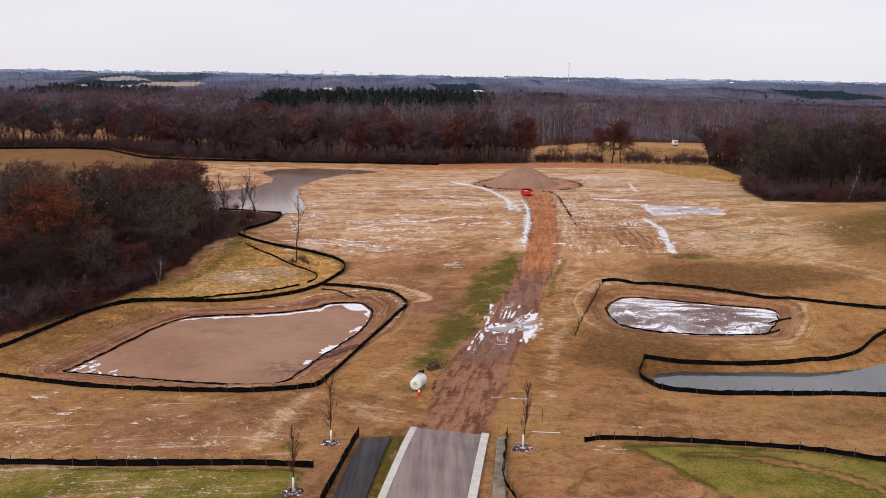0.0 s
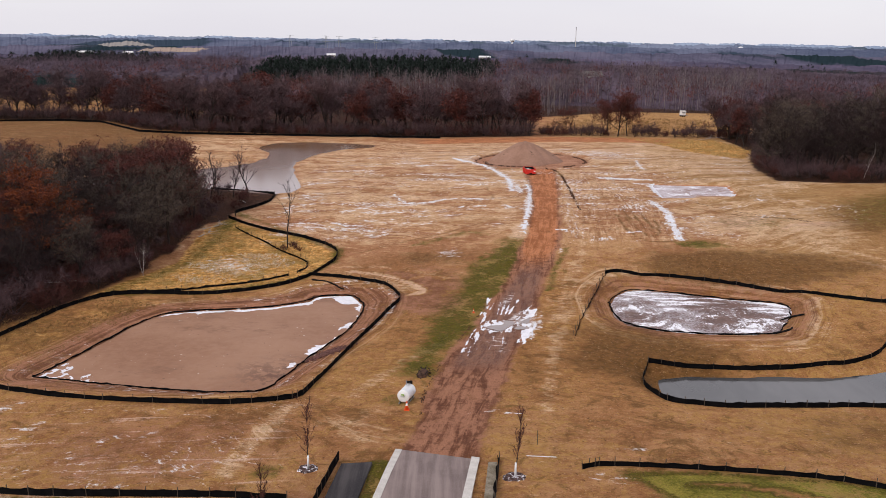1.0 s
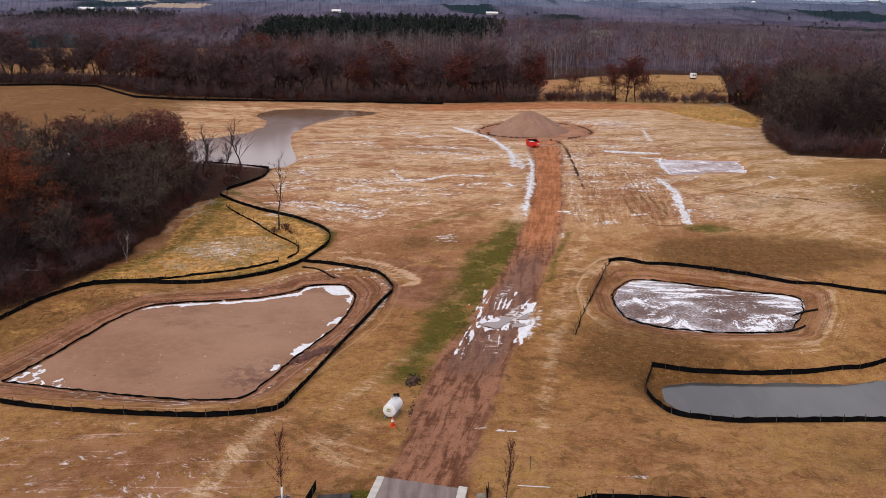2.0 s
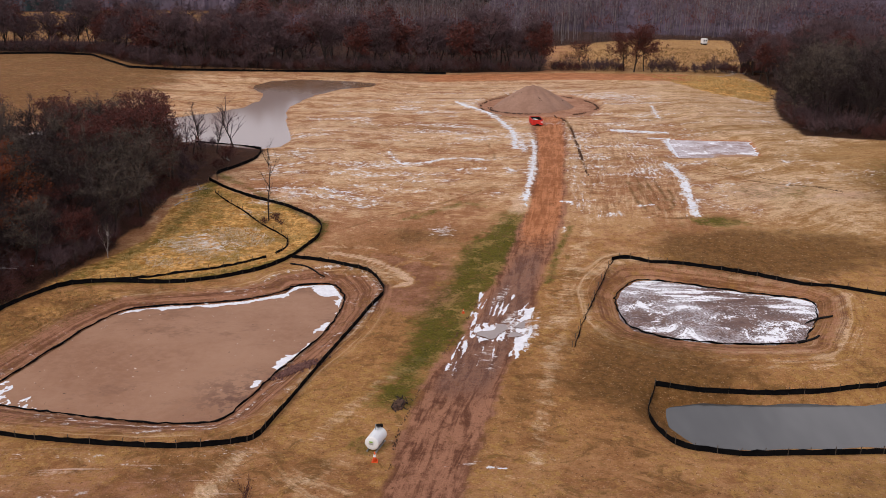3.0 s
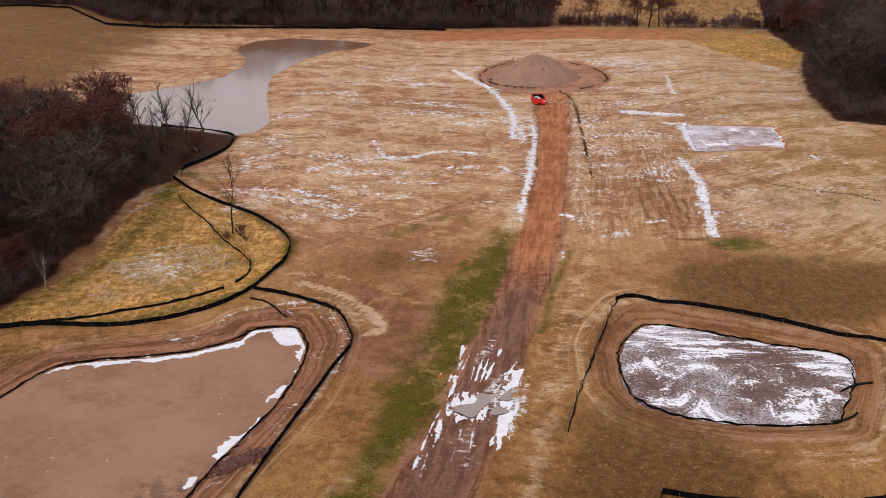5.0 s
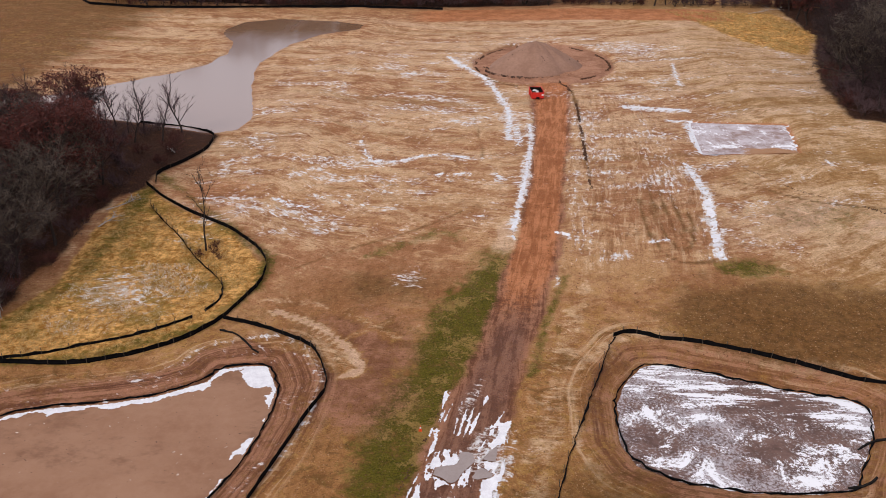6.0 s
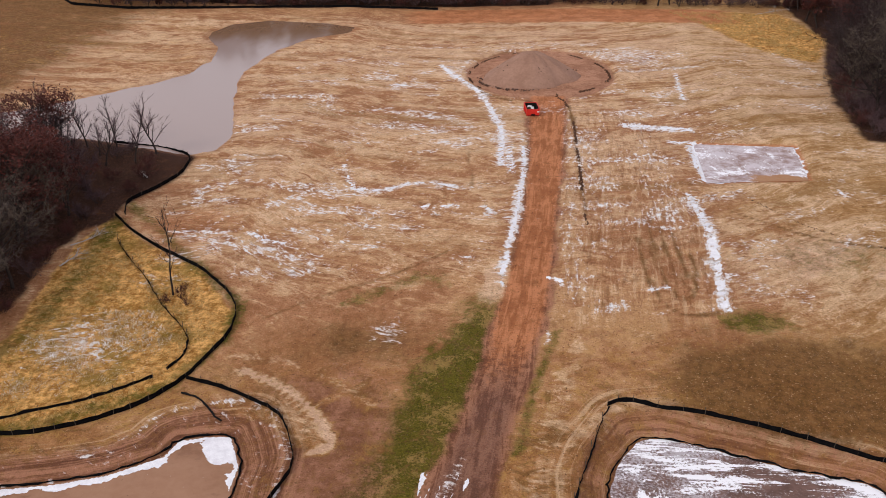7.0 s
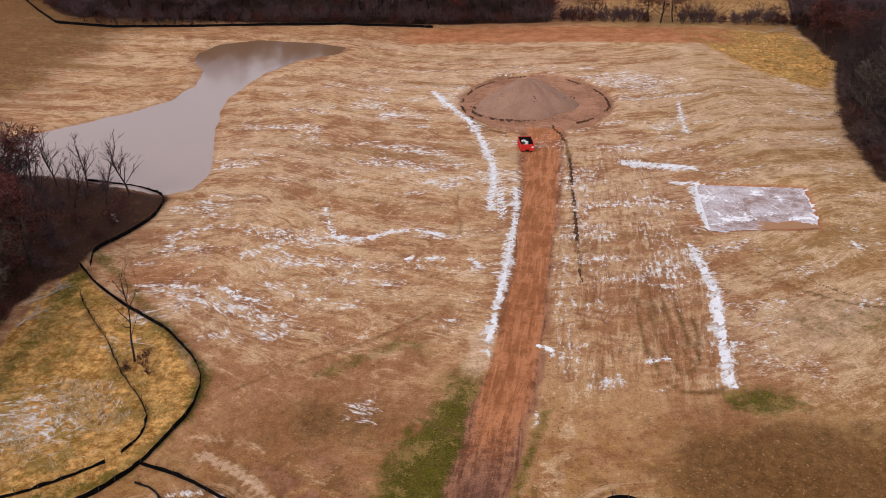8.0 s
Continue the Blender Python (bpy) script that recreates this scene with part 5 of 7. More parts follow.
wood_stand([(70, 346), (112, 346), (118, 356), (72, 352)], 2.6, 10, [("shrub", 1)], (0.9, 1.6), "brush along the north wood")
for x, y, s in ((66, 348, 1.35), (70, 350, 1.2), (63, 351, 1.1), (47, 356, 0.75), (114, 352, 1.2), (104, 349, 0.8)):
    plant("russet", int(x) % 3, x, y, s, x, "trees of the north wood")
# a dead snag by the inner fence
KINDS["snag", 0] = tree_kind("dead_tree", 91, 14.5, SNAG, M_BARK, M_TWIG, "dead bare tree standing alone in dry grass", lean=0.1, girth=0.0115, trunk_share=0.8, twig=(1.0, 0.9))
plant("snag", 0, -28.0, 171.0, 1.0, 1.0)
for x, y, s in ((-27.2, 171.4, 0.5), (-26.4, 170.0, 0.45), (-28.4, 169.2, 0.55), (-27.0, 172.6, 0.4), (-25.4, 168.4, 0.4)):
    plant("shrub", 0, x, y, s, x, "brush round the dead tree")

# brush along the north-west edge
wood_stand([(-225, 390), (-165, 390), (-141, 384), (-119, 358), (-108, 346), (-104, 350), (-116, 364), (-138, 392), (-165, 398), (-225, 398)], 3.6, 18, [("shrub", 1)], (1.2, 2.2), "brush along the north wood")

# kinds that found no place
for key in [k for k in KINDS if k not in USED]:
    for ob in [*KINDS[key].children_recursive, KINDS[key]]:
        bpy.data.objects.remove(ob)
# ---- far country ----
def sliver_woods(name, spots, rng, tall, material, trunk_material, label, width=0.13, spread=0.40, fans=58, low=0.12):
    """A far wood as one object: each tree a pole and a fan of fine branches."""
    n = len(spots)
    xy = np.array(spots)
    z = height(xy[:, 0], xy[:, 1])
    t = rng.uniform(tall[0], tall[1], n)
    verts, faces, mats = [], [], []
    # poles
    lean = rng.normal(0, 0.03, (n, 2))
    for turn in (0.0, 1.57):
        w = (0.007 if spread > 0.2 else 0.011) * t
        for s, hgt in ((-1, 0), (1, 0), (0, 0.92)):
            verts.append(np.stack([xy[:, 0] + s * w * math.cos(turn) + lean[:, 0] * t * hgt, xy[:, 1] + s * w * math.sin(turn) + lean[:, 1] * t * hgt, z + t * hgt - 0.2], -1))
    poles = np.stack(verts, 1).reshape(-1, 3)
    k = len(poles) // 3
    # fine branches fanning out of a rounded crown
    az = rng.uniform(0, 2 * math.pi, (n, fans))
    el = np.arcsin(rng.uniform(-0.55, 1, (n, fans)))
    q = rng.uniform(0.25, 0.9, (n, fans)) ** 0.6
    wide, deep = t[:, None] * spread, t[:, None] * (1 - low) / 2
    mid = z[:, None] + t[:, None] * (1 + low) / 2
    ux, uy, uz = np.cos(el) * np.cos(az), np.cos(el) * np.sin(az), np.sin(el)
    px, py, pz = xy[:, 0:1] + ux * q * wide, xy[:, 1:2] + uy * q * wide, mid + uz * q * deep
    length = t[:, None] * rng.uniform(0.06, 0.14, (n, fans))
    sx, sy = -np.sin(az) * width, np.cos(az) * width
    a = np.stack([px + sx, py + sy, pz - width * 0.4], -1)
    b = np.stack([px - sx, py - sy, pz + width * 0.4], -1)
    c = np.stack([px + ux * length * 0.8, py + uy * length * 0.8, pz + (uz * 0.8 + 0.25) * length], -1)
    twigs = np.stack([a, b, c], 2).reshape(-1, 3)
    v = np.concatenate([poles, twigs])
    f = np.arange(len(v)).reshape(-1, 3)
    me = mesh_of(name, v, f, [trunk_material, material])
    me.polygons.foreach_set("material_index", (np.arange(len(f)) >= k).astype(np.int32))
    return tagged(new(name, me), label, "woods", kind="stuff")


def pine_block(name, spots, rng, tall, label):
    """Dark conifers as one object: each a pole and tiers of drooping sprays."""
    return sliver_woods(name, spots, rng, tall, M_PINE, M_FAR_BARK, label, width=0.6, spread=0.24, fans=80, low=0.0)


def sector_spots(rng, count, r0, r1, a0, a1, keep):
    """Spots in a sector seen from the site's south end; a is in degrees east of north."""
    r = np.sqrt(rng.uniform(r0 * r0, r1 * r1, count))
    a = np.radians(rng.uniform(a0, a1, count))
    x, y = r * np.sin(a), r * np.cos(a)
    k = keep(x, y)
    return list(zip(x[k], y[k]))


def clear_of_meadow(x, y):
    m = area_distance(x, y, [(30, 346), (100, 340), (132, 380), (166, 452), (140, 484), (90, 480), (40, 438)])
    west = area_distance(x, y, [(-330, 432), (-340, 594), (-148, 594), (-108, 522), (-108, 432)])
    heath = area_distance(x, y, [(-130, 556), (10, 556), (50, 740), (-160, 740)])
    return (m > 2) & (west > 0) & (heath > 0) & (y > 384 + 40 * smooth(-100, -150, x)) & (area_distance(x, y, EAST_WOODS) > -20)


rng = np.random.default_rng(4)
# grey-purple twigs, with some blue of the distance haze painted in
M_FAR_TWIG = plain("far_hazy_twigs", (0.052, 0.033, 0.043), (0.150, 0.104, 0.122), 0.05, island=True)
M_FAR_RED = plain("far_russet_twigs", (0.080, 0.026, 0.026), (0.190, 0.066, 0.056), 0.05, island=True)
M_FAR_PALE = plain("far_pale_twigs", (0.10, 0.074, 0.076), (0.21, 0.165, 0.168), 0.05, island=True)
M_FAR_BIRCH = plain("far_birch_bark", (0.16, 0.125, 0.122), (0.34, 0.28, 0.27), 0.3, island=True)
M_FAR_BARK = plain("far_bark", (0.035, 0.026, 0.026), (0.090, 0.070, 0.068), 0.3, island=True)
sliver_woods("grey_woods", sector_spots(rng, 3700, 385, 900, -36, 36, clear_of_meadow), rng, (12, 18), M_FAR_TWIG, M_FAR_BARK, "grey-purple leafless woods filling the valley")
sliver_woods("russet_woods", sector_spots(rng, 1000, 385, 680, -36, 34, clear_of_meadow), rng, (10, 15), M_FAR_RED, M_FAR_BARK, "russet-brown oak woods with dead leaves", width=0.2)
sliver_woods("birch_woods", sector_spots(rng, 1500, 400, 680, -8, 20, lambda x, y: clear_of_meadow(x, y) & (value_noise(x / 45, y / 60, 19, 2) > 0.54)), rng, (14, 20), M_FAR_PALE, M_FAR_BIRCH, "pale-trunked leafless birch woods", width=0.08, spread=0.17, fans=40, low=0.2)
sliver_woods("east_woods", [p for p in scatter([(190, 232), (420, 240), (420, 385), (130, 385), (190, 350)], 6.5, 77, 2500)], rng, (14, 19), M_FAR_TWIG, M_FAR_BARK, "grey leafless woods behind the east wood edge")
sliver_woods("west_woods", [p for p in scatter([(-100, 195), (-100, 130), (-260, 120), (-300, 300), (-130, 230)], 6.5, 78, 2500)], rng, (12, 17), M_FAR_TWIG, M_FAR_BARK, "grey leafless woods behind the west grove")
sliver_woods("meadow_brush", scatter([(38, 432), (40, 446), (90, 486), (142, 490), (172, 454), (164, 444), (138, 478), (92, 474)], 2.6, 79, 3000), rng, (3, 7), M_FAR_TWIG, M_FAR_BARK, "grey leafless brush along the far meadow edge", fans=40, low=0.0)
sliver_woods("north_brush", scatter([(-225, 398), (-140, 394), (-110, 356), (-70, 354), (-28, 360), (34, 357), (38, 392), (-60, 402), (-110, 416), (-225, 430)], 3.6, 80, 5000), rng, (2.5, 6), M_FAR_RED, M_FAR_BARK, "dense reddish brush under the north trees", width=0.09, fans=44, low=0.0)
PINES = [p for p in scatter([(-128, 598), (-128, 690), (40, 700), (30, 604)], 4.6, 12, 7000)] + [p for p in scatter([(-385, 820), (-380, 900), (-265, 900), (-270, 830)], 5, 13, 3000)]
pine_block("pine_plantation", PINES, rng, (9, 14), "dark green pine plantation beyond the bare woods")
pine_block("scattered_pines", sector_spots(rng, 240, 900, 1500, -30, 34, lambda x, y: value_noise(x / 170, y / 170, 15, 2) > 0.62), rng, (9, 15), "scattered dark pines among bare woods")


def canopy(name, r0, r1, rows, cols, tall, material, label, kind, seed, fields=0.66):
    """Rough tree-top cover over the far land, open where there are fields."""
    a = np.radians(np.linspace(-40, 40, cols))
    r = r0 * (r1 / r0) ** np.linspace(0, 1, rows)
    R, A = np.meshgrid(r, a, indexing="ij")
    g = np.random.default_rng(seed)
    R = R * (1 + g.uniform(-0.3, 0.3, R.shape) * math.log(r1 / r0) / rows)
    x, y = (R * np.sin(A)).ravel(), (R * np.cos(A)).ravel()
    crown = g.uniform(0.55, 1.0, len(x)) * tall
    open_land = value_noise(x / 300 + 9, y / 190 + 4, 71 + seed, 2) > fields
    open_land |= ~clear_of_meadow(x, y) & (y < 800)
    crown = crown * smooth(r0, r0 * 1.15, np.hypot(x, y))
    z = height(x, y) + np.where(open_land, -3.0, crown)
    i = np.arange(rows * cols).reshape(rows, cols)
    faces = np.stack([i[:-1, :-1], i[:-1, 1:], i[1:, 1:], i[1:, :-1]], -1).reshape(-1, 4)
    me = mesh_of(name, np.stack([x, y, z], -1), faces, [material])
    return tagged(new(name, me), label, "woods", kind=kind)


def canopy_material(name, a, b, c, scale):
    m = Nodes(name, 1.0, 0.0)
    v = m.coords()
    f = m.ramp(m.noise(m.coords((1, 0.45, 1)), scale, 6, 0.7), 0.35, 0.65)
    col = m.mix(f, a, b)
    col = m.mix(m.ramp(m.noise(m.coords((1, 0.35, 1)), scale * 0.35, 4, 0.6), 0.55, 0.62), col, c)
    col = m.mix(m.ramp(m.noise(v, scale * 9, 3, 0.7), 0.4, 0.7, 0.0, 0.5), col, (0.03, 0.024, 0.026))
    return m.done(col)


# bare tree tops, their colour tinted mauve to paint in distance haze
M_CANOPY = canopy_material("hazy_canopy", (0.058, 0.042, 0.056), (0.140, 0.106, 0.136), (0.018, 0.030, 0.030), 0.012)
canopy("valley_woods", 520, 1300, 110, 380, 7.5, M_CANOPY, "grey-brown leafless woods rolling to the horizon", "stuff", 1, 0.70)


def ridge_material(name, a, b, pine, field, open_share, plots=()):
    m = Nodes(name, 1.0, 0.0)
    f = m.noise(m.coords((1, 0.3, 1)), 0.006, 7, 0.75)
    col = m.mix(m.ramp(f, 0.38, 0.62), a, b)
    col = m.mix(m.ramp(m.noise(m.coords((1, 0.25, 1)), 0.0035, 4, 0.6), 0.53, 0.58), col, pine)
    col = m.mix(m.ramp(m.noise(m.coords((0.8, 0.5, 1), 0.4), 0.0045, 2, 0.4), 0.72 - open_share, 0.74 - open_share), col, field)
    place = m.node("SeparateXYZ")
    m.put(place.inputs[0], m.coords())
    rag = m.math("MULTIPLY", m.math("SUBTRACT", m.noise(m.coords(), 0.03, 4, 0.6), 0.5), 24)
    for x0, x1, y0, y1 in plots:
        px, py = m.math("ADD", place.outputs[0], rag), m.math("ADD", place.outputs[1], rag)
        inside = m.math("MULTIPLY", m.math("MULTIPLY", m.ramp(px, x0, x0 + 8), m.ramp(px, x1, x1 - 8)), m.math("MULTIPLY", m.ramp(py, y0, y0 + 8), m.ramp(py, y1, y1 - 8)))
        col = m.mix(inside, col, m.mix(m.noise(m.coords((0.2, 1, 1)), 0.12, 4, 0.6), (0.32, 0.235, 0.185), (0.44, 0.345, 0.28)))
    return m.done(col)


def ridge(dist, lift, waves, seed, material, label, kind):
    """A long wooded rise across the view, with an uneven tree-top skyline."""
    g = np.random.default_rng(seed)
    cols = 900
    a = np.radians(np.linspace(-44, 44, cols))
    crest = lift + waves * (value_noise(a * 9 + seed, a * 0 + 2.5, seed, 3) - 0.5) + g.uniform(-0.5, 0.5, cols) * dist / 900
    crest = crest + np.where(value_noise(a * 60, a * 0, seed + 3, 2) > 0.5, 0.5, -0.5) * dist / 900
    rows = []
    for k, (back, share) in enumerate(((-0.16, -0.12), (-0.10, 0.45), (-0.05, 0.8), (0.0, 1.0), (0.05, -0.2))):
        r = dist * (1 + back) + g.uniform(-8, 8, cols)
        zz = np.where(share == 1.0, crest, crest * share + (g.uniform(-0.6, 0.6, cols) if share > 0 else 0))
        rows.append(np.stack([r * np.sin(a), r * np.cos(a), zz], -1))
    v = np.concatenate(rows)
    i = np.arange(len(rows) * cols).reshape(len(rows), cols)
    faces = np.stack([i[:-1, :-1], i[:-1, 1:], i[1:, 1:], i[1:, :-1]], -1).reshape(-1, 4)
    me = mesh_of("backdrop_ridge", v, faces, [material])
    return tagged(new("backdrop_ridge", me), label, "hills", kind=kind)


TAN = (0.30, 0.215, 0.15)
# distance haze is painted into the base colours: each farther ridge bluer and paler
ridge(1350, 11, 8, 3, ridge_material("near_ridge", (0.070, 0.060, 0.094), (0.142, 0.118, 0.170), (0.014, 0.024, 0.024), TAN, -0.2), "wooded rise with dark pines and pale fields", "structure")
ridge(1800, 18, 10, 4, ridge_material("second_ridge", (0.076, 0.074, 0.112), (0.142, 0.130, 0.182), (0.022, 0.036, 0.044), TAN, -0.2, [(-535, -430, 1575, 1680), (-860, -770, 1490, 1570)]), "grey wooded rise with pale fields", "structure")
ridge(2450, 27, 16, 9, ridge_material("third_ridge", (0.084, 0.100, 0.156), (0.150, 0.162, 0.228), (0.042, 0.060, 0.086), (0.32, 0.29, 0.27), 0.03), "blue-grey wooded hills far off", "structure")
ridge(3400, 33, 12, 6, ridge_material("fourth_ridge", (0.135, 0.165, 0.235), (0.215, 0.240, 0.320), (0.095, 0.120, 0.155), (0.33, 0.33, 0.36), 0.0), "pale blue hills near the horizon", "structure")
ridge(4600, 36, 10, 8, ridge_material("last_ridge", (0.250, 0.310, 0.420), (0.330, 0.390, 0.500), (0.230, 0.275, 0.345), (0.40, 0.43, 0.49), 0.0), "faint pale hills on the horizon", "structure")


# ---- things on the site ----
def dirt_pile(x, y, r, tall):
    rr = random.Random(8)
    base = thing("dirt_pile", (x, y, h(x, y)), "conical heap of bare brown soil in the turning circle", "dirt pile")
    bm = bmesh.new()
    rings, seg = 26, 72
    grid = []
    for i in range(rings + 1):
        q = i / rings
        row = []
        for k in range(seg):
            t = 2 * math.pi * k / seg
            wob = 1 + 0.10 * math.sin(2 * t + 0.6) + 0.05 * math.sin(5 * t + 2) + 0.02 * math.sin(11 * t)
            rad = r * q * wob
            prof = (1 - q) ** 0.92 if q < 1 else 0
            top = tall * (prof - 0.12 * math.exp(-(q / 0.17) ** 2))
            gully = 0.28 * (noise.noise(Vector((math.cos(t) * 4, math.sin(t) * 4, q * 2.2)))) * math.sin(math.pi * min(q, 1)) + 0.12 * noise.noise(Vector((rad * math.cos(t), rad * math.sin(t), 3)))
            row.append(bm.verts.new((rad * math.cos(t), rad * math.sin(t), top + gully - (0.35 if i == rings else 0))))
        grid.append(row)
    for i in range(1, rings):
        for k in range(seg):
            bm.faces.new((grid[i][k], grid[i + 1][k], grid[i + 1][(k + 1) % seg], grid[i][(k + 1) % seg]))
    c = bm.verts.new((0, 0, tall * 0.88))
    for k in range(seg):
        bm.faces.new((c, grid[1][k], grid[1][(k + 1) % seg]))
    for v in grid[0]:
        bm.verts.remove(v)
    bmesh.ops.recalc_face_normals(bm, faces=bm.faces[:])
    part("mound", bm, M_PILE, base, smooth_faces=True)
    # clods that have rolled to the foot of the heap
    bm = bmesh.new()
    for k in range(194):
        t = rr.uniform(3.2, 6.9)
        q = r * (rr.uniform(0.97, 1.08) if k < 170 else rr.uniform(0.3, 0.95)) * (1 + 0.10 * math.sin(2 * t + 0.6))
        s = rr.uniform(0.1, 0.34) if k < 170 else rr.uniform(0.06, 0.18)
        m = Matrix.Translation((q * math.cos(t), q * math.sin(t), 0.05 if k < 170 else tall * (1 - q / r / (1 + 0.10 * math.sin(2 * t + 0.6) + 0.05 * math.sin(5 * t + 2))) ** 0.92 - 0.05)) @ Matrix.Diagonal((s, s * rr.uniform(0.6, 1), s * 0.7, 1)) @ Euler((rr.uniform(0, 3), rr.uniform(0, 3), 0)).to_matrix().to_4x4()
        bmesh.ops.create_icosphere(bm, subdivisions=1, radius=1, matrix=m)
    clods = part("clods", bm, M_DARK_SOIL, base, "dark clods of damp soil")
    clods["kind"] = "stuff"


M_DARK_SOIL = plain("damp_clods", (0.055, 0.030, 0.022), (0.13, 0.072, 0.050), 1.0, 0.95)
dirt_pile(23.8, 263.5, 10.4, 6.9)


def windrow(pts, wide, tall, seed, label):
    """A ragged lip of dark clods thrown up along an edge."""
    rr = random.Random(seed)
    verts, faces = [], []
    for p in resample(rounded(pts), 0.32):
        if noise.noise(Vector((p.x * 0.25, p.y * 0.25, seed))) < -0.05:
            continue
        for _ in range(2):
            s = wide * rr.uniform(0.35, 0.8)
            x, y = p.x + rr.gauss(0, wide * 0.5), p.y + rr.gauss(0, 0.2)
            z, n = h(x, y), len(verts)
            for k in range(5):
                t = k * 1.2566 + rr.uniform(-0.4, 0.4)
                verts.append((x + s * rr.uniform(0.7, 1.2) * math.cos(t), y + s * rr.uniform(0.7, 1.2) * math.sin(t), z - 0.08))
            for k in range(5):
                t = k * 1.2566 + rr.uniform(-0.4, 0.4)
                verts.append((x + s * 0.6 * math.cos(t), y + s * 0.6 * math.sin(t), z + tall * rr.uniform(0.4, 1.0)))
            faces += [(n + k, n + (k + 1) % 5, n + 5 + (k + 1) % 5, n + 5 + k) for k in range(5)] + [tuple(range(n + 5, n + 10))]
    ob = new("windrow", mesh_of("windrow", verts, faces, [M_CLOD]))
    tagged(ob, label, "soil ridge", "lips of dark clods", "stuff")


M_CLOD = plain("dark_wet_clods", (0.060, 0.030, 0.018), (0.150, 0.076, 0.046), 1.0, 0.95)
windrow([(28.3, 184), (28.9, 198), (29.6, 214), (30.4, 231), (30.0, 242), (28.5, 250)], 0.24, 0.24, 3, "ragged lip of dark clods along the dirt road")
windrow([(31, 250), (38, 255), (42, 264), (40, 276), (34, 284)], 0.28, 0.28, 4, "broken ring of dark clods round the turning circle")
windrow([(13, 254), (9.8, 262), (10.5, 274), (17, 285), (27, 289)], 0.26, 0.28, 5, "broken ring of dark clods round the turning circle")
windrow([(-0.6, 91), (-0.5, 97), (0.6, 104), (1.6, 111), (4.6, 121), (7.4, 132)], 0.15, 0.14, 7, "ragged lip of brown clods along the dirt road")
windrow([(54, 194), (60, 184), (66, 180), (71, 175)], 0.16, 0.10, 6, "thin line of dark clods across the field")


def tank(x, y, turn):
    """A stubby white horizontal tank on a skid."""
    base = thing("storage_tank", pose(x, y, h(x, y), 0, 0, turn), "white horizontal steel storage tank on a low skid", "tank")
    bm = bmesh.new()
    rad, ln, seg = 0.66, 2.0, 40
    profile = [(-ln / 2 - 0.10, 0.0), (-ln / 2 - 0.09, rad * 0.45), (-ln / 2 - 0.05, rad * 0.85), (-ln / 2, rad), (-ln / 2 + 0.03, rad + 0.012), (-ln / 2 + 0.09, rad), (0, rad),
               (ln / 2 - 0.09, rad), (ln / 2 - 0.03, rad + 0.012), (ln / 2, rad), (ln / 2 + 0.05, rad * 0.85), (ln / 2 + 0.09, rad * 0.45), (ln / 2 + 0.10, 0.0)]
    rows = []
    for yy, rr in profile:
        rows.append([bm.verts.new((rr * math.cos(2 * math.pi * k / seg), yy, 0.86 + rr * math.sin(2 * math.pi * k / seg))) for k in range(seg)])
    for a, b in zip(rows[:-1], rows[1:]):
        for k in range(seg):
            bm.faces.new((a[k], a[(k + 1) % seg], b[(k + 1) % seg], b[k]))
    bmesh.ops.remove_doubles(bm, verts=bm.verts[:], dist=1e-4)
    bmesh.ops.recalc_face_normals(bm, faces=bm.faces[:])
    part("shell", bm, M_PLASTIC, base, smooth_faces=True)
    for s in (-0.42, 0.42):
        bm = bmesh.new()
        box(bm, s - 0.06, s + 0.06, -1.15, 1.15, 0.0, 0.14, 0.015)
        part("skid_rail", bm, M_STEEL, base)
    for s in (-0.7, 0.7):
        bm = bmesh.new()
        box(bm, -0.52, 0.52, s - 0.05, s + 0.05, 0.12, 0.42, 0.02)
        part("saddle", bm, M_STEEL, base)
    bm = bmesh.new()
    bmesh.ops.create_cone(bm, cap_ends=True, segments=20, radius1=0.20, radius2=0.20, depth=0.16, matrix=Matrix.Translation((0, 0.62, 1.74)))
    cap = part("manhole", bm, M_STEEL, base, "dark steel manhole collar")
    bm = bmesh.new()
    bmesh.ops.create_cone(bm, cap_ends=True, segments=20, radius1=0.24, radius2=0.22, depth=0.05, matrix=Matrix.Translation((0, 0.62, 1.85)))
    part("lid", bm, M_DARK, cap)
    bm = bmesh.new()
    bmesh.ops.create_cone(bm, cap_ends=True, segments=12, radius1=0.05, radius2=0.05, depth=0.55, matrix=Matrix.Translation((-0.1, 0.2, 1.9)))
    part("vent_pipe", bm, M_STEEL, base)
    bm = bmesh.new()
    box(bm, 0.12, 0.38, 0.66, 0.82, 1.62, 1.98, 0.03)
    part("pump", bm, M_DARK, base, "dark pump housing")
    bm = bmesh.new()
    box(bm, -0.16, 0.16, -1.205, -1.185, 1.02, 1.16)
    part("badge", bm, M_GREEN_PAINT, base, "small green sticker")
    for zz, ww in ((0.92, 0.24), (0.84, 0.17)):
        bm = bmesh.new()
        box(bm, -ww, ww, -1.20, -1.183, zz, zz + 0.035)
        part("lettering", bm, M_STEEL, base, "grey bars of unreadable lettering")


M_GREEN_PAINT = plain("green_sticker", (0.20, 0.36, 0.05), (0.30, 0.46, 0.09), 3.0, 0.5)
tank(-2.2, 95.0, -17)


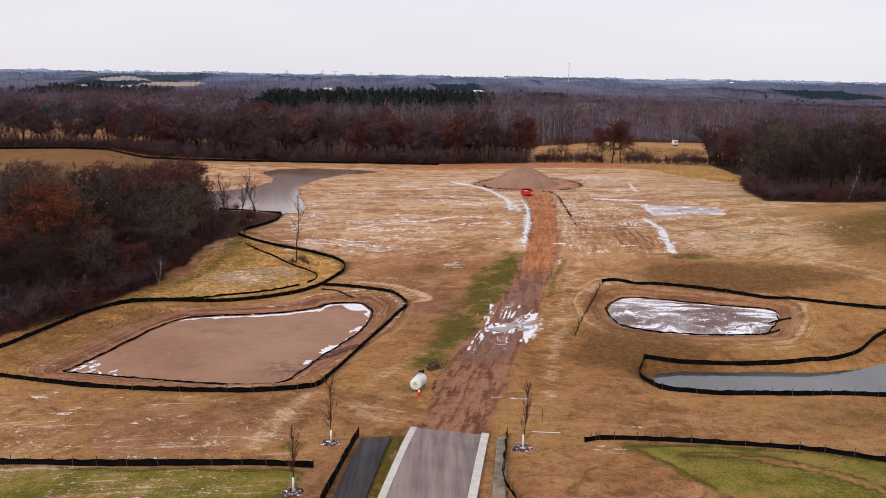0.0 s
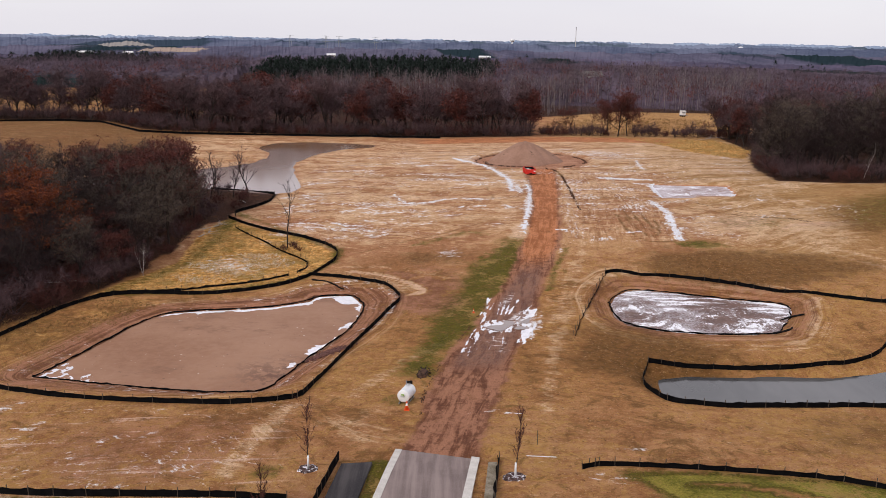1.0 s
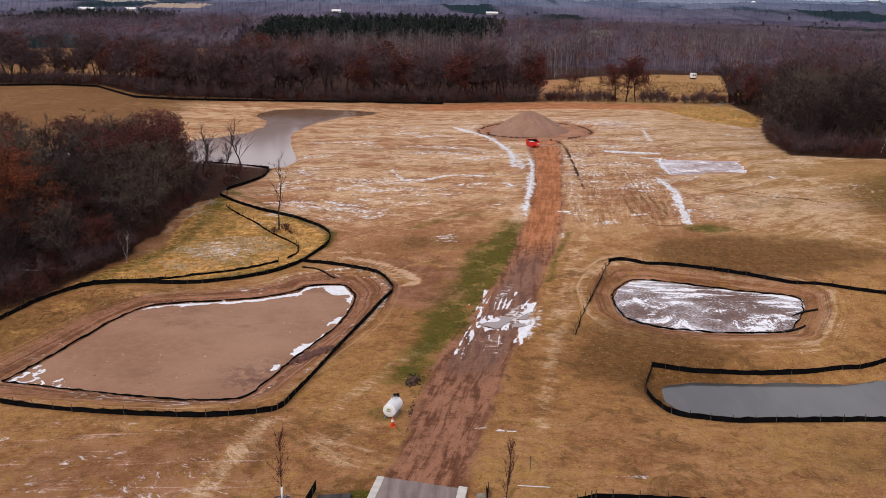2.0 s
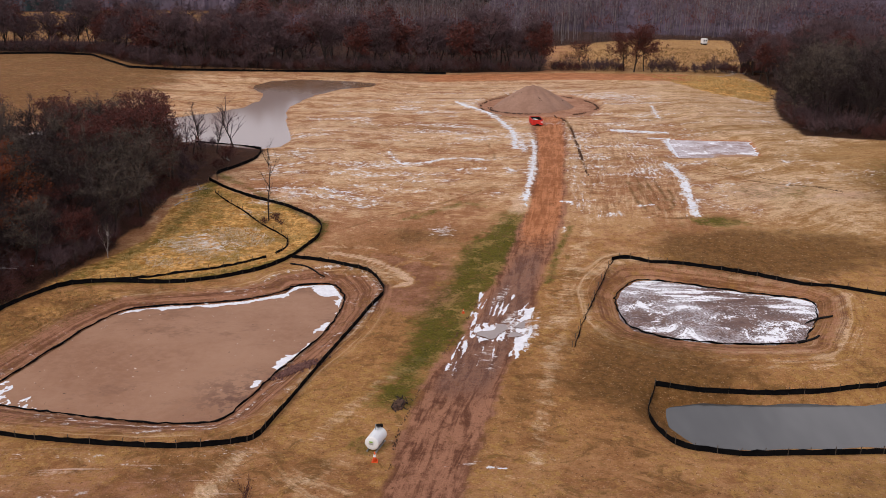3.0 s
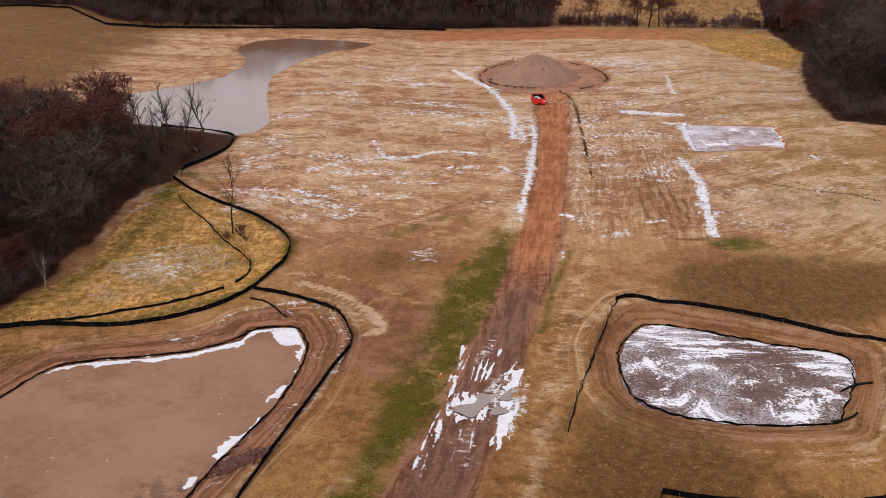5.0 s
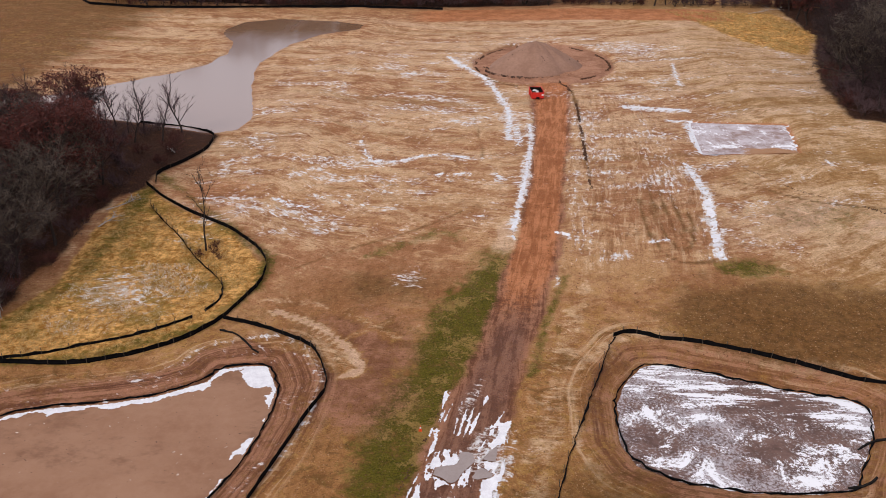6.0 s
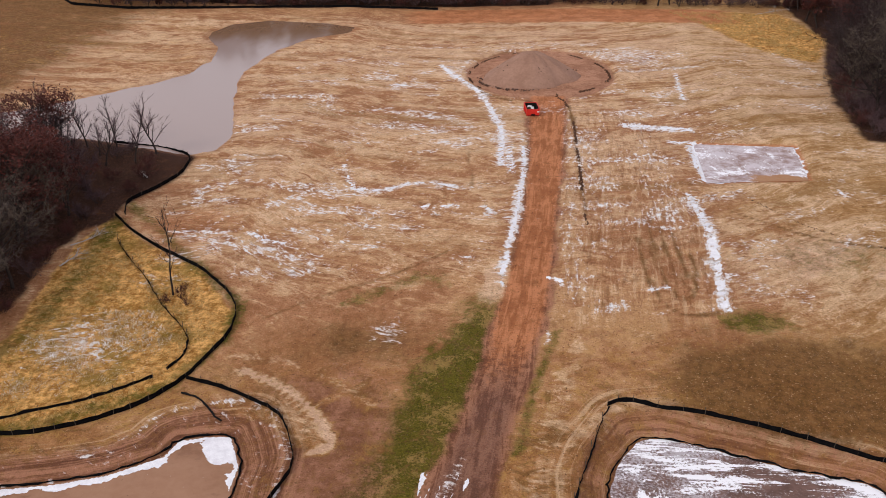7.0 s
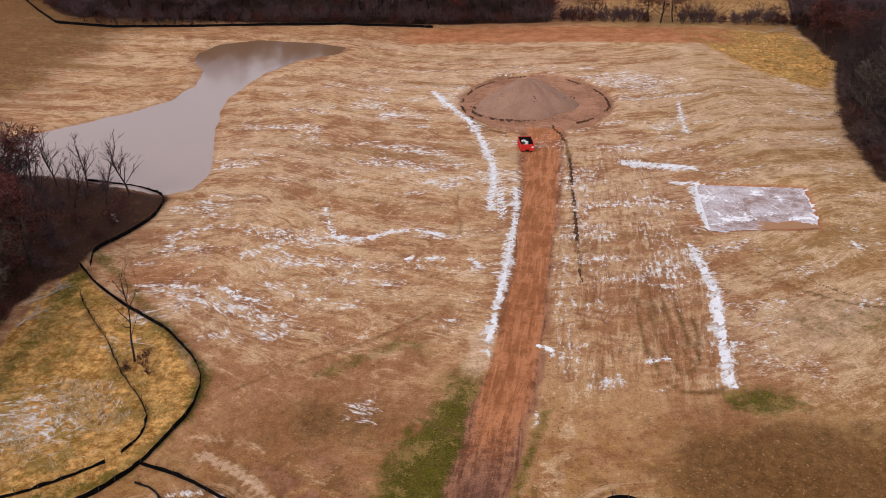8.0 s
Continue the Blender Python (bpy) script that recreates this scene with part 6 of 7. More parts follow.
def cone(x, y, tall, label="orange traffic cone with a white collar"):
    base = thing("traffic_cone", (x, y, h(x, y)), label, "traffic cone", "traffic cones on the site")
    bm = bmesh.new()
    box(bm, -0.22 * tall / 0.75, 0.22 * tall / 0.75, -0.22 * tall / 0.75, 0.22 * tall / 0.75, 0, 0.05, 0.01)
    part("foot", bm, M_ORANGE, base)
    bm = bmesh.new()
    bmesh.ops.create_cone(bm, cap_ends=True, segments=20, radius1=0.17 * tall / 0.75, radius2=0.03, depth=tall - 0.05, matrix=Matrix.Translation((0, 0, 0.05 + (tall - 0.05) / 2)))
    part("body", bm, M_ORANGE, base, smooth_faces=True)
    bm = bmesh.new()
    bmesh.ops.create_cone(bm, cap_ends=False, segments=20, radius1=0.098 * tall / 0.75 + 0.012, radius2=0.066 * tall / 0.75 + 0.012, depth=0.26 * tall, matrix=Matrix.Translation((0, 0, tall * 0.62)))
    part("collar", bm, M_WHITE, base)


cone(-2.05, 92.2, 0.95)
cone(5.7, 129.0, 0.6)


def dumpster(x, y, turn):
    base = thing("dumpster", pose(x, y, h(x, y), 0, 0, turn), "open red steel dumpster holding pale rubbish, beside the dirt road", "dumpster")
    w, ln, t = 2.5, 4.2, 1.5

    def panel(name, *b, mat=M_RED):
        bm = bmesh.new()
        box(bm, *b, 0.02)
        return part(name, bm, mat, base)

    # dark floor and thin added panels paint the shade inside the open box
    panel("floor", -w / 2, w / 2, -ln / 2, ln / 2, 0.18, 0.26, mat=M_DARK)
    panel("lining", -w / 2 + 0.083, -w / 2 + 0.10, -ln / 2 + 1.3, ln / 2 - 0.1, 0.27, t - 0.01, mat=M_DARK)
    panel("lining", w / 2 - 0.10, w / 2 - 0.083, -ln / 2 + 1.3, ln / 2 - 0.1, 0.27, t - 0.01, mat=M_DARK)
    panel("lining", -w / 2 + 0.11, w / 2 - 0.11, ln / 2 - 0.10, ln / 2 - 0.083, 0.27, t - 0.01, mat=M_DARK)
    panel("side_wall", -w / 2, -w / 2 + 0.08, -ln / 2, ln / 2, 0.26, t)
    panel("side_wall", w / 2 - 0.08, w / 2, -ln / 2, ln / 2, 0.26, t)
    panel("back_wall", -w / 2 + 0.085, w / 2 - 0.085, ln / 2 - 0.08, ln / 2, 0.262, t)
    bm = bmesh.new()
    pts = [(-w / 2 + 0.085, -ln / 2, 0.262), (w / 2 - 0.085, -ln / 2, 0.262), (w / 2 - 0.085, -ln / 2 + 0.06, t - 0.02), (-w / 2 + 0.085, -ln / 2 + 0.06, t - 0.02)]
    a = [bm.verts.new(p) for p in pts]
    b = [bm.verts.new((p[0], p[1] + 0.09, p[2])) for p in pts]
    bm.faces.new(a)
    bm.faces.new(b[::-1])
    for k in range(4):
        bm.faces.new((a[k], b[k], b[(k + 1) % 4], a[(k + 1) % 4]))
    bmesh.ops.recalc_face_normals(bm, faces=bm.faces[:])
    gate = part("tailgate", bm, M_RED, base)
    for s in (-1, 1):
        panel("top_rail", s * w / 2 - 0.07, s * w / 2 + 0.07, -ln / 2 - 0.02, ln / 2 + 0.02, t + 0.002, t + 0.10)
    panel("cross_rail", -w / 2 + 0.075, w / 2 - 0.075, ln / 2 - 0.09, ln / 2 + 0.03, t + 0.002, t + 0.10)
    for s in (-1, 1):
        for yy in (-1.3, -0.4, 0.5, 1.4):
            panel("rib", s * (w / 2 + 0.04) - 0.04, s * (w / 2 + 0.04) + 0.04, yy - 0.05, yy + 0.05, 0.28, t - 0.02)
    for s in (-0.8, 0.8):
        panel("runner", s - 0.08, s + 0.08, -ln / 2 + 0.02, ln / 2 - 0.02, 0, 0.178, mat=M_DARK)
    panel("notice", 0.75, 1.2, -ln / 2 - 0.03, -ln / 2 - 0.006, 0.85, 1.1, mat=M_WHITE)
    panel("gate_pocket", -0.35, 0.35, -ln / 2 - 0.05, -ln / 2 - 0.006, 0.28, 0.55, mat=M_DARK)
    rr = random.Random(2)
    heap = thing("rubbish", pose(x, y, h(x, y) + 0.27, 0, 0, turn), "pale crumpled sheets and boards in a red dumpster", "rubbish")
    for k in range(6):
        bm = bmesh.new()
        s = rr.uniform(0.2, 0.5)
        box(bm, -s, s, -0.25, 0.25, 0, rr.uniform(0.05, 0.5), 0.03)
        part("board", bm, M_WHITE if k % 3 else M_STAKE, heap, at=pose(rr.uniform(-0.5, 0.5), rr.uniform(0.1, 1.3), rr.uniform(0.0, 0.5), rr.uniform(-20, 20), rr.uniform(-20, 20), rr.uniform(0, 180)))


dumpster(22.7, 236.0, 6)


def sapling(x, y, seed, tall):
    w = Wood(seed)
    TWIG_LONG[:] = (0.7, 0.6)
    w.wobble = 0.03
    w.branch(Vector((0, 0, 0)), Vector((0, 0, 1)), tall * 0.95, 0.055, 0, [(7, 30, 0.5, 0.55, 0.24, 6), (2, 10, 0.45, 0.4, 0.5, 3)])
    base = thing("sapling", (x, y, h(x, y)), "young leafless street tree with white trunk guard in mulch", "young tree", "young trees by the road")
    add("trunk", mesh_of("trunk", w.v, w.f, [M_BARK], True), base)
    add("crown", mesh_of("crown", w.tv, w.tf, [M_TWIG_RED]), base)
    bm = bmesh.new()
    bmesh.ops.create_cone(bm, cap_ends=True, segments=16, radius1=0.10, radius2=0.085, depth=1.25, matrix=Matrix.Translation((0, 0, 0.68)))
    part("trunk_guard", bm, M_WHITE, base, "white plastic trunk guard", smooth_faces=True)
    bm = bmesh.new()
    rings = []
    rr = random.Random(seed)
    for q, zz in ((1.0, -0.05), (0.8, 0.10), (0.5, 0.16), (0.15, 0.08)):
        rings.append([bm.verts.new((1.0 * q * rr.uniform(0.85, 1.12) * math.cos(k * 6.283 / 20), 1.0 * q * rr.uniform(0.85, 1.12) * math.sin(k * 6.283 / 20), zz + rr.uniform(-0.02, 0.03))) for k in range(20)])
    for a, b in zip(rings[:-1], rings[1:]):
        for k in range(20):
            bm.faces.new((a[k], a[(k + 1) % 20], b[(k + 1) % 20], b[k]))
    bm.faces.new(rings[-1])
    part("mulch_ring", bm, M_MULCH, base, "snow-dusted ring of dark mulch")


sapling(-9.8, 77.8, 301, 5.6)
sapling(-11.5, 67.0, 302, 5.2)
sapling(7.7, 75.8, 303, 5.8)


def brush_heap(x, y):
    """A tangle of dug-up roots and branches."""
    rr = random.Random(4)
    w = Wood(44)
    for k in range(46):
        a = Vector((rr.gauss(0, 0.34), rr.uniform(-1.1, 1.1), rr.uniform(0.0, 0.5)))
        d = Vector((rr.gauss(0, 0.6), rr.gauss(0, 0.7), rr.uniform(-0.1, 0.6))).normalized()
        ln, r = rr.uniform(0.35, 0.8), rr.uniform(0.03, 0.08)
        bend = a + d * ln * 0.5 + Vector((rr.gauss(0, 0.1), rr.gauss(0, 0.1), rr.gauss(0, 0.06)))
        w.limb(a, bend, r, r * 0.8, 5)
        w.limb(bend, a + d * ln, r * 0.8, r * 0.35, 5)
        w.twig(bend, w.way(d, 0.8, 0.1), ln * 0.5, 0.03)
    bm = bmesh.new()
    bmesh.ops.create_icosphere(bm, subdivisions=3, radius=1, matrix=pose(0, 0, 0.05) @ Matrix.Diagonal((0.6, 1.05, 0.75, 1)))
    for v in bm.verts:
        v.co += v.co.normalized() * 0.25 * noise.noise(v.co * 2.3)
    base = thing("brush_heap", pose(x, y, h(x, y), 0, 0, -12), "tangled heap of dark roots and branches at the road edge", "brush heap")
    part("soil", bm, M_DARK_SOIL, base, "clod of dark soil among the roots")
    add("branches", mesh_of("branches", w.v + w.tv, w.f + [tuple(i + len(w.v) for i in f) for f in w.tf], [M_BARK]), base)["kind"] = "stuff"


brush_heap(-0.7, 103.4)


def hose(name, pts, r, material, label, category, lift=0.0, uneven=0.0):
    """A pipe or roll lying on the ground along a line."""
    rr = random.Random(round(pts[0][0] * 3))
    line = resample(eased(pts, 0.8), 0.7)
    zs = height(np.array([p.x for p in line]), np.array([p.y for p in line]))
    bm = bmesh.new()
    prev = None
    for k, p in enumerate(line):
        q = (line[min(k + 1, len(line) - 1)] - line[max(k - 1, 0)]).normalized()
        n = Vector((q.y, -q.x))
        s = r * (1 + uneven * rr.uniform(-1, 1))
        off = uneven * rr.uniform(-0.3, 0.3)
        ring = []
        for j in range(6):
            t = j * math.pi / 3
            ring.append(bm.verts.new((p.x + n.x * (s * math.cos(t) + off), p.y + n.y * (s * math.cos(t) + off), zs[k] + lift + r * 0.7 + s * math.sin(t))))
        if prev:
            for j in range(6):
                bm.faces.new((prev[j], prev[(j + 1) % 6], ring[(j + 1) % 6], ring[j]))
        else:
            bm.faces.new(ring[::-1])
        prev = ring
    bm.faces.new(prev)
    me = bpy.data.meshes.new(name)
    bm.to_mesh(me)
    bm.free()
    me.materials.append(material)
    return tagged(new(name, me), label, category)


# uneven dark tubes trace the rim line of both basins
hose("silt_sock", [*grown(BASIN, 0.25), grown(BASIN, 0.25)[0]], 0.10, M_FABRIC, "thin black tube round the muddy basin", "silt sock", 0.06, 0.5)
hose("silt_sock", [*grown(ICE, 0.2), grown(ICE, 0.2)[0]], 0.09, M_FABRIC, "thin dark tube round the frozen basin", "silt sock", 0.06, 0.6)
hose("drain_hose", [(-20.2, 149.4), (-17.8, 148.4), (-15.6, 145.6), (-14.4, 144.9)], 0.12, M_DARK, "black drain hose running down into the basin", "hose", 0, 0.3)
hose("drain_hose", [(48.6, 128.0), (50.4, 129.3), (52.4, 129.2)], 0.13, M_DARK, "black drain hose at the frozen basin edge", "hose", 0.05, 0.1)
hose("drain_hose", [(45.6, 122.2), (47.4, 122.4), (48.6, 123.4)], 0.13, M_DARK, "black drain hose at the frozen basin edge", "hose", 0.05, 0.1)


def stones(x, y, count, rx, ry, turn, label):
    rr = random.Random(9)
    bm = bmesh.new()
    c, s = math.cos(turn), math.sin(turn)
    for _ in range(count):
        u, v = rr.gauss(0, rx * 0.5), rr.gauss(0, ry * 0.5)
        px, py = x + u * c - v * s, y + u * s + v * c
        k = rr.uniform(0.07, 0.19)
        m = pose(px, py, h(px, py) + k * 0.4, rr.uniform(0, 180), rr.uniform(0, 180), 0) @ Matrix.Diagonal((k, k * rr.uniform(0.6, 1), k * rr.uniform(0.5, 0.9), 1))
        bmesh.ops.create_icosphere(bm, subdivisions=1, radius=1, matrix=m)
    me = bpy.data.meshes.new("stones")
    bm.to_mesh(me)
    bm.free()
    me.materials.append(M_STONE)
    tagged(new("stones", me), label, "stones", kind="stuff")


stones(-12.9, 114.3, 620, 2.4, 1.3, 0.5, "patch of reddish riprap stones between basin and fence")


def survey_stake(x, y, tall):
    base = thing("survey_stake", (x, y, h(x, y)), "thin wooden survey stake in bare ground", "stake", "survey stakes")
    bm = bmesh.new()
    box(bm, -0.03, 0.03, -0.03, 0.03, -0.2, tall, 0.005)
    part("post", bm, M_STAKE, base)


survey_stake(10.2, 82.8, 1.5)
hose("fallen_pole", [(9.0, 80.2), (11.6, 80.0)], 0.04, M_WHITE, "pale thin pole lying on bare ground", "pole", 0.02)


def fallen_limb(x, y, seed, size, turn, label):
    w = Wood(seed)
    TWIG_LONG[:] = (0.6, 0.8)
    w.branch(Vector((0, 0, 0)), Vector((1, 0, 0.08)), size, 0.17, 0, [(5, 7, 0.5, 0.1, 0.5, 6), (3, 5, 0.5, 0.1, 0.5, 4), (2, 3, 0.5, 0.1, 0.5, 3)])
    ob = new("fallen_tree", mesh_of("fallen_tree", w.v + w.tv, w.f + [tuple(i + len(w.v) for i in f) for f in w.tf], [M_BIRCH], True))
    ob.matrix_basis = pose(x, y, h(x, y) + 0.25, 0, 0, turn) @ Matrix.Diagonal((1, 1, 0.35, 1))
    tagged(ob, label, "fallen tree", "fallen trees")


fallen_limb(-57.5, 146.0, 401, 7.5, 205, "bleached fallen tree limb at the grove edge")
fallen_limb(-59.0, 144.5, 402, 6.0, 190, "bleached fallen tree limb at the grove edge")
fallen_limb(-61.0, 141.0, 403, 6.0, 215, "bleached fallen tree limb at the grove edge")
fallen_limb(92.0, 335.0, 404, 9.0, 25, "fallen trunk at the edge of the wood")
fallen_limb(-47.5, 184.0, 406, 5.0, 40, "bleached fallen branch at the grove edge")
fallen_limb(-46.5, 178.0, 407, 4.0, 75, "bleached fallen branch at the grove edge")
fallen_limb(-44.0, 208.0, 405, 2.5, 120, "bleached fallen branch in dark brush")


def trailer(x, y, turn):
    base = thing("camper_trailer", pose(x, y, h(x, y), 0, 0, turn), "small white camper trailer standing in dry meadow", "trailer")
    bm = bmesh.new()
    box(bm, -1.25, 1.25, -1.1, 1.1, 0.7, 3.0, 0.15)
    body = part("body", bm, M_PLASTIC, base)
    for s in (-0.55, 0.5):
        bm = bmesh.new()
        box(bm, s - 0.3, s + 0.3, -1.13, -1.095, 1.7, 2.4, 0.02)
        part("window", bm, M_GLASS, body)
    for s in (-0.5, 0.5):
        for t in (-1.0, 1.0):
            bm = bmesh.new()
            bmesh.ops.create_cone(bm, cap_ends=True, segments=18, radius1=0.36, radius2=0.36, depth=0.22, matrix=pose(s, t, 0.36, 90))
            part("wheel", bm, M_DARK, base)
    bm = bmesh.new()
    box(bm, -1.3, 1.3, -0.9, 0.9, 0.5, 0.695)
    part("chassis", bm, M_DARK, base)
    bm = bmesh.new()
    box(bm, 1.805, 3.0, -0.06, 0.06, 0.5, 0.62)
    part("drawbar", bm, M_STEEL, base)


trailer(119, 460, 15)


def house(x, y, turn, w, d, t, label, wall=M_SIDING, roof=M_ROOF):
    base = thing("house", pose(x, y, h(x, y), 0, 0, turn), label, "house", "far houses")
    bm = bmesh.new()
    box(bm, -w / 2, w / 2, -d / 2, d / 2, -1, t)
    walls = part("wall", bm, wall, base)
    bm = bmesh.new()
    e = 0.6
    rows = [[bm.verts.new((s * (w / 2 + e), q * (d / 2 + e), t + 0.01 if q else t + d * 0.32)) for q in (-1, 0, 1)] for s in (-1, 1)]
    for k in range(2):
        bm.faces.new((rows[0][k], rows[1][k], rows[1][k + 1], rows[0][k + 1]))
    for r in rows:
        bm.faces.new(r)
    bm.faces.new((rows[0][0], rows[1][0], rows[1][2], rows[0][2]))
    bmesh.ops.recalc_face_normals(bm, faces=bm.faces[:])
    part("roof", bm, roof, base)
    for k in range(max(2, int(w // 4))):
        bm = bmesh.new()
        xx = -w / 2 + (k + 0.5) * w / max(2, int(w // 4))
        box(bm, xx - 0.7, xx + 0.7, -d / 2 - 0.06, -d / 2 - 0.005, t * 0.35, t * 0.75)
        part("window", bm, M_GLASS, walls)


house(100, 640, 10, 14, 10, 6.5, "grey-roofed house among bare birch woods")
house(-14, 780, 0, 14, 10, 9, "pale house among dark pines")
for x, y, w, lab in ((-560, 1420, 40, "long pale farm building beyond the woods"), (-500, 1440, 24, "long pale farm building beyond the woods"), (60, 1500, 30, "white farmhouse beyond the woods"), (330, 2300, 90, "long white industrial hall in the far town"),
                     (180, 2250, 60, "long white industrial hall in the far town"), (420, 2500, 70, "long white industrial hall in the far town"), (-190, 1500, 22, "white farmhouse beyond the woods")):
    house(x, y, 5, w * 0.6, 8, 8.5, lab, M_SIDING, M_WHITE)


def chimney(x, y, tall):
    base = thing("factory_chimney", (x, y, h(x, y)), "tall thin factory chimney on the horizon", "chimney")
    bm = bmesh.new()
    bmesh.ops.create_cone(bm, cap_ends=True, segments=20, radius1=1.4, radius2=0.9, depth=tall, matrix=Matrix.Translation((0, 0, tall / 2)))
    part("shaft", bm, M_SIDING, base)
    bm = bmesh.new()
    bmesh.ops.create_cone(bm, cap_ends=True, segments=20, radius1=1.4, radius2=1.4, depth=2.5, matrix=Matrix.Translation((0, 0, tall - 1)))
    part("rim", bm, M_STEEL, base)


chimney(420, 3050, 84)


def pylon(x, y, tall):
    base = thing("power_pylon", (x, y, h(x, y)), "steel lattice power pylon on the wooded ridge", "pylon", "power pylons")
    for sx in (-1, 1):
        for sy in (-1, 1):
            w = Wood(1)
            w.limb(Vector((sx * 4, sy * 4, 0)), Vector((sx * 0.7, sy * 0.7, tall)), 0.22, 0.18, 4)
            add("leg", mesh_of("leg", w.v, w.f, [M_STEEL]), base)
    for z, span in ((0.98, 7), (0.84, 10), (0.70, 8)):
        bm = bmesh.new()
        box(bm, -span, span, -0.2, 0.2, tall * z - 0.2, tall * z + 0.2)
        part("arm", bm, M_STEEL, base)


for x, y in ((-325, 1900), (-230, 1950), (-162, 2050), (-262, 1980)):
    pylon(x, y, 40)


def water_tower(x, y, tall, label):
    base = thing("water_tower", (x, y, h(x, y)), label, "water tower", "water towers")
    bm = bmesh.new()
    bmesh.ops.create_cone(bm, cap_ends=True, segments=16, radius1=3, radius2=2, depth=tall, matrix=Matrix.Translation((0, 0, tall / 2)))
    part("stem", bm, M_WHITE, base)
    bm = bmesh.new()
    bmesh.ops.create_uvsphere(bm, u_segments=20, v_segments=12, radius=7, matrix=Matrix.Translation((0, 0, tall)) @ Matrix.Diagonal((1, 1, 0.75, 1)))
    part("bowl", bm, M_WHITE, base, smooth_faces=True)


water_tower(190, 2750, 38, "pale water tower above the far town")
water_tower(760, 2400, 26, "white water tower among distant woods")


def grass_tufts(name, area, count, tall, seed, material, label, edge=-0.3):
    """Tufts of dry blades."""
    g = np.random.default_rng(seed)
    xs, ys = [p[0] for p in area], [p[1] for p in area]
    x, y = g.uniform(min(xs), max(xs), count), g.uniform(min(ys), max(ys), count)
    keep = (area_distance(x, y, area) < edge - 1.2 * value_noise(x / 4, y / 4, seed + 5, 2)) & (value_noise(x / 3, y / 3, seed, 2) > 0.4)
    x, y = x[keep], y[keep]
    z = height(x, y)
    n, blades = len(x), 5
    az = g.uniform(0, 6.283, (n, blades))
    t = g.uniform(0.5, 1.1, (n, blades)) * tall
    out = g.uniform(0.3, 1.3, (n, blades)) * t
    w = 0.035
    bx, by = x[:, None] + g.normal(0, 0.12, (n, blades)), y[:, None] + g.normal(0, 0.12, (n, blades))
    zz = np.repeat(z[:, None], blades, 1) - 0.05
    v = np.stack([np.stack([bx - np.sin(az) * w, by + np.cos(az) * w, zz], -1), np.stack([bx + np.sin(az) * w, by - np.cos(az) * w, zz], -1),
                  np.stack([bx + np.cos(az) * out, by + np.sin(az) * out, zz + t], -1)], 2).reshape(-1, 3)
    me = mesh_of(name, v, np.arange(len(v)).reshape(-1, 3), [material])
    tagged(new(name, me), label, "grass", kind="stuff")


M_STRAW = plain("dry_blades", (0.26, 0.145, 0.036), (0.72, 0.50, 0.22), 0.3, 0.9, island=True)
M_BROWN_BLADE = plain("brown_blades", (0.12, 0.06, 0.02), (0.36, 0.21, 0.08), 0.3, 0.9, island=True)
M_FROST_BLADE = plain("frosted_blades", (0.46, 0.31, 0.17), (0.86, 0.77, 0.66), 0.3, 0.9, island=True)
grass_tufts("dry_grass", PEN, 16000, 0.25, 21, M_STRAW, "matted tall yellow dry grass inside the silt fence", -1.2)
grass_tufts("frosted_grass", [(-45, 152), (-40, 148), (-32, 149), (-26, 154), (-25, 161), (-29, 167), (-36, 168), (-43, 163)], 2400, 0.24, 25, M_FROST_BLADE, "matted dry grass whitened by frost", 0.5)
grass_tufts("edge_grass", [(66, 338), (100, 338), (104, 306), (92, 278), (84, 285)], 5000, 0.8, 22, M_STRAW, "tall yellow grass along the wood edge")
grass_tufts("meadow_grass", [(38, 354), (100, 352), (126, 380), (146, 436), (92, 446), (46, 418)], 9000, 0.9, 23, M_BROWN_BLADE, "tall dry meadow grass beyond the tree line")
grass_tufts("brown_grass", [(-56, 104), (-60, 128), (-52, 138), (-30, 141.5), (-41, 134), (-48, 106)], 5000, 0.35, 24, M_BROWN_BLADE, "rusty brown grass on the basin bank")


def puddle(pts, label):
    """A frozen puddle in the wheel ruts."""
    z = max(h(x, y) for x, y in pts) + 0.02
    ob = sheet("puddle", pts, z, M_PUDDLE, label, "puddle", 0.0)
    tagged(ob, group="frozen puddles on the dirt road")


M_PUDDLE = plain("puddle_ice", (0.30, 0.235, 0.215), (0.37, 0.30, 0.28), 0.6, 0.3, 0.4)


def blob(x, y, rx, ry, turn, seed):
    rr = random.Random(seed)
    out = []
    for k in range(18):
        t = k * 6.283 / 18
        q = 1 + 0.22 * math.sin(3 * t + seed) + rr.uniform(-0.10, 0.10)
        u, v = rx * q * math.cos(t), ry * q * math.sin(t)
        out.append((x + u * math.cos(turn) - v * math.sin(turn), y + u * math.sin(turn) + v * math.cos(turn)))
    return out


PUDDLES = [[(7.3, 122.4), (8.2, 122.0), (8.9, 121.2), (9.6, 121.6), (10.0, 122.8), (10.9, 124.0), (11.4, 124.9), (10.9, 125.8), (10.1, 126.0), (9.6, 125.5), (9.8, 124.7), (9.4, 123.9), (8.4, 123.7), (7.5, 123.5)],
           [(11.9, 124.7), (13.3, 124.3), (13.7, 125.4), (13.5, 126.8), (12.7, 126.0)], blob(11.9, 122.6, 0.9, 0.75, 0.2, 3)]
for k, outline in enumerate(PUDDLES):
    puddle(rounded([*outline, outline[0]], 1)[:-1], "small brown frozen puddle on the dirt road" if k == 2 else "grey frozen puddle ringed with snow on the dirt road")

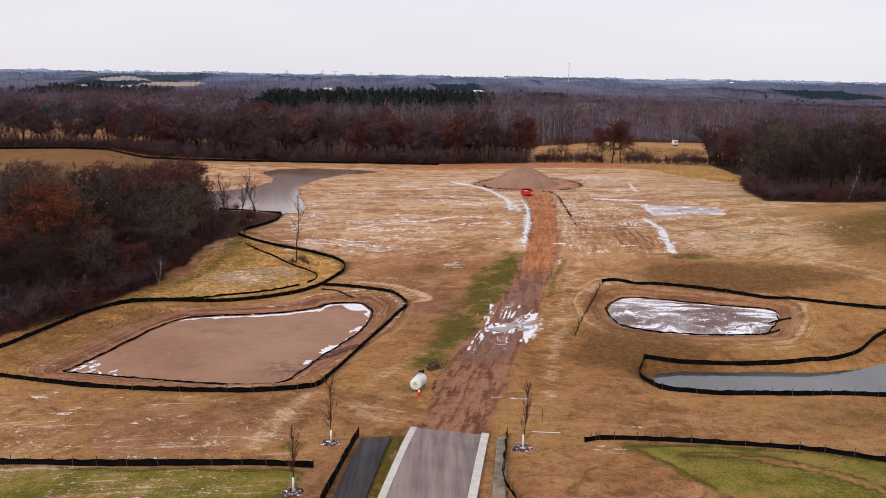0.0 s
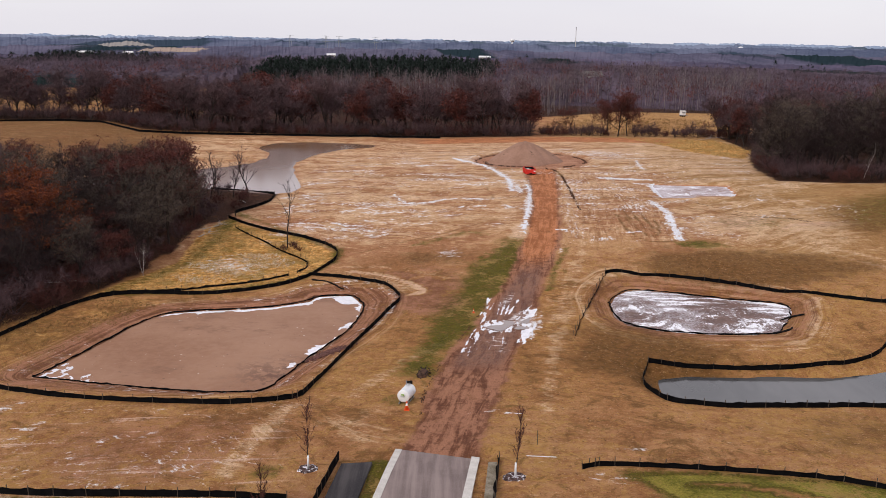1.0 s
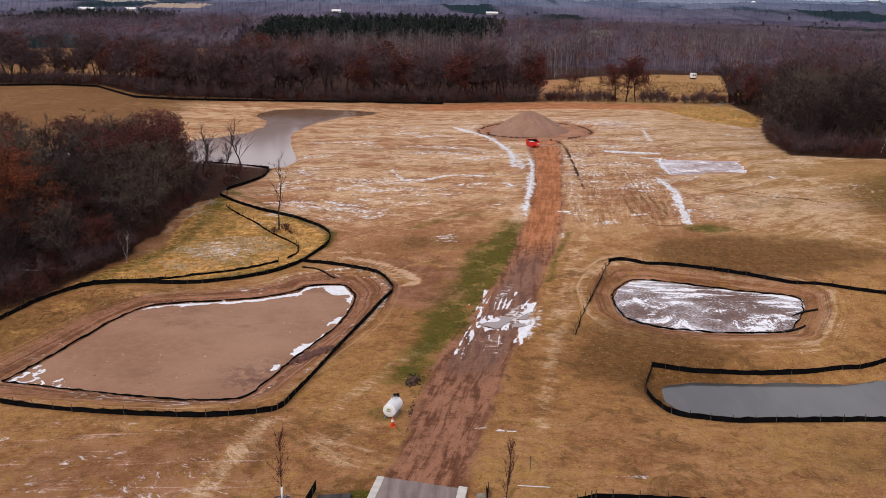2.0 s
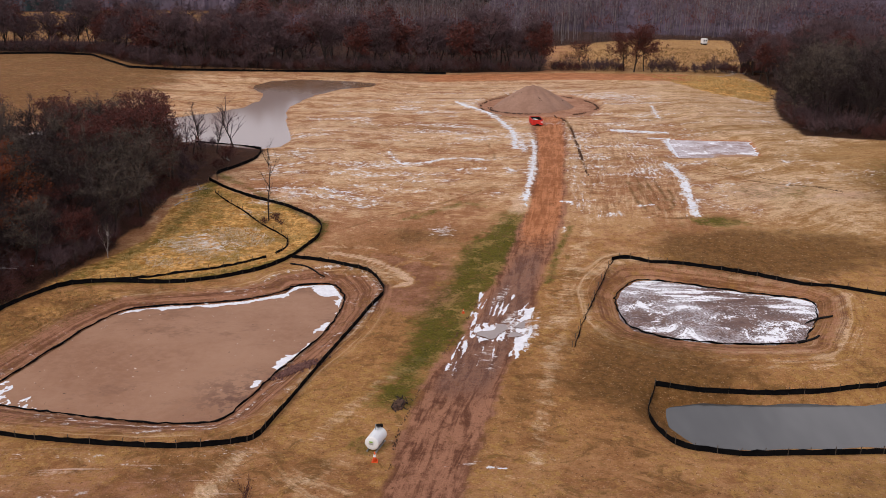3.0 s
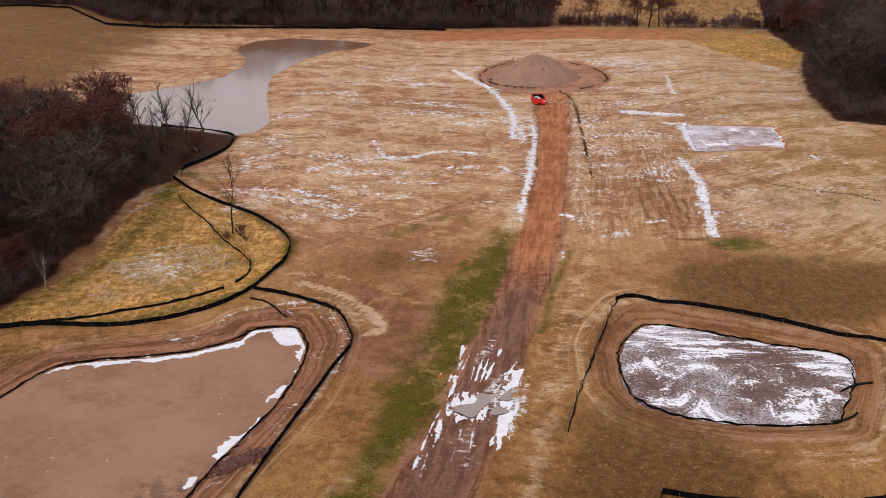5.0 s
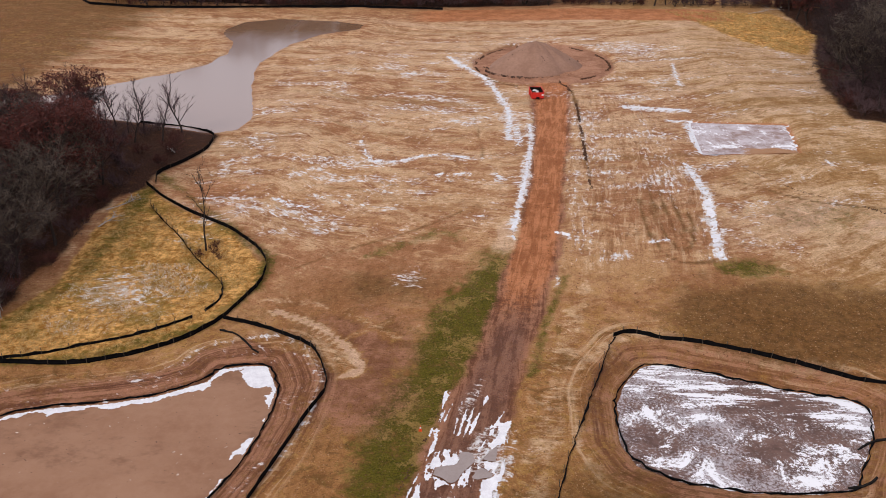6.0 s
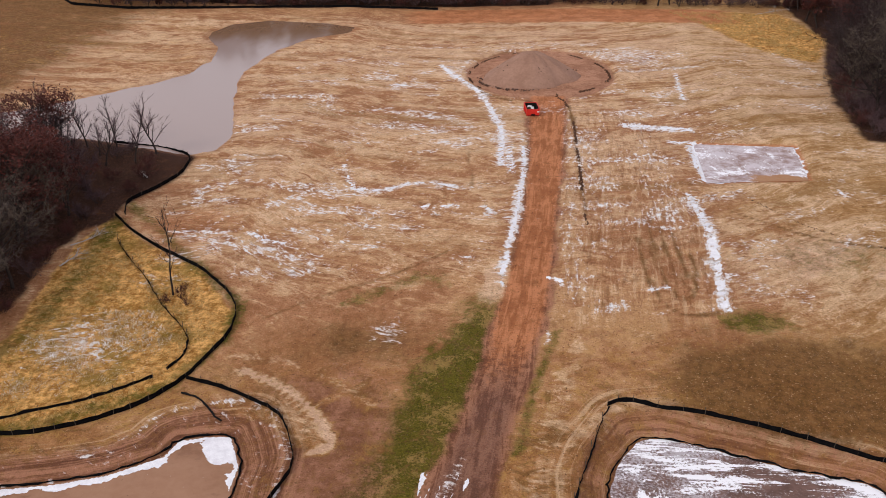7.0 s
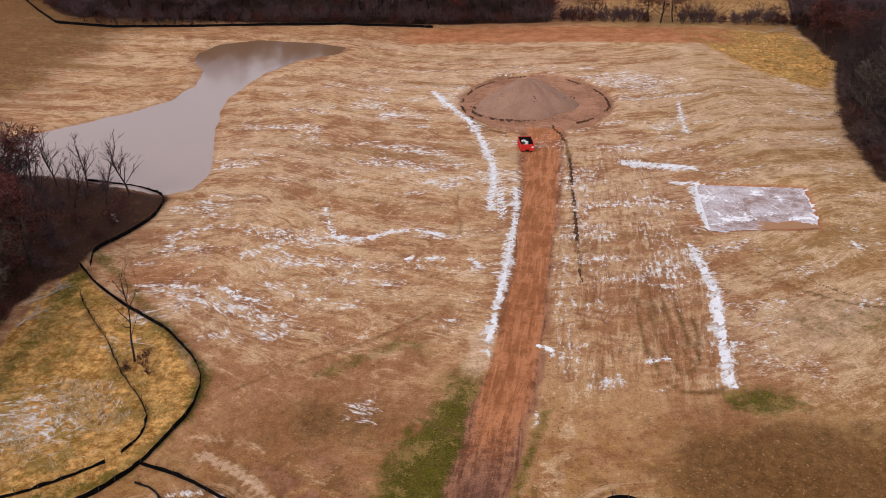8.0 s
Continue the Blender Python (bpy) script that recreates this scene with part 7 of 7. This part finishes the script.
# ---- crusted snow, in patches of their own ----
def snow_patch(test, x0, x1, y0, y1, step, lift, label, level=None, name="snow_patch"):
    """A thin crust of snow where test(x, y) is above nought, on the ground or on a level sheet."""
    gx, gy = np.arange(x0, x1, step), np.arange(y0, y1, step)
    X, Y = np.meshgrid(gx, gy)
    g = np.random.default_rng(5)
    X, Y = X + g.uniform(-0.3, 0.3, X.shape) * step, Y + g.uniform(-0.3, 0.3, X.shape) * step
    keep = test(X, Y) > 0
    i = np.arange(X.size).reshape(X.shape)
    cells = keep[:-1, :-1].astype(int) + keep[:-1, 1:] + keep[1:, 1:] + keep[1:, :-1]
    quad = np.stack([i[:-1, :-1], i[:-1, 1:], i[1:, 1:], i[1:, :-1]], -1)[cells == 4]
    corners = np.stack([i[:-1, :-1], i[:-1, 1:], i[1:, 1:], i[1:, :-1]], -1)[cells == 3]
    held = keep.ravel()
    tri = [tuple(v for v in c if held[v]) for c in corners]
    used, inv = np.unique(np.concatenate([quad.ravel(), np.array(tri, int).ravel()]), return_inverse=True)
    if len(used) < 8:
        return None
    x, y = X.ravel()[used], Y.ravel()[used]
    z = np.full(len(x), level + lift) if level is not None else height(x, y) + lift + ground_rough(x, y)
    nq = quad.size
    faces = [tuple(f) for f in inv[:nq].reshape(-1, 4)] + [tuple(f) for f in inv[nq:].reshape(-1, 3)]
    ob = new(name, mesh_of(name, np.stack([x, y, z], -1), faces, [M_SNOW], True))
    return tagged(ob, label, "snow", "patches of old snow", "stuff")


def ragged(x, y, seed, size):
    return value_noise(x / size, y / size, seed, 5) - 0.5


for number, (width, strength, line) in enumerate(SNOW_LINES):
    if not strength > 0.72 or line[0][1] < 105 and strength < 0.9 or 105 < line[0][1] < 140 or line[0][0] < -12 and line[0][1] < 100:
        continue
    xs, ys = [p[0] for p in line], [p[1] for p in line]

    def test(x, y):
        d = line_distance(x, y, rounded(line)) / (width * 0.68)
        comb = value_noise((x + 0.8 * y) / 1.5, (x - 1.2 * y) / 0.42, 200 + number, 4) - 0.5
        return (0.26 if strength > 0.88 else 0.10) * strength - 0.34 * d * d + 1.7 * comb + 0.55 * ragged(x, y, 300 + number, 3)

    snow_patch(test, min(xs) - 3, max(xs) + 3, min(ys) - 3, max(ys) + 3, 0.16, 0.04, "patch of old white snow lying on brown field")


def basin_rim(x, y):
    d = area_distance(x, y, BASIN)
    north = smooth(-42, -37, x) * smooth(124, 130, y - 0.3 * (x + 40))
    corner = smooth(3.2, 1.5, np.hypot(x + 13.2, (y - 141.5) * 0.7))
    east = smooth(-19.5, -17, x) * smooth(104, 107, y) * smooth(0.50, 0.66, value_noise(x / 3, y / 4, 55, 2))
    west = 0.9 * smooth(4.5, 1.5, np.hypot((x + 44) * 0.55, y - 108)) * smooth(0.42, 0.56, value_noise(x / 0.5, y / 0.7, 57, 3))
    wide = np.maximum.reduce([1.15 * north, 3.2 * corner, 1.1 * east, 2.2 * west])
    return np.where(d < -0.05, wide * (1 + 2.2 * ragged(x, y, 61, 2.0)) + d + 0.9 * ragged(x, y, 62, 0.5) - 0.06, -1)


snow_patch(basin_rim, -47, -10, 102, 146, 0.15, 0.025, "white crust of snow along the edge of a muddy basin", BASIN_Z)


RUT_SNOW = [(0.13, (5.2, 119.9), (6.6, 125), (8.8, 133.6)), (0.16, (9.0, 128.5), (9.8, 134)), (0.16, (9.5, 128.5), (10.5, 133.8)), (0.12, (10.1, 128.2), (11.5, 135.4)),
            (0.15, (10.6, 128.6), (12.5, 134.8)), (0.14, (11.6, 126), (14.3, 132.6)), (0.10, (7.0, 113), (8.2, 119.5)), (0.10, (8.6, 112), (9.4, 119.5)), (0.09, (3.6, 112), (5.2, 119.9))]


def road_ice(x, y):
    """Snow combed along the wheel tracks round the frozen puddles."""
    u = x - 0.175 * (y - 80) + 0.0003 * (y - 80) ** 2
    comb = value_noise(u / 0.26, y / 3.0, 71, 4) - 0.5
    blot = ragged(x, y, 72, 1.0)
    core = smooth(3.6, 1.6, np.hypot((x - 9.0) * 0.95, y - 123.2))
    right = smooth(1.5, 0.3, np.abs(u - 5.9)) * smooth(114, 118, y) * smooth(133, 129, y)
    left = smooth(0.7, 0.1, np.abs(u + 0.7)) * smooth(123, 126, y) * smooth(137, 134, y)
    foot = 0.55 * smooth(1.2, 0.3, np.abs(u + 0.6)) * smooth(110, 114, y) * smooth(124, 119, y)
    cover = np.maximum.reduce([0.85 * core, 0.72 * right, 0.5 * left, 0.6 * foot])
    wall = np.where(cover < 0.1, -1, cover + 1.7 * comb + 1.0 * blot + 0.9 * (value_noise(u / 0.13, y / 1.1, 73, 3) - 0.5) - 0.46)
    for wide, *line in RUT_SNOW:
        wall = np.maximum(wall, wide - line_distance(x, y, line) + 0.5 * (value_noise(x, y / 1.6, 77, 3) - 0.55))
    return np.where(np.minimum.reduce([area_distance(x, y, p) for p in PUDDLES]) < 0.05, -1, wall)


snow_patch(road_ice, 2, 18, 109, 138, 0.11, 0.05, "snow combed along wheel ruts round frozen puddles")


def pad_rim(x, y):
    """Snow blown against the edges of the frozen pad."""
    west = 0.75 - line_distance(x, y, [(50.6, 219.2), (49.2, 202.4), (51, 201.4)])
    south = 0.35 - line_distance(x, y, [(50, 201.5), (57, 202.3)])
    east = 0.4 - line_distance(x, y, [(65.6, 205), (67.6, 217.8), (62, 218.8)])
    return np.maximum.reduce([west, south, east]) + 1.5 * ragged(x, y, 91, 0.9) + 0.8 * ragged(x * 3, y, 92, 1.5) - 0.05


snow_patch(pad_rim, 46, 70, 196, 222, 0.16, 0.06, "rim of white snow round a frozen pad")
